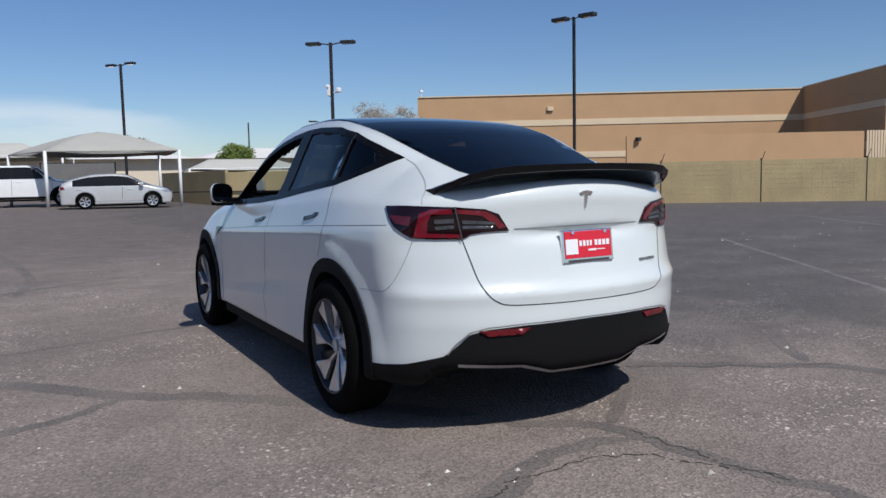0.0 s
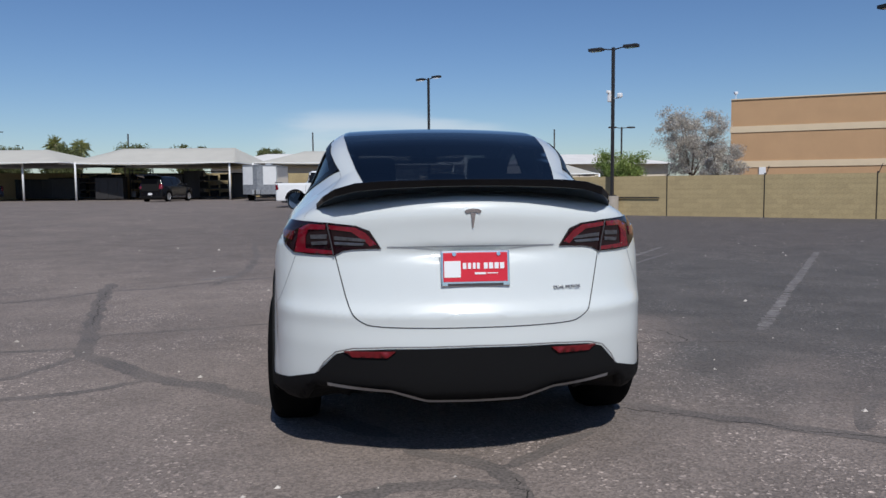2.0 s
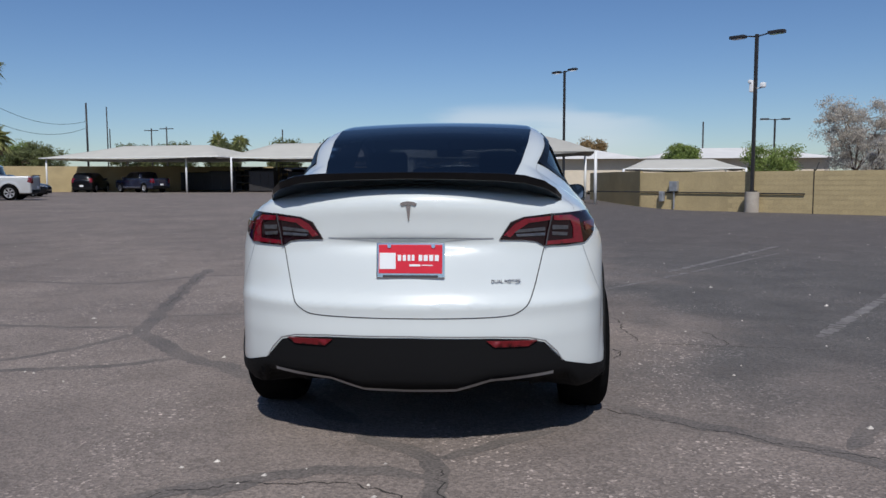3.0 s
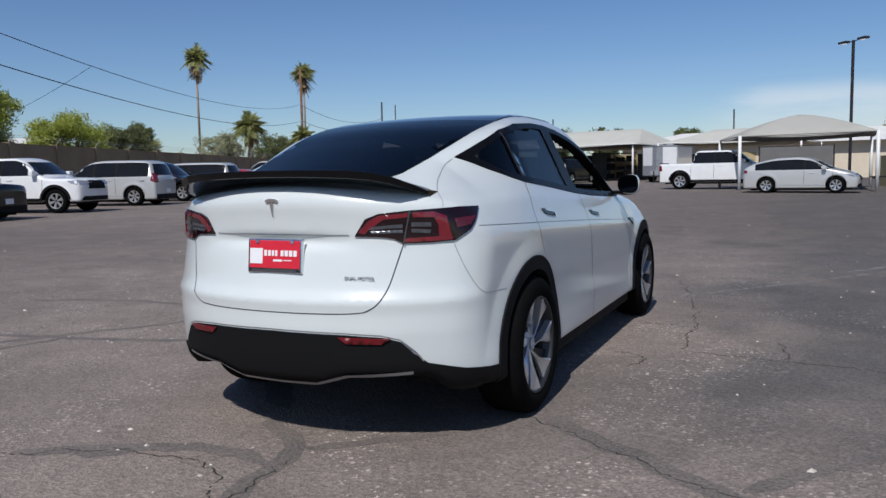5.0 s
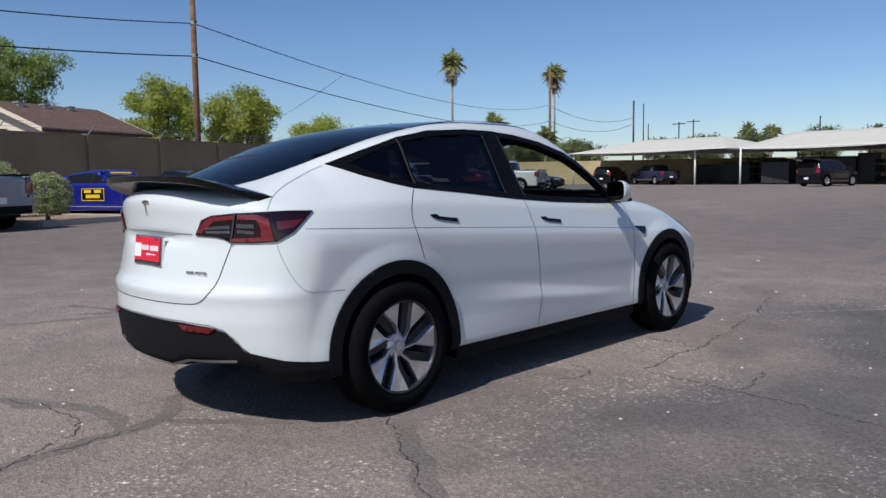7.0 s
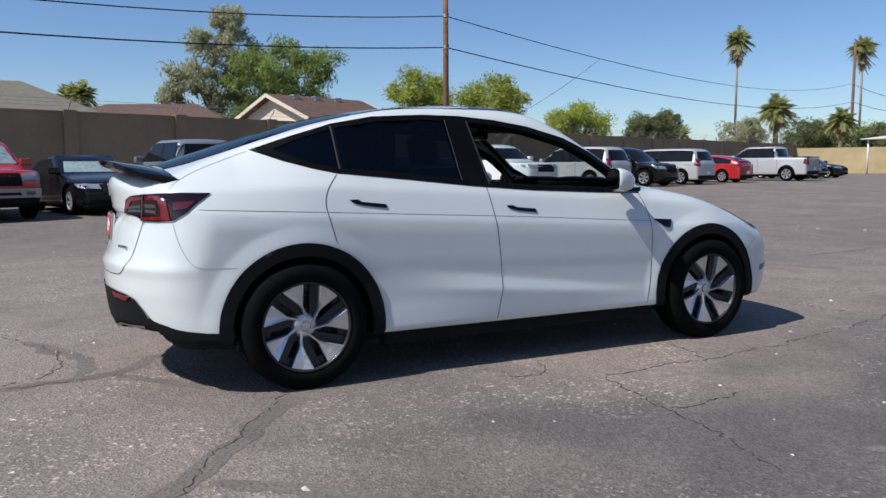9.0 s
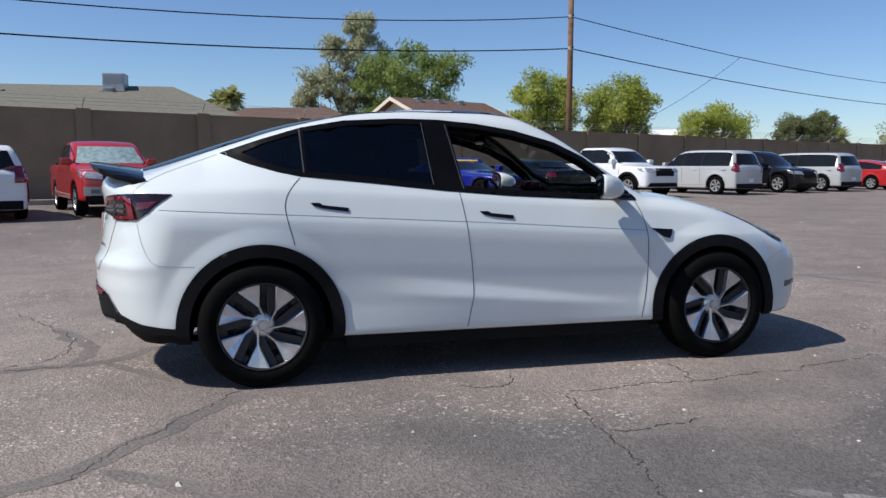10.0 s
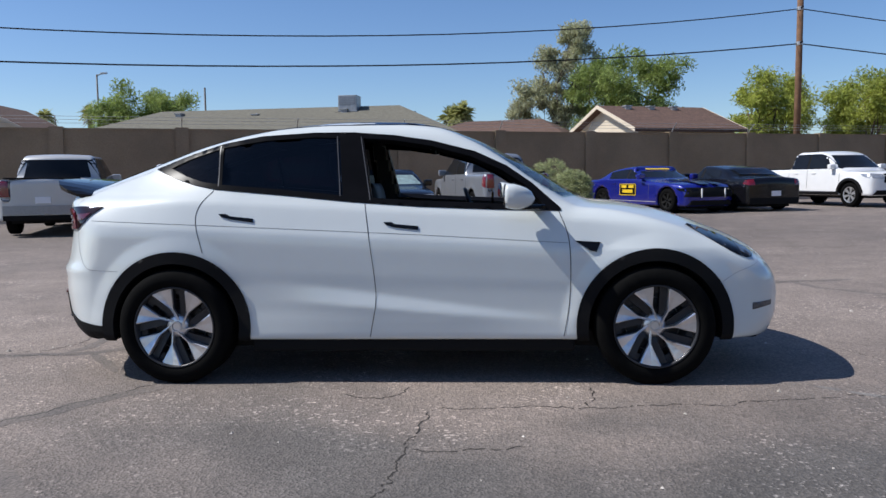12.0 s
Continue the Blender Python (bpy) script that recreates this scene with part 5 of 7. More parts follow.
        put("sill", box_data((s * 0.885, -0.98, 0.19), (s * 0.78, 0.98, 0.272), 0.02), M_TRIM, "black sill", smooth=False)
        # side repeater camera
        put("fender_badge", patch(f, [(0.975, 0.855), (1.125, 0.845), (1.10, 0.79), (1.06, 0.80)], ray, 0.008, 0.02), M_BLACKGLOSS, "black fender camera fin")
        # handles
        for y0, z0, y1, z1 in ((-1.17, 1.02, -0.955, 0.992), (-0.165, 0.962, 0.045, 0.938)):
            hp = [(y0, z0 + 0.012), (y0 + 0.05, z0 + 0.012), (y0 + 0.07, (z0 * 2 + z1) / 3 + 0.008), (y1, z1 + 0.010), (y1, z1 - 0.012), (y0 + 0.07, z0 - 0.020), (y0 + 0.02, z0 - 0.006)]
            put("door_handle", patch(f, hp, ray, 0.006, 0.02), M_BLACKGLOSS, "flush dark door handle")
        # head lamp
        put("headlight", patch(f, rounded([(1.66, 0.945), (1.80, 0.905), (1.95, 0.845), (2.08, 0.765), (2.02, 0.735), (1.93, 0.765), (1.82, 0.83), (1.72, 0.895)], rounds=1), ray, 0.005, 0.025), M_BLACKGLOSS, "dark lens headlight")
        put("headlight_reflector", patch(f, [(1.97, 0.822), (2.02, 0.792), (2.065, 0.765), (2.02, 0.745), (1.965, 0.775)], ray, 0.0065, 0.025, skirt=0.002), M_LAMPGREY, "clear lamp front")
        put("side_marker", patch(f, [(2.03, 0.475), (2.16, 0.483), (2.16, 0.455), (2.03, 0.435)], ray, 0.005, 0.02), M_LAMPGREY, "smoked side marker")
        # door mirror
        mirror = put("door_mirror", patch_mirror(s), M_WHITE, "white door mirror")
        bm = bmesh.new()
        add_box(bm, (s * 0.80, 0.72, 1.045), (s * 0.96, 0.80, 1.075), 0.01)
        part("mirror_foot", bm, M_BLACKGLOSS, mirror)
        bm = bmesh.new()
        add_box(bm, (s * 0.90, 0.60, 1.045), (s * 0.99, 0.77, 1.075), 0.015)
        part("mirror_base", bm, M_BLACKGLOSS, mirror)
        for nm, k, y0, m, lab in (("mirror_bezel", 0.97, 0.565, M_BLACKGLOSS, "black mirror bezel"), ("mirror_glass", 0.84, 0.561, M_MIRROR, "mirror glass facing back")):
            bm = bmesh.new()
            ring = [(math.cos(2 * math.pi * j / 24), math.sin(2 * math.pi * j / 24)) for j in range(24)]
            face = bm.faces.new([bm.verts.new(mirror_turn(s, 0.972 + math.copysign(abs(a) ** 0.7, a) * 0.081 * k, y0, 1.128 + math.copysign(abs(b) ** 0.7, b) * 0.070 * k * (1 + 1.0 * math.copysign(abs(a) ** 0.7, a) * 0.081))) for a, b in ring])
            ex = bmesh.ops.extrude_face_region(bm, geom=[face])["geom"]
            bmesh.ops.translate(bm, vec=(0, 0.008, 0), verts=[g for g in ex if isinstance(g, bmesh.types.BMVert)])
            part(nm, bm, m, mirror, lab)
        # tail lamp
        th = lambda x, y, s=s: s * math.atan2(x, -(y + 1.30))
        lamp_ray = wrap_ray(-1.30, -1)
        on = lambda pts: [(th(x, y), z) for x, y, z in pts]
        lamp = put("tail_lamp", patch(f, on([(0.79, -1.90, 1.080), (0.77, -2.05, 1.083), (0.72, -2.17, 1.081), (0.62, -2.235, 1.077), (0.50, -2.285, 1.066), (0.442, -2.303, 1.044), (0.41, -2.30, 1.0), (0.385, -2.29, 0.968),
                                              (0.50, -2.25, 0.962), (0.545, -2.235, 0.955), (0.585, -2.225, 0.934), (0.70, -2.17, 0.935), (0.79, -2.11, 0.942), (0.838, -2.045, 0.987), (0.82, -1.96, 1.048)]),
                                    lamp_ray, 0.008, 0.011), M_LAMP, "smoked dark red tail lamp")
        put("outer_ring", patch(f, on([(0.641, -2.231, 1.068), (0.72, -2.181, 1.069), (0.765, -2.145, 1.048), (0.782, -2.122, 0.945), (0.588, -2.222, 0.939), (0.593, -2.22, 0.956), (0.729, -2.155, 0.962), (0.737, -2.17, 1.012),
                                       (0.722, -2.182, 1.046), (0.641, -2.232, 1.048)]), lamp_ray, 0.0125, 0.011, skirt=0.003), M_RED, "red light ring", lamp)
        put("inner_ring", patch(f, on([(0.405, -2.298, 0.985), (0.458, -2.299, 1.036), (0.501, -2.286, 1.058), (0.625, -2.237, 1.067), (0.623, -2.238, 1.050), (0.52, -2.28, 1.040), (0.46, -2.294, 1.0), (0.432, -2.285, 0.977)]),
                            lamp_ray, 0.0125, 0.011, skirt=0.003), M_RED, "red light ring", lamp)
        put("side_marker", patch(f, on([(0.792, -2.118, 1.036), (0.822, -1.985, 1.040), (0.832, -2.045, 1.004), (0.805, -2.118, 0.996)]), lamp_ray, 0.0125, 0.011, skirt=0.003), M_REDDIM, "dim red side marker", lamp)
        for pts in ([(0.462, -2.296, 1.010), (0.60, -2.25, 1.020), (0.60, -2.25, 1.004), (0.455, -2.297, 0.997)], [(0.462, -2.296, 0.990), (0.60, -2.25, 0.995), (0.60, -2.25, 0.981), (0.47, -2.292, 0.979)],
                    [(0.635, -2.234, 1.028), (0.712, -2.19, 1.024), (0.712, -2.19, 1.006), (0.635, -2.234, 1.008)], [(0.635, -2.234, 0.998), (0.712, -2.19, 0.992), (0.705, -2.19, 0.977), (0.635, -2.234, 0.982)]):
            put("reflector", patch(f, on(pts), lamp_ray, 0.0125, 0.011, skirt=0.002), M_LAMPGREY, "clear reversing strip", lamp)
        put("lamp_gap", strip(f, on([(0.628, -2.235, 1.078), (0.586, -2.224, 0.932)]), lamp_ray, 0.006, 0.0150), M_SEAM, "", lamp)

    rr = wrap_ray(-1.30, -1)
    ang = lambda x: math.atan2(x, -(-2.41 + 0.30 * x * x + 1.30))
    # lower rear cladding, round both corners to the arches
    rim = [(0.985, 0.352), (0.92, 0.355), (0.80, 0.37), (ang(0.72), 0.41), (ang(0.66), 0.455), (ang(0.60), 0.510), (ang(0.52), 0.530), (ang(0.36), 0.540), (0, 0.545)]
    bot = [(0, 0.285), (ang(0.20), 0.285), (ang(0.28), 0.318), (ang(0.36), 0.340), (ang(0.67), 0.340), (ang(0.73), 0.25), (0.92, 0.25), (0.985, 0.252)]
    outline = rim + [(-a, b) for a, b in rim[:-1][::-1]] + [(-a, b) for a, b in bot[1:][::-1]] + bot
    put("rear_cladding", patch(f, outline, rr, 0.006, 0.03, skirt=0.03), M_TRIM, "matt black lower rear bumper")
    lip = [(ang(0.655), 0.372), (ang(0.36), 0.356), (ang(0.29), 0.336), (ang(0.21), 0.312), (0, 0.309)]
    put("bumper_lip", strip(f, lip + [(-a, b) for a, b in lip[:-1][::-1]], rr, 0.012, 0.010), M_GREYTRIM, "satin grey lip line")
    edge = [(ang(0.70), 0.42), (ang(0.665), 0.465), (ang(0.60), 0.520), (ang(0.52), 0.540), (ang(0.36), 0.550), (0, 0.555)]
    put("bumper_edge", strip(f, edge + [(-a, b) for a, b in edge[:-1][::-1]], rr, 0.0055, 0.008), M_GREYTRIM, "thin grey edge")
    for s in (1, -1):
        put("rear_reflector", patch(f, [(s * ang(0.335), 0.533), (s * ang(0.56), 0.526), (s * ang(0.52), 0.503), (s * ang(0.37), 0.505)], rr, 0.014, 0.02), M_REDDARK, "red bumper reflector")
    gate = [(math.atan2(a, -(b + 1.3)), c) for a, b, c in ((0.585, -2.223, 0.93), (0.570, -2.256, 0.85), (0.548, -2.30, 0.74), (0.521, -2.348, 0.68), (0.489, -2.361, 0.655), (0.445, -2.373, 0.636), (0.2, -2.419, 0.632), (0, -2.431, 0.632))]
    gate = [(a, b) for a, b in rounded(gate + [(-a, b) for a, b in gate[:-1][::-1]], False)]
    put("panel_gap", strip(f, gate, rr, 0.0045, 0.0015), M_SEAM)
    # grey strip paints the shadow at the lip over the plate recess
    put("lip_shade_line", strip(f, [(ang(0.385), 0.973), (0, 0.975), (-ang(0.385), 0.973)], rr, 0.005, 0.002), M_GAPSHADE, "grey shade line painted at the tailgate lip")
    # glazing on top
    put("rear_window", patch(f, BACKLIGHT, top_ray, 0.004, 0.06, skirt=0.01), M_TINT, "dark tinted rear window")
    put("roof_glass", patch(f, ROOFGLASS, top_ray, 0.003, 0.06, skirt=0.01), M_ROOF, "black glass roof")
    put("windscreen", patch(f, SCREEN, top_ray, 0.002, 0.06, skirt=0.005), M_CLEAR, "clear windscreen")
    rim_in = [tuple(p) for p in shrink(BACKLIGHT, 0.035)]
    put("rear_window_frit", patch(f, BACKLIGHT, top_ray, 0.001, 0.04, [rim_in], 0.01), M_BLACKGLOSS, "black band round the rear window")
    rim_in = [tuple(p) for p in shrink(SCREEN, 0.045)]
    put("windscreen_frit", patch(f, SCREEN, top_ray, -0.004, 0.04, [rim_in], 0.02), M_BLACKGLOSS, "black band round the windscreen")
    part("underbody", box((-0.74, -1.78, 0.19), (0.74, 1.72, 0.30), 0.02), M_DARK, car, "dark underbody")
    part("front_lip", box((-0.60, 1.84, 0.215), (0.60, 2.15, 0.272), 0.025), M_TRIM, car, "black lower front lip")
    make_spoiler(car)
    make_cabin(car)
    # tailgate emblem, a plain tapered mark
    bm = bmesh.new()
    for pts in ([(-0.036, 1.128), (-0.02, 1.135), (0, 1.137), (0.02, 1.135), (0.036, 1.128), (0.030, 1.116), (0.012, 1.121), (0, 1.122), (-0.012, 1.121), (-0.030, 1.116)],
                [(-0.011, 1.119), (0.011, 1.119), (0.002, 1.055), (-0.002, 1.055)]):
        vs = [bm.verts.new((x, -2.378 - (1.13 - z) * -0.10, z)) for x, z in pts]
        face = bm.faces.new(vs)
        ex = bmesh.ops.extrude_face_region(bm, geom=[face])["geom"]
        bmesh.ops.translate(bm, vec=(0, 0.02, 0), verts=[g for g in ex if isinstance(g, bmesh.types.BMVert)])
    part("emblem", bm, M_CHROME, car, "small chrome emblem")
    lettering("DUAL MOTOR", 0.0205, (0.422, -2.3345, 0.781), car, M_GREYTRIM, 14.4, rx=74)
    make_plate(car)
    for y in AXLES:
        for s in (1, -1):
            make_wheel(car, s, y)
    return car


def box_data(lo, hi, bevel):
    a = [min(p, q) for p, q in zip(lo, hi)]
    b = [max(p, q) for p, q in zip(lo, hi)]
    bm = box(a, b, bevel)
    bm.verts.ensure_lookup_table()
    bmesh.ops.recalc_face_normals(bm, faces=bm.faces)
    d = [tuple(v.co) for v in bm.verts], [[v.index for v in fc.verts] for fc in bm.faces]
    bm.free()
    return d


def mirror_turn(s, x, y, z):
    """A mirror's point, turned so that the glass faces the driver."""
    a = radians(-8)
    u, v = x - 0.972, y - 0.60
    return s * (0.972 + u * math.cos(a) - v * math.sin(a)), 0.60 + u * math.sin(a) + v * math.cos(a), z


def patch_mirror(s):
    """The shell of a door mirror: flat at the back, rounded ahead."""
    vs, fs = [], []
    n, rings = 20, 9
    for i in range(rings):
        t = i / (rings - 1)
        y = 0.57 + 0.165 * t
        k = math.sqrt(max(0.0, 1 - t ** 2.4)) * (0.92 + 0.08 * min(1, t * 4))
        for j in range(n):
            a = 2 * math.pi * j / n
            cx, cz = math.cos(a), math.sin(a)
            px = math.copysign(abs(cx) ** 0.75, cx) * 0.086 * k
            pz = math.copysign(abs(cz) ** 0.75, cz) * 0.074 * k
            vs.append(mirror_turn(s, 0.972 + px - 0.03 * t, y, 1.128 + pz * (1 + 1.2 * px) - 0.02 * t))
    for i in range(rings - 1):
        for j in range(n):
            q = (i * n + j, i * n + (j + 1) % n, (i + 1) * n + (j + 1) % n, (i + 1) * n + j)
            fs.append(q if s < 0 else q[::-1])
    fs.append(tuple(range(n)) if s > 0 else tuple(range(n))[::-1])
    return vs, fs


def make_spoiler(car):
    """A raised wing with swept legs, lofted across the deck."""
    vs, fs = [], []
    st = [(-0.672, -2.02, 1.146, -2.14, 1.158, 0.006), (-0.64, -2.03, 1.158, -2.235, 1.192, 0.016), (-0.585, -2.045, 1.172, -2.315, 1.225, 0.022), (-0.50, -2.07, 1.190, -2.365, 1.248, 0.024), (-0.40, -2.10, 1.206, -2.39, 1.257, 0.024),
          (-0.32, -2.12, 1.214, -2.402, 1.259, 0.022), (-0.16, -2.14, 1.222, -2.415, 1.262, 0.020), (0, -2.15, 1.225, -2.42, 1.263, 0.019)]
    st = st + [(-a, *r) for a, *r in st[:-1][::-1]]
    for x, yf, zf, yr, zr, th in st:
        m, zm = yf * 0.55 + yr * 0.45, zf * 0.55 + zr * 0.45
        vs += [(x, yf, zf), (x, m, zm + 0.003), (x, yr, zr), (x, yr + 0.010, zr - min(0.036, 0.012 + th)), (x, m, zm - 0.014 - th), (x, yf, zf - 0.012)]
    k = 6
    for i in range(len(st) - 1):
        for j in range(k):
            fs.append((i * k + j, (i + 1) * k + j, (i + 1) * k + (j + 1) % k, i * k + (j + 1) % k))
    fs += [tuple(range(k))[::-1], tuple(range((len(st) - 1) * k, len(st) * k))]
    sp = link_mesh("spoiler", vs, fs, M_BLACKGLOSS, car, "gloss black rear spoiler wing", False)
    bv = sp.modifiers.new("edge", "BEVEL")
    bv.width, bv.segments, bv.limit_method, bv.angle_limit = 0.004, 2, "ANGLE", radians(40)


def soft_box(lo, hi, r=0.05, tilt=0.0):
    bm = box(lo, hi, r)
    if tilt:
        piv = Vector(((lo[0] + hi[0]) / 2, (lo[1] + hi[1]) / 2, lo[2]))
        bmesh.ops.transform(bm, matrix=Matrix.Translation(piv) @ pose(0, 0, 0, tilt) @ Matrix.Translation(-piv), verts=bm.verts)
    return bm


def make_cabin(car):
    for s in (1, -1):
        seat = part("front_seat", soft_box((s * 0.37 - 0.25, -0.25, 0.55), (s * 0.37 + 0.25, 0.28, 0.72), 0.06), M_SEAT, car, "black front seat", True)
        part("backrest", soft_box((s * 0.37 - 0.25, -0.36, 0.68), (s * 0.37 + 0.25, -0.23, 1.22), 0.055, 14), M_SEAT, seat, "", True)
        part("headrest", soft_box((s * 0.37 - 0.13, -0.55, 1.23), (s * 0.37 + 0.13, -0.43, 1.42), 0.045, 8), M_SEAT, seat, "", True)
    bench = part("rear_bench", soft_box((-0.62, -1.12, 0.60), (0.62, -0.62, 0.78), 0.06), M_SEAT, car, "black rear bench", True)
    part("backrest", soft_box((-0.62, -1.20, 0.76), (0.62, -1.07, 1.20), 0.05, 16), M_SEAT, bench, "", True)
    for x in (-0.4, 0.0, 0.4):
        part("headrest", soft_box((x - 0.11, -1.36, 1.17), (x + 0.11, -1.26, 1.30), 0.04, 8), M_SEAT, bench, "", True)
    part("parcel_shelf", box((-0.55, -1.92, 0.98), (0.55, -1.32, 1.0), 0.005), M_LINING, car)
    dash = part("dashboard", soft_box((-0.74, 0.52, 0.72), (0.74, 0.99, 1.02), 0.05), M_SEAT, car, "dark dashboard", True)
    part("touch_screen", box((-0.18, 0.49, 0.93), (0.18, 0.505, 1.14), 0.004), M_BLACKGLOSS, dash, "flat screen on the dashboard")
    bm = bmesh.new()
    ring = []
    for i in range(28):
        a = 2 * math.pi * i / 28
        for j in range(6):
            b = 2 * math.pi * j / 6
            r = 0.18 + 0.016 * math.cos(b)
            ring.append(bm.verts.new((-0.37 + r * math.cos(a), 0.016 * math.sin(b) + 0.36 - 0.35 * r * math.sin(a), 0.98 + 0.94 * r * math.sin(a))))
    for i in range(28):
        for j in range(6):
            bm.faces.new((ring[i * 6 + j], ring[((i + 1) % 28) * 6 + j], ring[((i + 1) % 28) * 6 + (j + 1) % 6], ring[i * 6 + (j + 1) % 6]))
    add_box(bm, (-0.55, 0.35, 0.955), (-0.19, 0.37, 1.0), 0.006)
    part("steering_wheel", bm, M_SEAT, car, "dark steering wheel", True)
    bm = box((-0.10, 0.10, 1.40), (0.10, 0.13, 1.46), 0.012)
    add_box(bm, (-0.012, 0.11, 1.44), (0.012, 0.14, 1.56))
    part("cabin_mirror", bm, M_BLACKGLOSS, car, "inside mirror")


def lettering(text, size, at, parent, material, rz=0.0, name="lettering", rx=90):
    cu = bpy.data.curves.new(name, "FONT")
    cu.body, cu.size, cu.align_x, cu.extrude = text, size, "CENTER", 0.0024
    tmp = new("tmp", cu)
    dg = bpy.context.evaluated_depsgraph_get()
    me = bpy.data.meshes.new_from_object(tmp.evaluated_get(dg))
    bpy.data.objects.remove(tmp)
    me.transform(pose(*at, rx, 0, rz))
    me.materials.clear()
    me.materials.append(material)
    ob = new(name, me)
    ob.parent = parent
    return ob


def make_plate(car):
    m = pose(0.008, -2.370, 0.878, -6)
    frame_ob = part("plate_frame", box((-0.150, -0.008, -0.077), (0.150, 0.012, 0.078), 0.006, m), M_CHROME, car, "chrome plate frame")
    part("plate", box((-0.139, -0.011, -0.055), (0.139, 0.0, 0.070), 0.002, m), M_PLATERED, frame_ob, "red dealer plate")
    part("plate_panel", box((-0.135, -0.0128, -0.036), (-0.064, -0.010, 0.034), 0.001, m), M_PLATEWHITE, frame_ob, "white square")
    bm = bmesh.new()
    for x0, x1, z0, z1 in ((-0.055, -0.040, 0.0, 0.026), (-0.033, -0.019, 0.0, 0.026), (-0.012, 0.0, 0.0, 0.026), (0.006, 0.018, 0.0, 0.026), (0.036, 0.052, 0.0, 0.026), (0.058, 0.076, 0.0, 0.026), (0.082, 0.100, 0.0, 0.026), (0.106, 0.124, 0.0, 0.026), (-0.004, 0.044, -0.024, -0.015), (0.050, 0.096, -0.021, -0.017)):
        add_box(bm, (x0, -0.0128, z0), (x1, -0.010, z1), 0.0, m)
    part("plate_print", bm, M_PLATEWHITE, frame_ob, "white printed bars")
    part("frame_print", box((-0.12, -0.0105, -0.073), (0.12, -0.007, -0.062), 0.0, m), M_SEAM, frame_ob, "dark printed bar")
    for x in (-0.092, 0.10):
        part("plate_screw", tube(m @ Vector((x, 0, 0.064)), m @ Vector((x, -0.016, 0.064)), 0.009, sides=8), M_CHROME, frame_ob)


def make_wheel(car, s, y, r=0.352, w=0.245, xc=0.828, blades=7):
    o = Matrix.Translation((s * xc, y, HUB + 0.004)) @ Matrix.Scale(s, 4, (1, 0, 0))

    def put(name, data, m, parent, label="", smooth=True):
        vs = [o @ Vector(v) for v in data[0]]
        fs = [f[::-1] for f in data[1]] if s < 0 else data[1]
        return link_mesh(name, vs, fs, m, parent, label, smooth)
    h = w / 2
    tyre_p = [(0.245, h - 0.02), (0.258, h - 0.004), (0.285, h + 0.002), (0.312, h), (0.332, h - 0.012), (r - 0.005, h - 0.028), (r, h - 0.05), (r, -h + 0.05), (0.335, -h + 0.012), (0.26, -h), (0.2, -h + 0.05)]
    wheel = put("wheel", lathe([(0.0, 0.0), (0.10, 0.005), (0.19, 0.0), (0.232, -0.01), (0.244, h - 0.03), (0.250, h - 0.012), (0.247, h - 0.006), (0.236, h - 0.014), (0.232, -0.09)], 56), M_RIMDARK, car, "dark wheel with silver blades")
    put("tyre", lathe(tyre_p, 64), M_TYRE, wheel, "black tyre")
    put("rim_edge", lathe([(0.243, h - 0.016), (0.2455, h - 0.008), (0.2475, h - 0.008), (0.248, h - 0.02)], 64), M_RIM, wheel, "thin silver rim")
    pitch = 2 * math.pi / blades
    polar = lambda x, q, a: (x, q * math.cos(a), q * math.sin(a))
    swirl = lambda q: math.asin(0.027 / q) - 0.113
    for i in range(blades):
        a0 = i * pitch + 0.10
        # a blade, a thin spoke at the hub that fans out to the rim
        vs, fs = [], []
        rows = [(0.040, 0.072), (0.058, 0.075), (0.085, 0.080), (0.112, 0.086), (0.135, 0.091), (0.16, 0.096), (0.20, 0.103), (0.235, 0.108), (0.2445, 0.104)]
        for q, x in rows:
            half = max(pitch / 2 - 0.044 / q, 0.007 / q)
            a = a0 - swirl(q)
            for u, dx in ((-1, -0.034), (-1, -0.012), (-0.84, -0.008), (0.1, -0.006), (0.86, 0.004), (1, 0.0), (1, -0.034)):
                vs.append(polar(x + dx * min(1, q / 0.12), q, a + u * half))
        n = 7
        for j in range(len(rows) - 1):
            for k in range(n):
                fs.append((j * n + k, j * n + (k + 1) % n, (j + 1) * n + (k + 1) % n, (j + 1) * n + k))
        fs.append(tuple(range(n))[::-1])
        fs.append(tuple(range((len(rows) - 1) * n, len(rows) * n)))
        put("blade", (vs, fs), M_RIM, wheel, "", False)
        # dark straight panel between two blades, with a long slot beside one of them
        vs, fs = [], []
        mid = a0 + pitch / 2 + 0.113
        for d, x in ((0.062, 0.052), (0.095, 0.060), (0.195, 0.072), (0.236, 0.077)):
            for l, dx in ((-0.048, -0.004), (0.004, 0.0), (0.008, -0.02), (0.036, -0.02), (0.041, 0.0), (0.047, 0.0)):
                c, e = d, l - 0.027
                vs.append((x + dx, c * math.cos(mid) - e * math.sin(mid), c * math.sin(mid) + e * math.cos(mid)))
        for j in range(3):
            for k in range(5):
                if (j, k) != (1, 2):
                    fs.append((j * 6 + k, j * 6 + k + 1, j * 6 + k + 7, j * 6 + k + 6))
        put("cover_panel", (vs, fs), M_RIMDARK, wheel, "", False)
    put("hub", lathe([(0.0, 0.066), (0.040, 0.066), (0.058, 0.060), (0.070, 0.046), (0.072, 0.02)], 42), M_RIM, wheel, "silver hub", True)
    put("hub_cap", lathe([(0.0, 0.074), (0.022, 0.074), (0.024, 0.070), (0.026, 0.070), (0.028, 0.080), (0.0315, 0.080), (0.033, 0.062)], 32), M_RIM, wheel, "round silver hub cap", False)
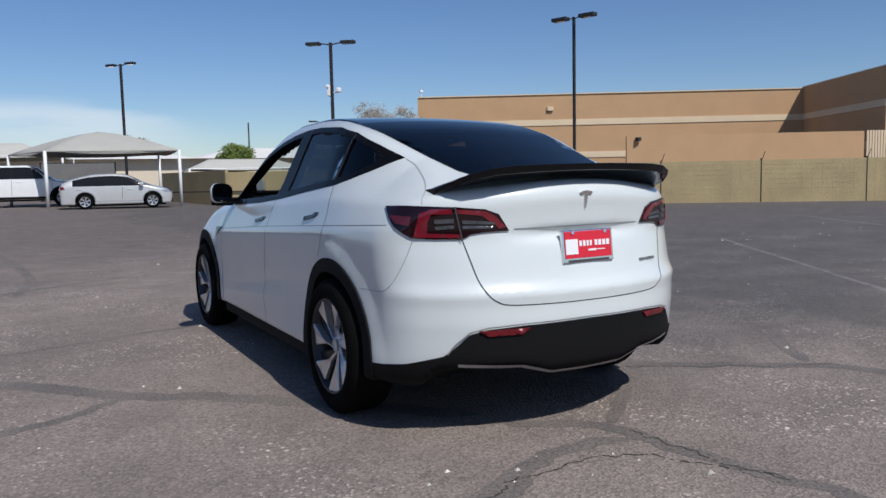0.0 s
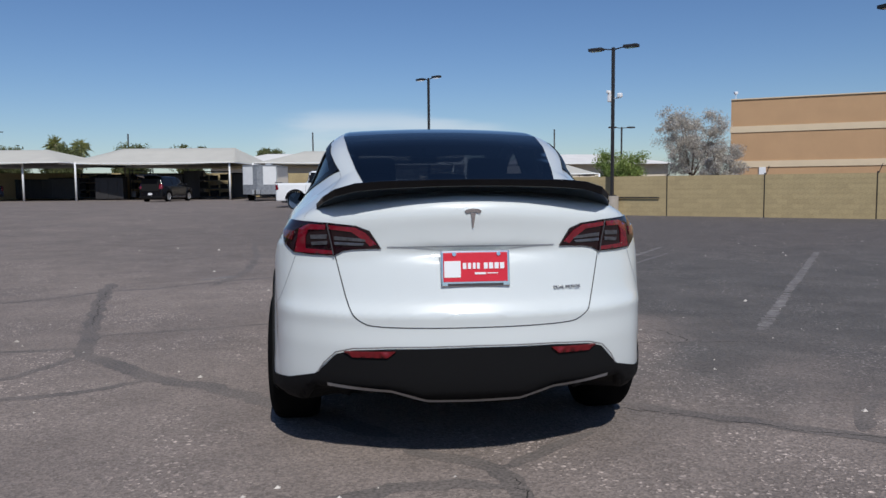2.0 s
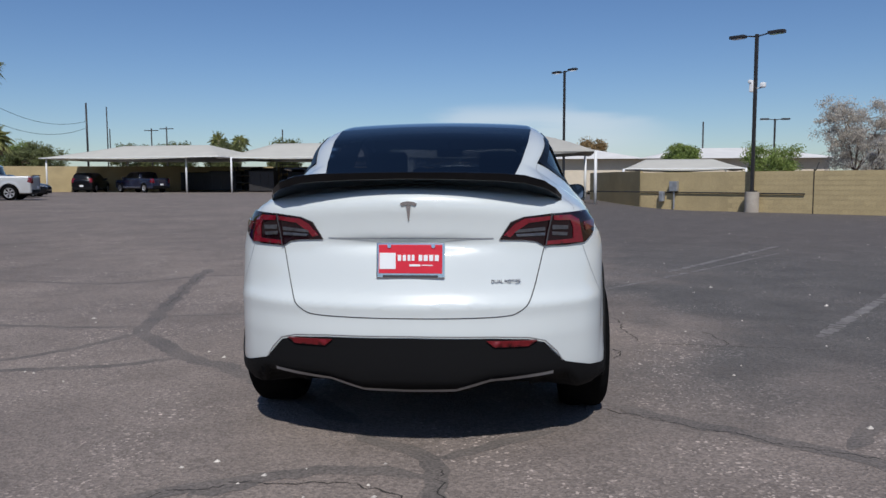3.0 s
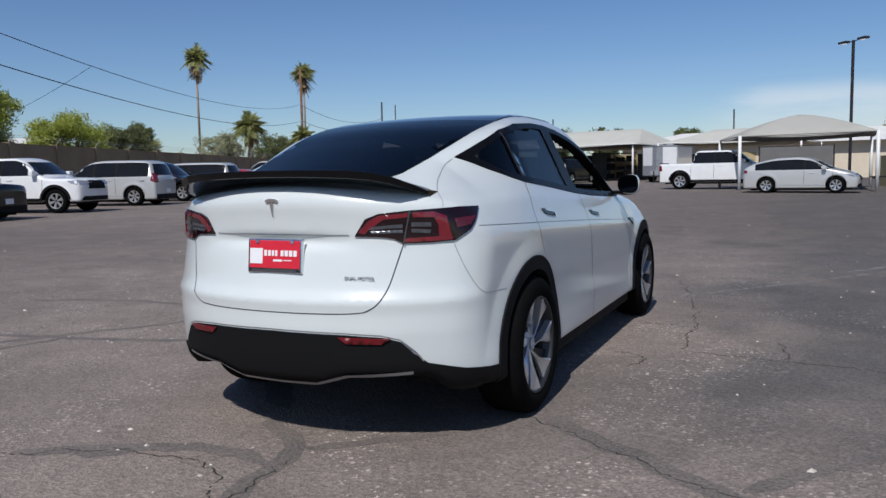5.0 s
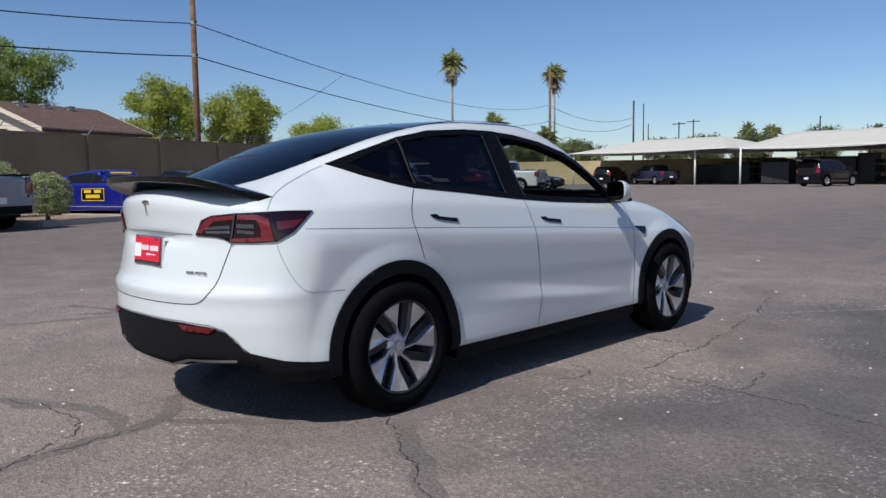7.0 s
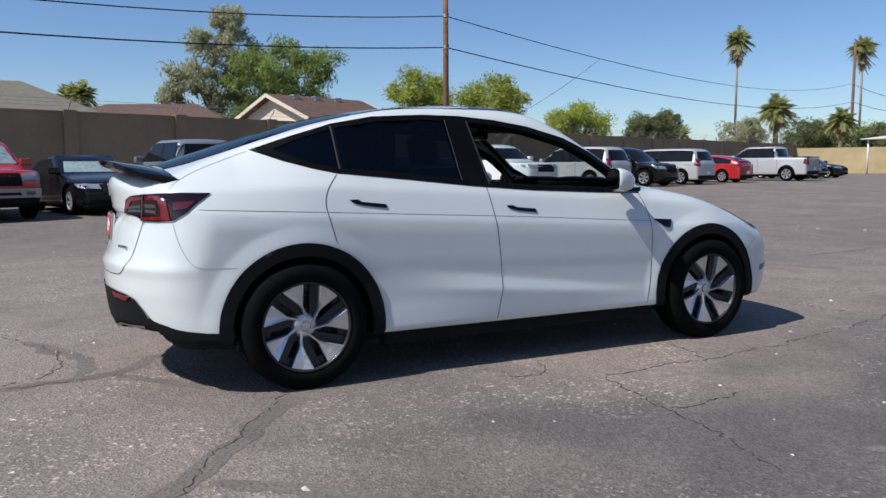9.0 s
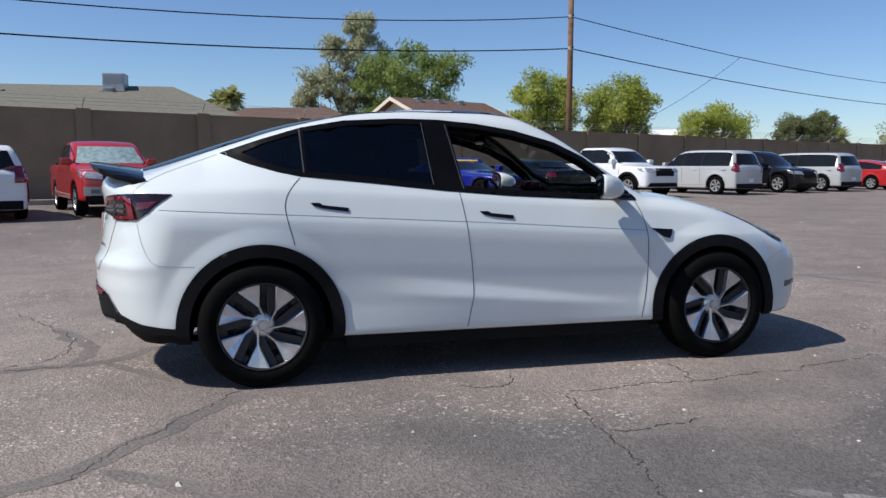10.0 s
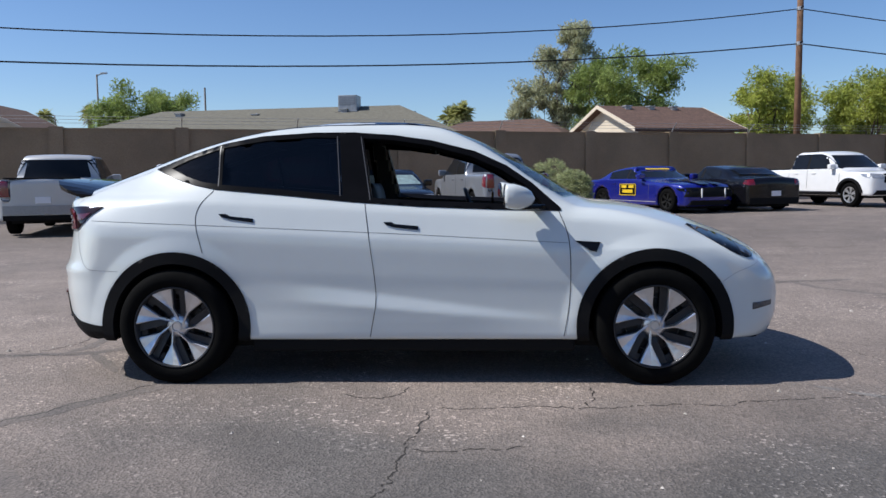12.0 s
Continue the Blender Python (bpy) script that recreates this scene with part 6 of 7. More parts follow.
    put("brake_disc", lathe([(0.08, 0.0), (0.165, 0.002), (0.165, -0.02), (0.08, -0.02)], 32), M_GREYTRIM, wheel)


make_hero()

# ---- parked vehicles round the lot ----
M_CARGLASS = mat("dark car glass", (0.010, 0.011, 0.013), 0.06, vary=0.2, scale=2, spec=0.3)
M_SHADE = mat("silvered sun shade", (0.42, 0.55, 0.52), 0.35, metal=0.3, vary=0.4, scale=9)
M_ALLOY = mat("alloy wheel", (0.66, 0.66, 0.67), 0.3, metal=0.7, vary=0.1, scale=20)


def vehicle(name, label, x, y, face, paint, L, W, top, belt, wheels, wr, glassy, roof, category="car", bed=None, grille=0, lamps=None,
            clad=0.0, cuts=(), shade=False, tumble=0.42, nose=0.16, tail=0.08, clear=0.24, rims=M_ALLOY, cell=0.047, plate=True, louvre=False, arch=0.075, bumper=None, bumper_m=None, lamp_m=None):
    """A vehicle from its side profile. Local +y is forward; top is the roofline as (y, z) pairs; belt the window sill's height;
    glassy the side windows' (y0, y1) spans; roof the (z, front y, back y) of the cabin's top."""
    z0 = gz(x, y)
    ob = thing(name, label, category, (x, y, z0), face - 90, "parked vehicles")
    T = pchip(top)
    hl, hw = L / 2, W / 2
    low = clear

    def outer(px, py, pz):
        ax = np.abs(px)
        plan = 1 - nose * np.clip((py - hl * 0.55) / (hl * 0.45), 0, 1) ** 2.2 - tail * np.clip((-py - hl * 0.6) / (hl * 0.4), 0, 1) ** 2.2
        mid = belt * 0.62
        w = hw * plan * np.where(pz < belt, 1 - 0.10 * ((pz - mid) / belt) ** 2, 1 - 0.10 * 0.1444 - tumble * (pz - belt) * 0.9 / hw * (1 + 0.25 * (pz - belt)))
        for a in wheels:
            w = w + 0.02 * np.exp(-((np.hypot(py - a, pz - wr) - wr - arch) / 0.1) ** 2)
        side = ax - w
        up = (pz - T(py + 0.16 * ax * ax * np.sign(py)) + 0.05 * ax * ax) * 0.8
        ends = np.maximum(py - (hl - 0.12 * ax * ax - 0.10 * ax ** 4 - 0.10 * np.clip(0.5 - pz, 0, 1)), -hl + 0.07 * ax * ax + 0.05 * ax ** 4 - py)
        v = smax(side, up, 0.075)
        v = smax(v, ends, 0.10)
        return smax(v, low - pz, 0.05)

    def body(px, py, pz):
        v = outer(px, py, pz)
        for a in wheels:
            v = np.maximum(v, -np.maximum(np.hypot(py - a, pz - wr) - wr - arch, hw * 0.5 - np.abs(px)))
        if bed:
            v = np.maximum(v, -np.maximum(np.maximum(np.abs(px) - hw + 0.14, bed[2] - pz), np.maximum(py - bed[1], bed[0] - py)))
        return v
    top_z = max(p[1] for p in top)
    P, Q = skin(body, (-hw - 0.1, -hl - 0.1, low - 0.1), (hw + 0.1, hl + 0.1, top_z + 0.12), cell)
    cen = P[Q].mean(1)
    back = (np.cross(P[Q[:, 1]] - P[Q[:, 0]], P[Q[:, 2]] - P[Q[:, 0]]) * normals_of(body, cen)).sum(1) < 0
    Q[back] = Q[back][:, ::-1]
    well = (outer(cen[:, 0], cen[:, 1], cen[:, 2]) < -0.05)
    groups = [("body", ~well, paint)]
    if bed:
        tub = well & (cen[:, 2] > bed[2] - 0.05) & (np.abs(cen[:, 0]) < hw - 0.05) & (cen[:, 1] < bed[1] + 0.1)
        groups.append(("bed_liner", tub, M_TRIM))
        well = well & ~tub
    near = np.abs(cen[:, 1] - max(wheels)) < np.abs(cen[:, 1] - min(wheels))
    groups += [("wheel_well", well & ((cen[:, 0] > 0) == a) & (near == b), M_DARK) for a in (True, False) for b in (True, False)]
    for nm, sel, m in groups:
        q = Q[sel]
        used = np.unique(q)
        if not len(used):
            continue
        rm = -np.ones(len(P), int)
        rm[used] = np.arange(len(used))
        link_mesh(nm, P[used], rm[q], m, ob)

    def put(nm, data, m, lab=""):
        return link_mesh(nm, data[0], data[1], m, ob, lab)

    zr, yf, yb = roof
    for s in (1, -1):
        ray = lambda uv, s=s: (np.stack([np.full(len(uv), s * 1.4), uv[:, 0], uv[:, 1]], 1), np.tile([-s, 0.0, 0.0], (len(uv), 1)))
        for a, b in glassy:
            ysn = np.linspace(a, b, 12)
            ups = [min(float(T(t)) - 0.10, zr - 0.075) for t in ysn]
            poly = [(a, belt + 0.02), (b, belt + 0.02)] + [(t, max(u, belt + 0.03)) for t, u in list(zip(ysn, ups))[::-1]]
            put("side_window", patch(outer, poly, ray, 0.006, 0.09, skirt=0.01), M_CARGLASS, "dark side window")
        for (_, b), (a, _) in zip(glassy[:-1], glassy[1:]):
            m = (a + b) / 2
            up = min(float(T(m)) - 0.105, zr - 0.08)
            put("window_pillar", patch(outer, [(b - 0.01, belt + 0.025), (a + 0.01, belt + 0.025), (a + 0.01, up), (b - 0.01, up)], ray, 0.004, 0.06, skirt=0.01), M_TRIM, "black window pillar")
        # grey strip painted as a crease's shade; the body is smooth here
        put("sill_shadow_line", strip(outer, [(min(wheels) + wr + arch + 0.03, low + 0.14), (max(wheels) - wr - arch - 0.03, low + 0.12)], ray, 0.02, 0.003, 0.1), M_GAPSHADE, "painted shade line above the sill")
        hz_, hh_ = (lamps or (belt * 0.72, 0.16))[:2]
        put("headlight_side", patch(outer, [(hl - 0.52, hz_ + hh_ * 0.45), (hl - 0.16, hz_ + hh_ * 0.40), (hl - 0.20, hz_ - hh_ * 0.35), (hl - 0.40, hz_ - hh_ * 0.05)], ray, 0.008, 0.08, skirt=0.015), lamp_m or M_HEADLAMP, "headlight round the corner")
        tz_ = lamps[2:] if lamps else (belt * 0.85, 0.3)
        put("tail_lamp_side", patch(outer, [(-hl + 0.10, tz_[0] - tz_[1] / 2), (-hl + 0.10, tz_[0] + tz_[1] / 2), (-hl + 0.20, tz_[0] + tz_[1] * 0.45), (-hl + 0.26, tz_[0] - tz_[1] * 0.3)], ray, 0.008, 0.08, skirt=0.015), M_RED, "tail lamp round the corner")
        for c in cuts:
            put("panel_gap", strip(outer, [(c, belt - 0.02), (c - 0.02, low + 0.22)], ray, 0.014, 0.003, 0.1), M_SEAM)
        if clad:
            lo = low + 0.02
            a, b = min(wheels) + wr + arch, max(wheels) - wr - arch
            put("sill_cladding", patch(outer, [(a, lo), (b, lo), (b, lo + clad), (a, lo + clad)], ray, 0.012, 0.12, skirt=0.02), M_TRIM)
            for w in wheels:
                o = [(w + (wr + arch + 0.07) * math.cos(t), wr + (wr + arch + 0.07) * math.sin(t)) for t in np.linspace(0.1, math.pi - 0.1, 18)]
                i = [(w + (wr + arch - 0.01) * math.cos(t), wr + (wr + arch - 0.01) * math.sin(t)) for t in np.linspace(math.pi - 0.1, 0.1, 18)]
                put("arch_trim", patch(outer, o + i, ray, 0.02, 0.08, skirt=0.04), M_TRIM, "black wheel arch trim")
        part("door_mirror", box((s * hw * 0.93 - (0.0 if s > 0 else 0.24), max(c[1] for c in glassy) - 0.28, belt + 0.0), (s * hw * 0.93 + (0.24 if s > 0 else 0.0), max(c[1] for c in glassy) - 0.12, belt + 0.17), 0.04), paint, ob)
        for a, b in glassy[:2]:
            xh = float(hw * 0.985)
            yy = a + 0.14
            part("door_handle", box((s * xh - 0.03, yy, belt - 0.14), (s * xh + 0.03, yy + 0.2, belt - 0.10), 0.01), paint, ob)
    fr = lambda uv: (np.stack([uv[:, 0], np.full(len(uv), 3.6), uv[:, 1]], 1), np.tile([0.0, -1.0, 0.0], (len(uv), 1)))
    rr = lambda uv: (np.stack([uv[:, 0], np.full(len(uv), -3.6), uv[:, 1]], 1), np.tile([0.0, 1.0, 0.0], (len(uv), 1)))
    wb, wt = hw * 0.83, hw * 0.90 - tumble * (zr - belt) * 0.9
    cowl = belt + 0.05
    put("windscreen", patch(outer, [(-wb, cowl), (wb, cowl), (wt - 0.03, zr - 0.15), (-wt + 0.03, zr - 0.15)], fr, 0.006, 0.12, skirt=0.01, reach=6.5), M_SHADE if shade else M_CARGLASS, "silvered shade behind the windscreen" if shade else "dark windscreen")
    put("rear_window", patch(outer, [(-wb + 0.06, belt + 0.07), (wb - 0.06, belt + 0.07), (wt - 0.05, zr - 0.14), (-wt + 0.05, zr - 0.14)], rr, 0.006, 0.12, skirt=0.01, reach=6.5), M_CARGLASS, "dark rear window")
    if louvre:
        for k in range(6):
            zz = belt + 0.10 + k * (zr - belt - 0.22) / 5
            put("louvre", strip(outer, [(-wb + 0.2, zz), (wb - 0.2, zz)], rr, 0.03, 0.04, 0.2, 6.5), M_BLACKPAINT)
    hz, hh = (lamps or (belt * 0.72, 0.16))[:2]
    for s in (1, -1):
        put("headlight", patch(outer, [(s * hw * 0.48, hz - hh / 2), (s * hw * 0.86, hz - hh / 3), (s * hw * 0.84, hz + hh / 2), (s * hw * 0.5, hz + hh / 3)], fr, 0.01, 0.08, skirt=0.02, reach=3.5), lamp_m or M_HEADLAMP, "headlight")
        tz = (lamps or (0, 0, belt * 0.85, 0.3))[2:]
        if tz:
            put("tail_lamp", patch(outer, [(s * hw * 0.70, tz[0] - tz[1] / 2), (s * hw * 0.90, tz[0] - tz[1] / 2), (s * hw * 0.88, tz[0] + tz[1] / 2), (s * hw * 0.72, tz[0] + tz[1] / 2)], rr, 0.012, 0.08, skirt=0.02, reach=3.5), M_RED, "red tail lamp")
    gw = hw * (0.46 if not grille else grille)
    put("grille", patch(outer, [(-gw, hz - 0.20), (gw, hz - 0.20), (gw * 0.92, hz + 0.07), (-gw * 0.92, hz + 0.07)], fr, 0.012, 0.1, skirt=0.02, reach=3.5), M_TRIM, "black grille")
    put("lower_grille", patch(outer, [(-hw * 0.84, low + 0.03), (hw * 0.84, low + 0.03), (hw * 0.72, low + 0.17), (-hw * 0.72, low + 0.17)], fr, 0.014, 0.1, skirt=0.02, reach=3.5), M_TRIM)
    bz = bumper or (low + 0.02, low + 0.2)
    put("rear_bumper", patch(outer, [(-hw * 0.85, bz[0]), (hw * 0.85, bz[0]), (hw * 0.85, bz[1]), (-hw * 0.85, bz[1])], rr, 0.03 if bumper else 0.012, 0.1, skirt=0.03, reach=3.5), bumper_m or M_TRIM, "rear bumper")
    if bumper:
        put("front_bumper", patch(outer, [(-hw * 0.88, bz[0]), (hw * 0.88, bz[0]), (hw * 0.88, bz[1]), (-hw * 0.88, bz[1])], fr, 0.05, 0.1, skirt=0.05, reach=3.5), bumper_m or M_TRIM, "front bumper")
        put("bumper_slot", patch(outer, [(-hw * 0.45, bz[0] + 0.05), (hw * 0.45, bz[0] + 0.05), (hw * 0.42, bz[0] + 0.11), (-hw * 0.42, bz[0] + 0.11)], fr, 0.062, 0.1, skirt=0.01, reach=3.5), M_DARK, "dark bumper slot")
        for s in (1, -1):
            put("fog_lamp", patch(outer, [(s * hw * 0.55, bz[0] + 0.05), (s * hw * 0.74, bz[0] + 0.05), (s * hw * 0.74, bz[0] + 0.13), (s * hw * 0.55, bz[0] + 0.13)], fr, 0.062, 0.1, skirt=0.01, reach=3.5), M_LAMPGREY, "small fog lamp")
        for end, ry in ((1, fr), (-1, rr)):
            put("lower_valance", patch(outer, [(-hw * 0.86, low + 0.01), (hw * 0.86, low + 0.01), (hw * 0.86, bz[0] - 0.02), (-hw * 0.86, bz[0] - 0.02)], ry, 0.02, 0.1, skirt=0.03, reach=3.5), M_TRIM, "black lower valance")
    if plate:
        put("rear_plate", patch(outer, [(-0.16, bz[1] + 0.05), (0.16, bz[1] + 0.05), (0.16, bz[1] + 0.2), (-0.16, bz[1] + 0.2)], rr, 0.02, 0.1, skirt=0.02, reach=3.5), M_PLATEWHITE, "small rear plate")
    part("underbody", box((-hw * 0.75, -hl + 0.35, low - 0.08), (hw * 0.75, hl - 0.35, low + 0.05)), M_DARK, ob)
    for a in wheels:
        for s in (1, -1):
            cx = s * (hw - 0.13)
            vs, fs = lathe([(wr * 0.62, 0.105), (wr * 0.70, 0.125), (wr * 0.9, 0.125), (wr * 0.985, 0.10), (wr, 0.06), (wr, -0.08), (wr * 0.9, -0.12), (wr * 0.5, -0.12)], 32)
            wh = link_mesh("wheel", [(cx + s * v[0], a + v[1], wr + v[2]) for v in vs], fs, M_TYRE, ob, "black tyre with a light alloy rim")
            vs, fs = lathe([(0.0, 0.02), (wr * 0.3, 0.02), (wr * 0.6, 0.03), (wr * 0.62, 0.105)], 24)
            link_mesh("barrel", [(cx + s * v[0], a + v[1], wr + v[2]) for v in vs], fs, M_DARK, wh)
            bm = bmesh.new()
            for k in range(6):
                t = 2 * math.pi * k / 6 + 0.3
                vsn = []
                for r, q, h in ((wr * 0.10, 0.5, 0.085), (wr * 0.63, 0.21, 0.105)):
                    for e in (-q, q):
                        for d in (0, -0.03):
                            vsn.append(bm.verts.new((cx + s * (h + d), a + r * math.cos(t + e), wr + r * math.sin(t + e))))
                for q in ((0, 2, 6, 4), (1, 5, 7, 3), (0, 4, 5, 1), (2, 3, 7, 6), (0, 1, 3, 2), (4, 6, 7, 5)):
                    bm.faces.new([vsn[i] for i in q])
            part("spokes", bm, rims, wh, "six-spoke rim")
            vs, fs = lathe([(wr * 0.575, 0.095), (wr * 0.60, 0.112), (wr * 0.645, 0.116), (wr * 0.66, 0.105)], 28)
            link_mesh("rim_ring", [(cx + s * v[0], a + v[1], wr + v[2]) for v in vs], fs, rims, wh, "", False)
    if bed:
        part("tailgate_trim", box((-hw * 0.8, -hl + 0.03, bed[3] - 0.03), (hw * 0.8, -hl + 0.12, bed[3] + 0.01), 0.01), M_TRIM, ob)
    return ob


OUTD = math.degrees(math.atan2(0.32, 0.947))


def row(s, d):
    """A place along the line that the parked cars' near ends keep, and d metres out from it."""
    return -12.6 - 0.32 * s + 0.947 * d, -6.8 + 0.947 * s + 0.32 * d


def pickup(label, s, end, nose_out, paint, L=5.4, W=1.9, H=1.83, wr=0.38, at=None, face=None, bed_len=1.65, cab_two=True, **kw):
    """A pickup by the wall; its near end stands `end` metres out."""
    hl = L / 2
    if at is None:
        at = row(s, end - hl)
        face = OUTD if nose_out else OUTD + 180
    back = -hl + bed_len
    deck = H * 0.69
    cowl = hl - 1.25
    top = [(-hl - 0.2, deck), (back - 0.06, deck), (back + 0.02, deck + 0.1), (back + 0.12, H - 0.10), (back + 0.35, H), (cowl - 1.15, H), (cowl - 0.9, H - 0.05), (cowl - 0.1, H * 0.69), (cowl + 0.1, H * 0.645), (hl - 0.25, H * 0.615), (hl + 0.1, H * 0.50)]
    mid = (back + cowl - 0.6) / 2
    return vehicle("pickup_truck", label, at[0], at[1], face, paint, L, W, top, H * 0.66, (hl - 0.93, -hl + 1.15), wr,
                   [(back + 0.17, mid - 0.03), (mid + 0.05, cowl - 0.18)] if cab_two else [(mid - 0.2, cowl - 0.18)],
                   (H, cowl - 1.0, back), "pickup truck", bed=(-hl + 0.09, back - 0.08, H * 0.42, deck), cuts=(mid, back + 0.05, cowl - 0.1),
                   lamps=(H * 0.53, 0.17, H * 0.56, 0.36), clear=0.36, grille=0.5, nose=0.10, tail=0.03, tumble=0.30, **kw)


def wagon(label, s, end, nose_out, paint, L=4.75, W=1.9, H=1.75, wr=0.36, at=None, face=None, name="sport_utility", category="car", hood=1.15, bd=0.62, **kw):
    hl = L / 2
    if at is None:
        at = row(s, end - hl)
        face = OUTD if nose_out else OUTD + 180
    cowl = hl - hood
    top = [(-hl - 0.05, H * 0.62), (-hl + 0.05, H * 0.66), (-hl + 0.30, H * 0.93), (-hl + 0.55, H * 0.985), (-0.4, H), (cowl - 1.1, H * 0.985), (cowl - 0.85, H * 0.95), (cowl - 0.05, H * 0.66), (cowl + 0.12, H * 0.625), (hl - 0.25, H * 0.565), (hl + 0.1, H * 0.42)]
    m1, m2 = cowl - 1.15, cowl - 2.05
    return vehicle(name, label, at[0], at[1], face, paint, L, W, top, H * bd, (hl - 0.9, -hl + 0.95), wr,
                   [(-hl + 0.36, m2 - 0.06), (m2 + 0.02, m1 - 0.04), (m1 + 0.04, cowl - 0.14)], (H * 0.985, cowl - 1.0, -hl + 0.45), category,
                   cuts=(m2, m1, cowl - 0.06), lamps=(H * 0.47, 0.16, H * 0.60, 0.36), **kw)


def saloon(label, s, end, nose_out, paint, L=4.6, W=1.82, H=1.43, wr=0.33, at=None, face=None, name="sedan", hood=1.25, deck=0.5, hatch=False, bd=0.665, **kw):
    hl = L / 2
    if at is None:
        at = row(s, end - hl)
        face = OUTD if nose_out else OUTD + 180
    cowl = hl - hood
    rear = [(-hl - 0.1, H * 0.62), (-hl + 0.1, H * 0.715), (-hl + deck, H * 0.74), (-hl + deck + 0.75, H * (0.965 if bd < 0.7 else 0.93))] if not hatch else [(-hl - 0.05, H * 0.62), (-hl + 0.08, H * 0.74), (-hl + 0.9, H * 0.93), (-hl + 1.4, H * 0.985)]
    top = rear + [(-0.15, H), (cowl - 1.0, H * 0.975), (cowl - 0.02, H * max(0.68, bd)), (cowl + 0.15, H * max(0.655, bd - 0.015)), (hl - 0.3, H * (0.56 if bd < 0.7 else 0.61)), (hl + 0.1, H * 0.40)]
    m1 = cowl - 1.12
    back = -hl + (0.55 if hatch else deck + (0.25 if bd < 0.7 else 0.80))
    return vehicle(name, label, at[0], at[1], face, paint, L, W, top, H * bd, (hl - 0.88, -hl + 1.0), wr,
                   [(back, m1 - 0.04), (m1 + 0.04, cowl - 0.16)], (H * 0.985, cowl - 0.9, back + 0.5), "car", cuts=(m1, cowl - 0.05),
                   lamps=(H * 0.47, 0.13, H * 0.61, 0.16), clear=0.2, arch=0.055, **kw)


# along the west wall, south to north
pickup("silver pickup with its tailgate to the lot", -3.0, 0, False, M_SILVER, L=5.8, W=2.0, H=1.93, bumper=(0.50, 0.70), bumper_m=M_GREYTRIM)
wagon("white crossover parked nose to the wall", 0.1, 0, False, M_WHITEPAINT, L=4.7, H=1.66, clad=0.12)
pickup("bright red older pickup facing the lot", 2.95, 0, True, M_REDPAINT, L=5.2, W=1.85, H=1.78, shade=True, bumper=(0.50, 0.69), bumper_m=M_GREYTRIM, cab_two=True)
saloon("black sedan with a sun shade, facing the lot", 5.6, -0.3, True, M_BLACKPAINT, shade=True)
pickup("silver pickup parked beside the planter island", 8.6, 0, False, M_SILVERSHADED, L=5.6, W=1.95, H=1.85)
muscle = saloon("blue muscle coupe with black stripes, facing the lot", 14.1, 0, True, M_BLUEPAINT, at=row(14.3, -2.6), face=OUTD + 9, L=5.05, W=2.0, H=1.42, wr=0.36, hood=1.62, deck=0.6, bd=0.70, tumble=0.55, name="coupe", rims=M_DARK, lamp_m=M_BLACKGLOSS, grille=0.9)
saloon("black muscle coupe with a louvred rear window", 16.75, 0, False, M_BLACKPAINT, L=5.05, W=2.0, H=1.40, wr=0.36, hood=1.62, deck=0.6, bd=0.70, tumble=0.55, name="coupe", louvre=True)
pickup("white crew-cab pickup with black trim, facing the lot", 21.2, 0, True, M_WHITEPAINT, clad=0.1, W=1.92, wr=0.39)
wagon("silver sport utility parked nose in", 26.2, 0, False, M_SILVER, L=4.9, W=1.92, H=1.78)
wagon("black sport utility facing the lot", 30.3, 0, True, M_BLACKPAINT, L=4.8, W=1.92, H=1.8, wr=0.39)
wagon("silver minivan parked nose in", 33.7, 0, False, M_SILVER, L=5.1, W=2.0, H=1.75, name="minivan", hood=0.85)
saloon("red hatchback parked nose in", 38.0, 0, False, M_REDPAINT, L=4.3, W=1.78, H=1.45, hatch=True, name="hatchback")
pickup("silver crew-cab pickup parked nose in", 43.0, 1.5, False, M_SILVER, L=5.8, W=2.03, H=1.93, wr=0.4)
saloon("grey sedan facing the lot", 48.7, 0, True, M_GREYPAINT)
saloon("dark sedan at the end of the row", 52.3, 0, True, M_BLACKPAINT)
# north side
saloon("silver hybrid hatchback beside the canopy", 0, 0, True, M_SILVER, L=4.55, W=1.75, H=1.5, bd=0.635, at=(1.85, 31.2), face=-7, hatch=True, name="hatchback", hood=0.95)
pickup("white pickup behind the grey canopy", 0, 0, True, M_WHITEPAINT, at=(-1.95, 36.4), face=-6, L=5.85, W=2.0, H=1.95, wr=0.42, clad=0.10)
open_suv = wagon("black sport utility with its tailgate raised", 0, 0, True, M_BLACKPAINT, at=(-14.9, 54.6), face=74, L=4.8, W=1.92, H=1.85, wr=0.39)
pickup("dark blue pickup under the far canopy", 0, 0, True, M_NAVY, at=(-31.5, 60.0), face=150, L=5.6, W=1.95, H=1.8)
wagon("black sport utility under the far canopy", 0, 0, True, M_BLACKPAINT, at=(-37.0, 61.5), face=100, L=4.8, H=1.75)


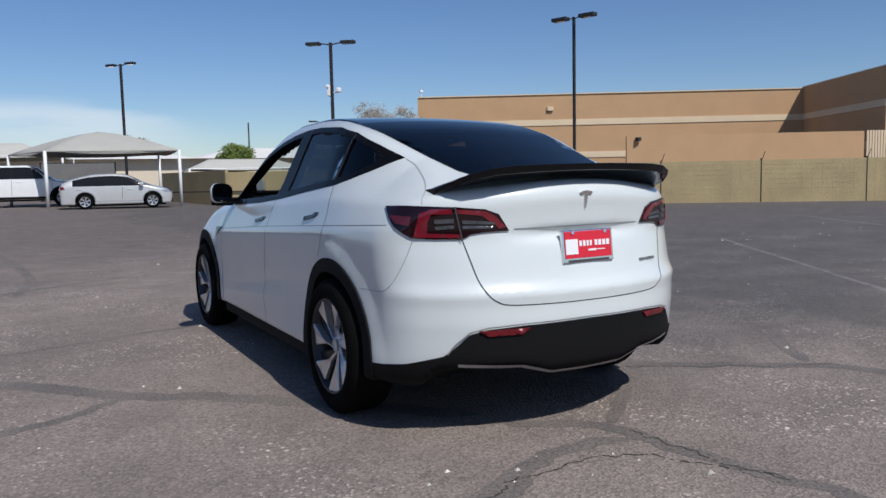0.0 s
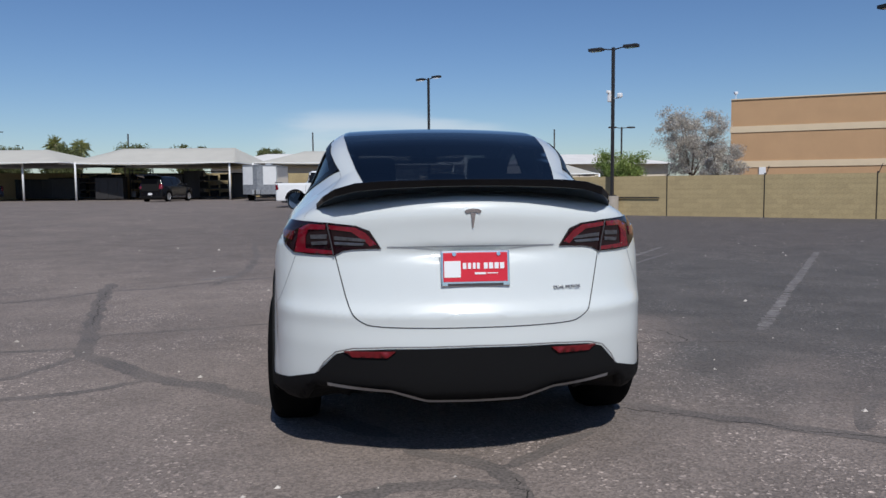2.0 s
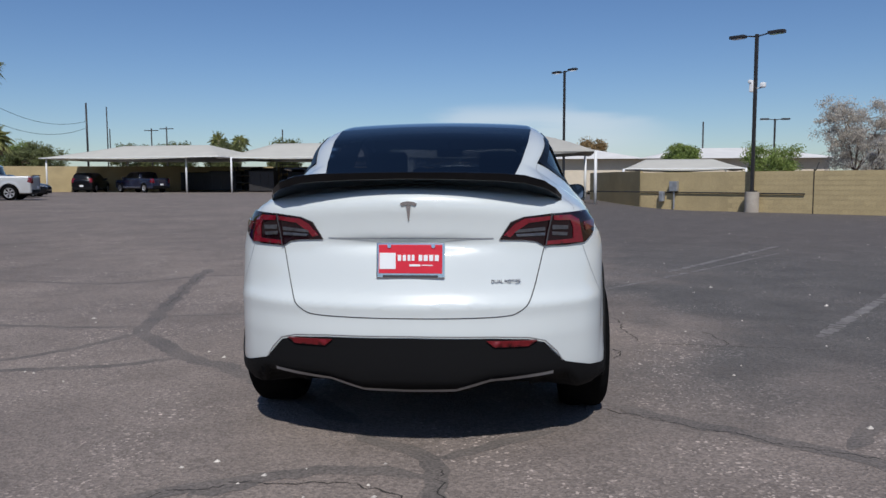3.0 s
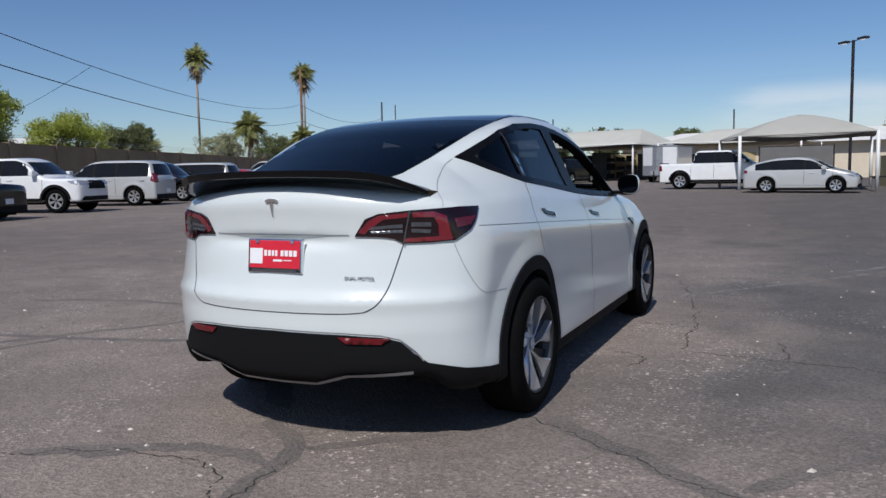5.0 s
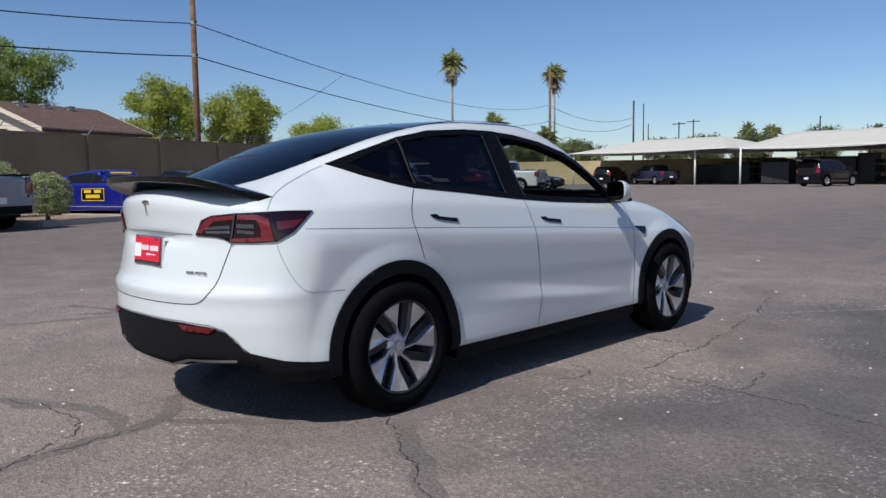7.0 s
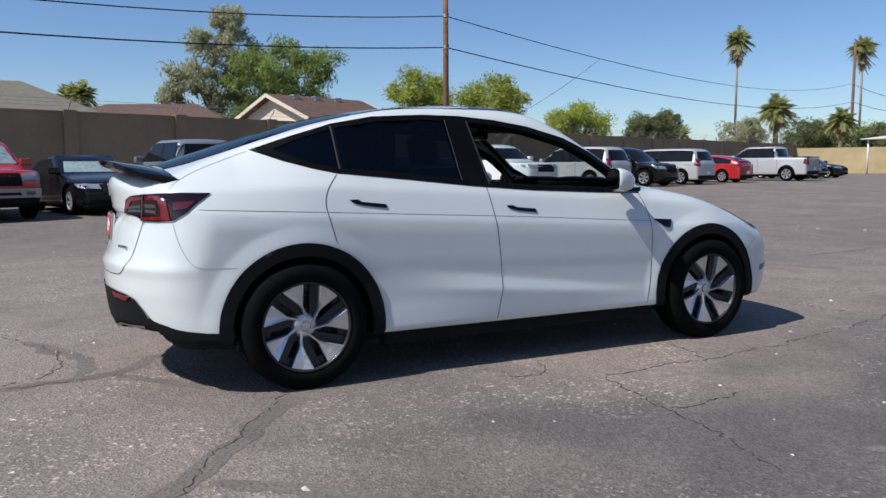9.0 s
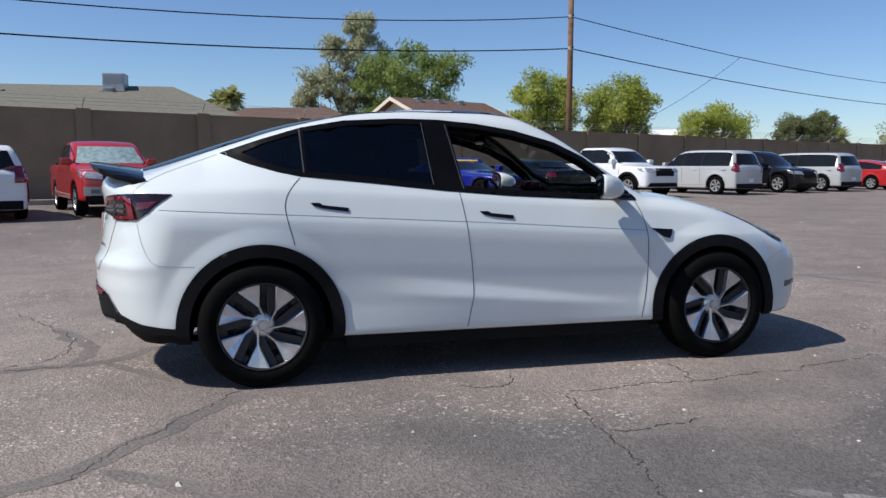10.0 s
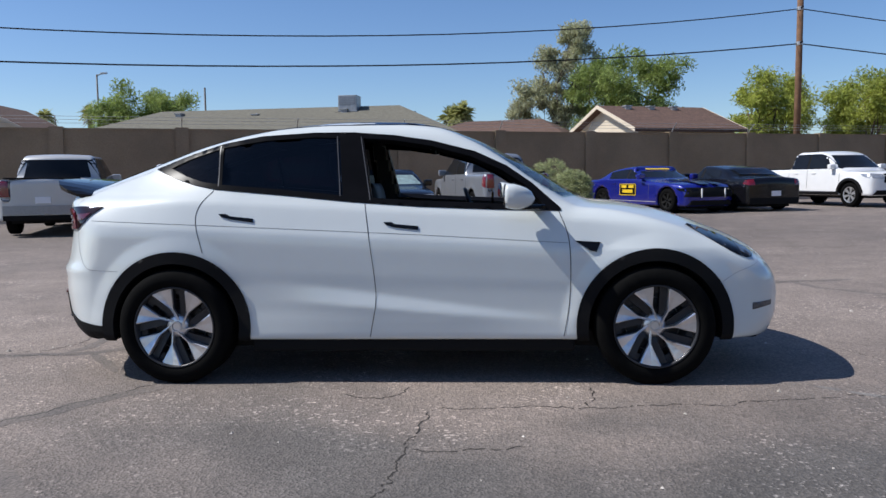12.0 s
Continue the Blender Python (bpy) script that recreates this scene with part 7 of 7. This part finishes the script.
def stripes():
    """Bonnet stripes, door sign and windscreen banner of the blue coupe."""
    for y0, y1, z in ((0.95, 2.35, 0.90),):
        for sx in (-0.24, 0.24):
            bm = bmesh.new()
            rows = []
            for t in np.linspace(0, 1, 8):
                yy = 0.95 + t * 1.45
                zz = 0.985 - 0.10 * t - 0.05 * t ** 6
                rows.append([bm.verts.new((sx + e, yy, zz + 0.012)) for e in (-0.19, 0.19)])
            for a, b in zip(rows[:-1], rows[1:]):
                bm.faces.new((a[0], a[1], b[1], b[0]))
            part("bonnet_stripe", bm, M_BLACKPAINT, muscle, "black bonnet stripe")
            part("pinstripe", box((sx - 0.012 + 0.2 * (1 if sx > 0 else -1), 2.50, 0.45), (sx + 0.012 + 0.2 * (1 if sx > 0 else -1), 2.535, 0.72)), M_WHITEPAINT, muscle, "white pinstripe")
    part("door_sign", box((0.96, -0.55, 0.50), (1.012, 0.25, 0.86), 0.01), M_BLACKPAINT, muscle, "black door sign")
    for z0, z1, a, b in ((0.73, 0.82, -0.45, -0.2), (0.73, 0.82, -0.1, 0.15), (0.58, 0.68, -0.4, 0.1)):
        part("sign_bar", box((1.008, a, z0), (1.018, b, z1)), M_YELLOW, muscle, "yellow printed bar")
    for a, b, c, d in ((-0.55, 0.25, 0.50, 0.52), (-0.55, 0.25, 0.84, 0.86), (-0.55, -0.53, 0.5, 0.86), (0.23, 0.25, 0.5, 0.86)):
        part("sign_edge", box((1.008, a, c), (1.016, b, d)), M_YELLOW, muscle, "yellow sign border")

    for k in range(9):
        x0 = -0.46 + k * 0.105
        part("banner_bar", box((x0, -0.045, 0.0), (x0 + 0.075, 0.045, 0.012), 0.0, pose(0, 0.06, 1.315, -24)), M_YELLOW, muscle, "yellow printed bar")


stripes()
gate_ob = part("raised_tailgate", box((-0.78, -0.95, -0.05), (0.78, 0.0, 0.03), 0.03, pose(0, -1.95, 1.80, -8)), M_BLACKPAINT, open_suv, "raised black tailgate")
part("tailgate_window", box((-0.62, -0.6, 0.031), (0.62, -0.12, 0.037), 0.0, pose(0, -1.95, 1.80, -8)), M_CARGLASS, gate_ob, "dark tailgate window")
# solid dark block stands for the shade inside the open load bay
part("load_bay_shade", box((-0.68, -2.42, 0.75), (0.68, -2.05, 1.68), 0.05), M_DARK, open_suv, "dark block for the load bay's shade")

# ---- trees, palms and shrubs ----
def leafmat(name, c, c2, through=0.5):
    """Leaves that let some light through."""
    m = mat(name, c, 0.65, color2=c2, scale=0.9, island=0.35)
    nd, ln = m.node_tree.nodes, m.node_tree.links
    b = nd["Principled BSDF"]
    src = b.inputs["Base Color"].links[0].from_socket
    tr = nd.new("ShaderNodeBsdfTranslucent")
    ln.new(src, tr.inputs[0])
    mx = nd.new("ShaderNodeMixShader")
    mx.inputs[0].default_value = through
    ln.new(b.outputs[0], mx.inputs[1])
    ln.new(tr.outputs[0], mx.inputs[2])
    ln.new(mx.outputs[0], nd["Material Output"].inputs[0])
    return m


M_BARK = mat("bark", (0.16, 0.115, 0.08), 0.95, vary=0.35, scale=6, bump=0.01, bscale=20)
M_LEAF = leafmat("green leaves", (0.31, 0.38, 0.105), (0.19, 0.255, 0.07), 0.45)
M_LEAFBRIGHT = leafmat("yellow-green leaves", (0.46, 0.49, 0.10), (0.29, 0.34, 0.07), 0.48)
M_LEAFGREY = leafmat("grey-green leaves", (0.50, 0.50, 0.32), (0.36, 0.37, 0.22))
M_LEAFPALE = leafmat("pale dusty leaves", (0.64, 0.59, 0.52), (0.50, 0.46, 0.40))
M_LEAFDARK = leafmat("dark leaves", (0.22, 0.24, 0.10), (0.14, 0.16, 0.065))
M_LEAFBROWN = leafmat("brown autumn leaves", (0.42, 0.29, 0.14), (0.30, 0.22, 0.11))
M_FROND = leafmat("palm fronds", (0.42, 0.42, 0.17), (0.27, 0.29, 0.10))
M_PALMTRUNK = mat("grey-brown palm trunk", (0.36, 0.29, 0.22), 0.95, vary=0.25, scale=5, fine=0.15, fscale=20)
M_DEADFROND = leafmat("dry palm skirt", (0.32, 0.24, 0.13), (0.22, 0.16, 0.09), 0.2)


def leaves_mesh(name, centres, spread, count, size, material, parent, rnd, label, squash=0.8, droop=0.0):
    c = np.array(centres)
    r = np.random.RandomState(rnd.randint(0, 10 ** 6))
    pick = r.randint(0, len(c), count)
    off = r.normal(size=(count, 3))
    off /= np.linalg.norm(off, axis=1)[:, None]
    off *= (r.uniform(0, 1, count) ** 0.7)[:, None] * np.array(spread)[pick % len(spread)][:, None] if isinstance(spread, list) else (r.uniform(0, 1, count) ** 0.7)[:, None] * spread
    off[:, 2] *= squash
    p = c[pick] + off
    a = r.normal(size=(count, 3))
    a[:, 2] -= droop
    a /= np.linalg.norm(a, axis=1)[:, None]
    b = np.cross(a, r.normal(size=(count, 3)))
    b /= np.linalg.norm(b, axis=1)[:, None]
    ln = (size * r.uniform(0.6, 1.4, count))[:, None]
    v = np.stack([p - a * ln, p + b * ln * 0.24, p + a * ln, p - b * ln * 0.24], 1).reshape(-1, 3)
    f = np.arange(count * 4).reshape(-1, 4)
    return tagged(link_mesh(name, v, f, material, parent, label, False), kind="stuff")


def tree(x, y, h, spread, label, leaf, seed, count=5200, size=0.12, base=0.0, trunk=0.16, crown_from=0.27, lean=0.0, clumps=46, clump_r=0.6, stretch=1.0, droop=0.3, lobes=None):
    rnd = random.Random(seed)
    ob = thing("tree", label, "tree", (x, y, base), group="trees round the lot")
    bm = bmesh.new()
    fork = h * crown_from
    add_tube(bm, (0, 0, -0.1), (lean * 0.4, 0, fork), trunk, trunk * 0.7, 9)
    tips = []
    if not lobes:
        lobes = []
        for i in range(15):
            a, f = 2.4 * i + rnd.uniform(-0.4, 0.4), (i + 0.6) / 15
            wide = spread * (0.45 + 1.35 * f * (1.25 - f) * 1.3) * 0.62
            lobes.append((lean * f + math.cos(a) * wide * 0.75, math.sin(a) * wide * 0.75 * stretch, fork + (h - fork) * (0.10 + 0.78 * f), spread * rnd.uniform(0.26, 0.44)))
    for i in range(int(clumps * 2.4)):
        x0, y0, z0, r0 = lobes[i % len(lobes)]
        v = Vector((rnd.gauss(0, 1), rnd.gauss(0, 1), rnd.gauss(0, 0.8))).normalized() * r0 * rnd.uniform(0.35, 1.0)
        tips.append((x0 + v.x, y0 + v.y, min(h - 0.2, z0 + v.z)))
    for i in range(7):
        a = 2 * math.pi * i / 7 + rnd.uniform(-0.3, 0.3)
        e = Vector((math.cos(a) * spread * 0.4 + lean * 0.5, math.sin(a) * spread * 0.4 * stretch, fork + (h - fork) * rnd.uniform(0.3, 0.7)))
        add_tube(bm, (lean * 0.4, 0, fork * 0.93), e, trunk * 0.5, trunk * 0.2, 7)
        for j in range(3):
            t = tips[(i * 3 + j * 5) % len(tips)]
            add_tube(bm, e, t, trunk * 0.2, trunk * 0.06, 5)
    part("trunk", bm, M_BARK, ob, "brown trunk and limbs", True)
    leaves_mesh("crown", tips, [clump_r * 1.1 * rnd.uniform(0.5, 1.35) for _ in range(23)], int(count * 5.0), size * 0.95, leaf, ob, rnd, "uneven leafy crown", 0.8, droop)
    return ob


tree(-42.0, 5.0, 11.1, 3.0, "tall thin grey-green gum tree behind the wall", M_LEAFGREY, 3, 5200, 0.13, crown_from=0.35, clumps=62, clump_r=0.62, droop=0.8,
     lobes=[(0, 1.0, 10.0, 0.8), (0.3, 0.7, 9.1, 1.1), (0, 0.9, 8.0, 1.5), (0.2, -0.6, 8.2, 0.9), (-0.3, 1.5, 6.9, 1.1), (0, -1.5, 6.4, 1.1), (0.4, -0.4, 6.2, 1.2), (0, -2.2, 5.2, 0.9), (0.2, -0.9, 4.6, 1.2), (0, 0.6, 5.0, 1.2)])
tree(-40.5, 8.5, 8.6, 4.8, "broad green tree behind the gabled house", M_LEAF, 5, 8000, 0.13, clumps=60, clump_r=0.75)
tree(-35.6, 15.0, 6.5, 2.5, "green tree behind the utility pole", M_LEAFBRIGHT, 7, 5600, 0.12, clumps=44, clump_r=0.62)
tree(-36.3, 20.3, 6.6, 2.7, "rounded yellow-green tree behind the wall", M_LEAFBRIGHT, 9, 6400, 0.12, clumps=50, clump_r=0.62)
tree(-43.0, 31.0, 5.6, 3.2, "low round bright green tree", M_LEAFBRIGHT, 11, 6000, 0.13, clumps=46, clump_r=0.7)
tree(-80.0, 71.6, 9.0, 3.4, "dark green tree beyond the wall", M_LEAFDARK, 13, 3200, 0.24, clumps=30, clump_r=1.0)
tree(-78.0, 66.0, 8.2, 2.3, "small dark tree beyond the wall", M_LEAFDARK, 15, 2200, 0.22, clumps=22, clump_r=0.9)
tree(-62.0, 68.0, 6.4, 3.4, "dull green bushy tree far off", M_LEAFGREY, 17, 3000, 0.2, clumps=34, clump_r=0.9)
tree(-66.0, 84.0, 6.8, 4.5, "dull green bushy tree far off", M_LEAFDARK, 19, 3200, 0.22, clumps=40, clump_r=1.0)
tree(-70.0, 98.0, 6.5, 5.0, "dull green bushy tree far off", M_LEAF, 21, 3200, 0.24, clumps=40, clump_r=1.1)
tree(-58.0, -29.2, 9.2, 3.8, "green tree behind the grey-roofed house", M_LEAF, 23, 5000, 0.17, clumps=40, clump_r=0.9)
tree(-58.0, -25.6, 8.8, 2.6, "green tree behind the grey-roofed house", M_LEAF, 25, 3600, 0.17, clumps=30, clump_r=0.85)
tree(31.0, 65.2, 8.5, 3.9, "pale dusty tree by the block wall", M_LEAFPALE, 27, 5600, 0.115, clumps=64, clump_r=0.8, crown_from=0.22)
tree(26.0, 48.5, 4.2, 1.9, "small dusty bush by the store", M_LEAFPALE, 29, 3000, 0.09, clumps=24, clump_r=0.55, crown_from=0.2)
tree(20.5, 55.0, 4.0, 2.4, "low green bush by the wall", M_LEAF, 31, 2200, 0.13, clumps=26, clump_r=0.6, crown_from=0.2)
tree(17.0, 70.0, 4.7, 1.9, "green tree in front of the low building", M_LEAF, 33, 2200, 0.17, clumps=26, clump_r=0.7)
tree(11.7, 97.0, 6.6, 2.5, "brown-leaved tree beyond the low building", M_LEAFBROWN, 35, 2600, 0.22, clumps=30, clump_r=0.8)
for k, (x, y, h, sp) in enumerate(((-36, 92, 6.6, 3.2), (-29, 96, 6.9, 2.4), (-21, 92, 6.4, 2.2), (-12, 96, 6.3, 1.8), (-54, 104, 6.8, 4), (-46, 100, 6.4, 3.4), (-62, 92, 6.2, 5))):
    tree(x, y, h, sp, "dark distant tree above the canopies", M_LEAFDARK, 50 + k, 2200, 0.24, clumps=26, clump_r=0.95)


def fan(bm, hub, way, length, width, droop):
    """One palm frond: a ribbed blade bent down towards its tip, split into leaflets."""
    way = way.normalized()
    side = way.cross(Vector((0, 0, 1))).normalized()
    n = 7
    for j in range(n):
        t0 = 0.25 + 0.75 * j / n
        for s in (-1, 1):
            def at(t):
                return hub + way * length * t + Vector((0, 0, -droop * length * t * t))
            a = at(t0)
            tip = at(min(1.1, t0 + 0.28)) + side * s * width * (1.1 - 0.6 * t0)
            b = at(t0 + 0.10)
            bm.faces.new([bm.verts.new(p) for p in (a, tip, b)])
    bm.faces.new([bm.verts.new(p) for p in (hub, hub + way * length + Vector((0, 0, -droop * length)), hub + way * length * 0.5 + side * 0.05)])


def palm(x, y, h, label, seed, r=0.2, frond=1.5, count=60, skirt=0.5, name="palm_tree"):
    rnd = random.Random(seed)
    ob = thing(name, label, "palm tree", (x, y, 0), group="palm trees")
    bm = bmesh.new()
    add_tube(bm, (0, 0, -0.1), (0, 0, h * 0.3), r * 1.15, r * 0.95, 12)
    add_tube(bm, (0, 0, h * 0.3), (0, 0, h), r * 0.95, r * 0.78, 12)
    part("trunk", bm, M_PALMTRUNK, ob, "tall ringed trunk", True)
    bm = bmesh.new()
    for i in range(int(count * 1.7)):
        a = rnd.uniform(0, 2 * math.pi)
        e = rnd.uniform(-0.55, 1.35)
        fan(bm, Vector((0, 0, h)), Vector((math.cos(a) * math.cos(e), math.sin(a) * math.cos(e), math.sin(e))), frond * rnd.uniform(0.6, 1.0), frond * 0.22, rnd.uniform(0.15, 0.5))
    tagged(part("crown", bm, M_FROND, ob, "spiky green fan crown"), kind="stuff")
    if skirt:
        bm = bmesh.new()
        for i in range(int(count * 0.7)):
            a = rnd.uniform(0, 2 * math.pi)
            e = rnd.uniform(-1.45, -0.5)
            fan(bm, Vector((0, 0, h - rnd.uniform(0, skirt))), Vector((math.cos(a) * math.cos(e), math.sin(a) * math.cos(e), math.sin(e))), frond * rnd.uniform(0.5, 0.8), frond * 0.18, 0.2)
        tagged(part("dead_skirt", bm, M_DEADFROND, ob, "dry brown frond skirt"), kind="stuff")
    return ob


palm(-105, 111, 24.4, "tall slim fan palm against the sky", 1, 0.25, 3.3, 75, 2.6)
palm(-105, 146, 25.2, "tall slim fan palm beside a pole", 2, 0.25, 3.5, 75, 2.6)
palm(-60.5, 71.5, 7.6, "thick fan palm with a full crown", 3, 0.35, 2.6, 90)
palm(-60.0, 82.0, 6.6, "short fan palm beyond the wall", 4, 0.3, 2.2, 70)
palm(-86.0, 80.0, 5.2, "low spiky palm behind the wall", 5, 0.4, 3.4, 70, 0)
palm(-70.0, -1.8, 7.6, "fan palm behind the wall", 6, 0.38, 1.75, 80, 1.2)
palm(-70.8, -2.9, 7.3, "fan palm behind the wall", 7, 0.38, 1.7, 80, 1.2)
palm(-66.0, -41.0, 7.6, "small distant palm above the houses", 8, 0.2, 1.2, 40, 0.8)
palm(-64.0, -35.7, 7.8, "small distant palm above the houses", 9, 0.2, 1.2, 40, 0.8)
palm(-40.0, 101.0, 7.0, "distant feathery palm above the canopies", 10, 0.25, 1.8, 40, 0.8)
palm(-37.0, 101.0, 6.8, "distant feathery palm above the canopies", 11, 0.25, 1.8, 40, 0.8)


def shrub(x, y, r, h, label, leaf, seed, n=9000):
    ob = thing("shrub", label, "shrub", (x, y, gz(x, y) + 0.11), group="clipped shrubs")
    rnd = random.Random(seed)
    part("stem", tube((0, 0, -0.02), (0, 0, h * 0.5), 0.06), M_BARK, ob)
    cs = []
    for i in range(240):
        a, e = rnd.uniform(0, 2 * math.pi), math.asin(rnd.uniform(-0.7, 1))
        k = rnd.uniform(0.8, 1.0)
        cs.append((math.cos(a) * math.cos(e) * r * k, math.sin(a) * math.cos(e) * r * k, h * 0.5 + math.sin(e) * h * 0.5 * k))
    for i in range(60):
        cs.append((rnd.uniform(-0.6, 0.6) * r, rnd.uniform(-0.6, 0.6) * r, h * rnd.uniform(0.2, 0.75)))
    leaves_mesh("foliage", cs, 0.13, n, 0.035, leaf, ob, rnd, "dense clipped foliage")
    return ob


M_SHRUB = leafmat("grey-green shrub leaves", (0.40, 0.43, 0.21), (0.29, 0.32, 0.15), 0.35)
shrub(-17.25, 2.98, 0.58, 1.22, "round clipped grey-green shrub on the island", M_SHRUB, 1, 14000)
shrub(-20.3, 2.6, 0.78, 1.6, "round clipped green shrub behind the first", M_SHRUB, 2, 11000)
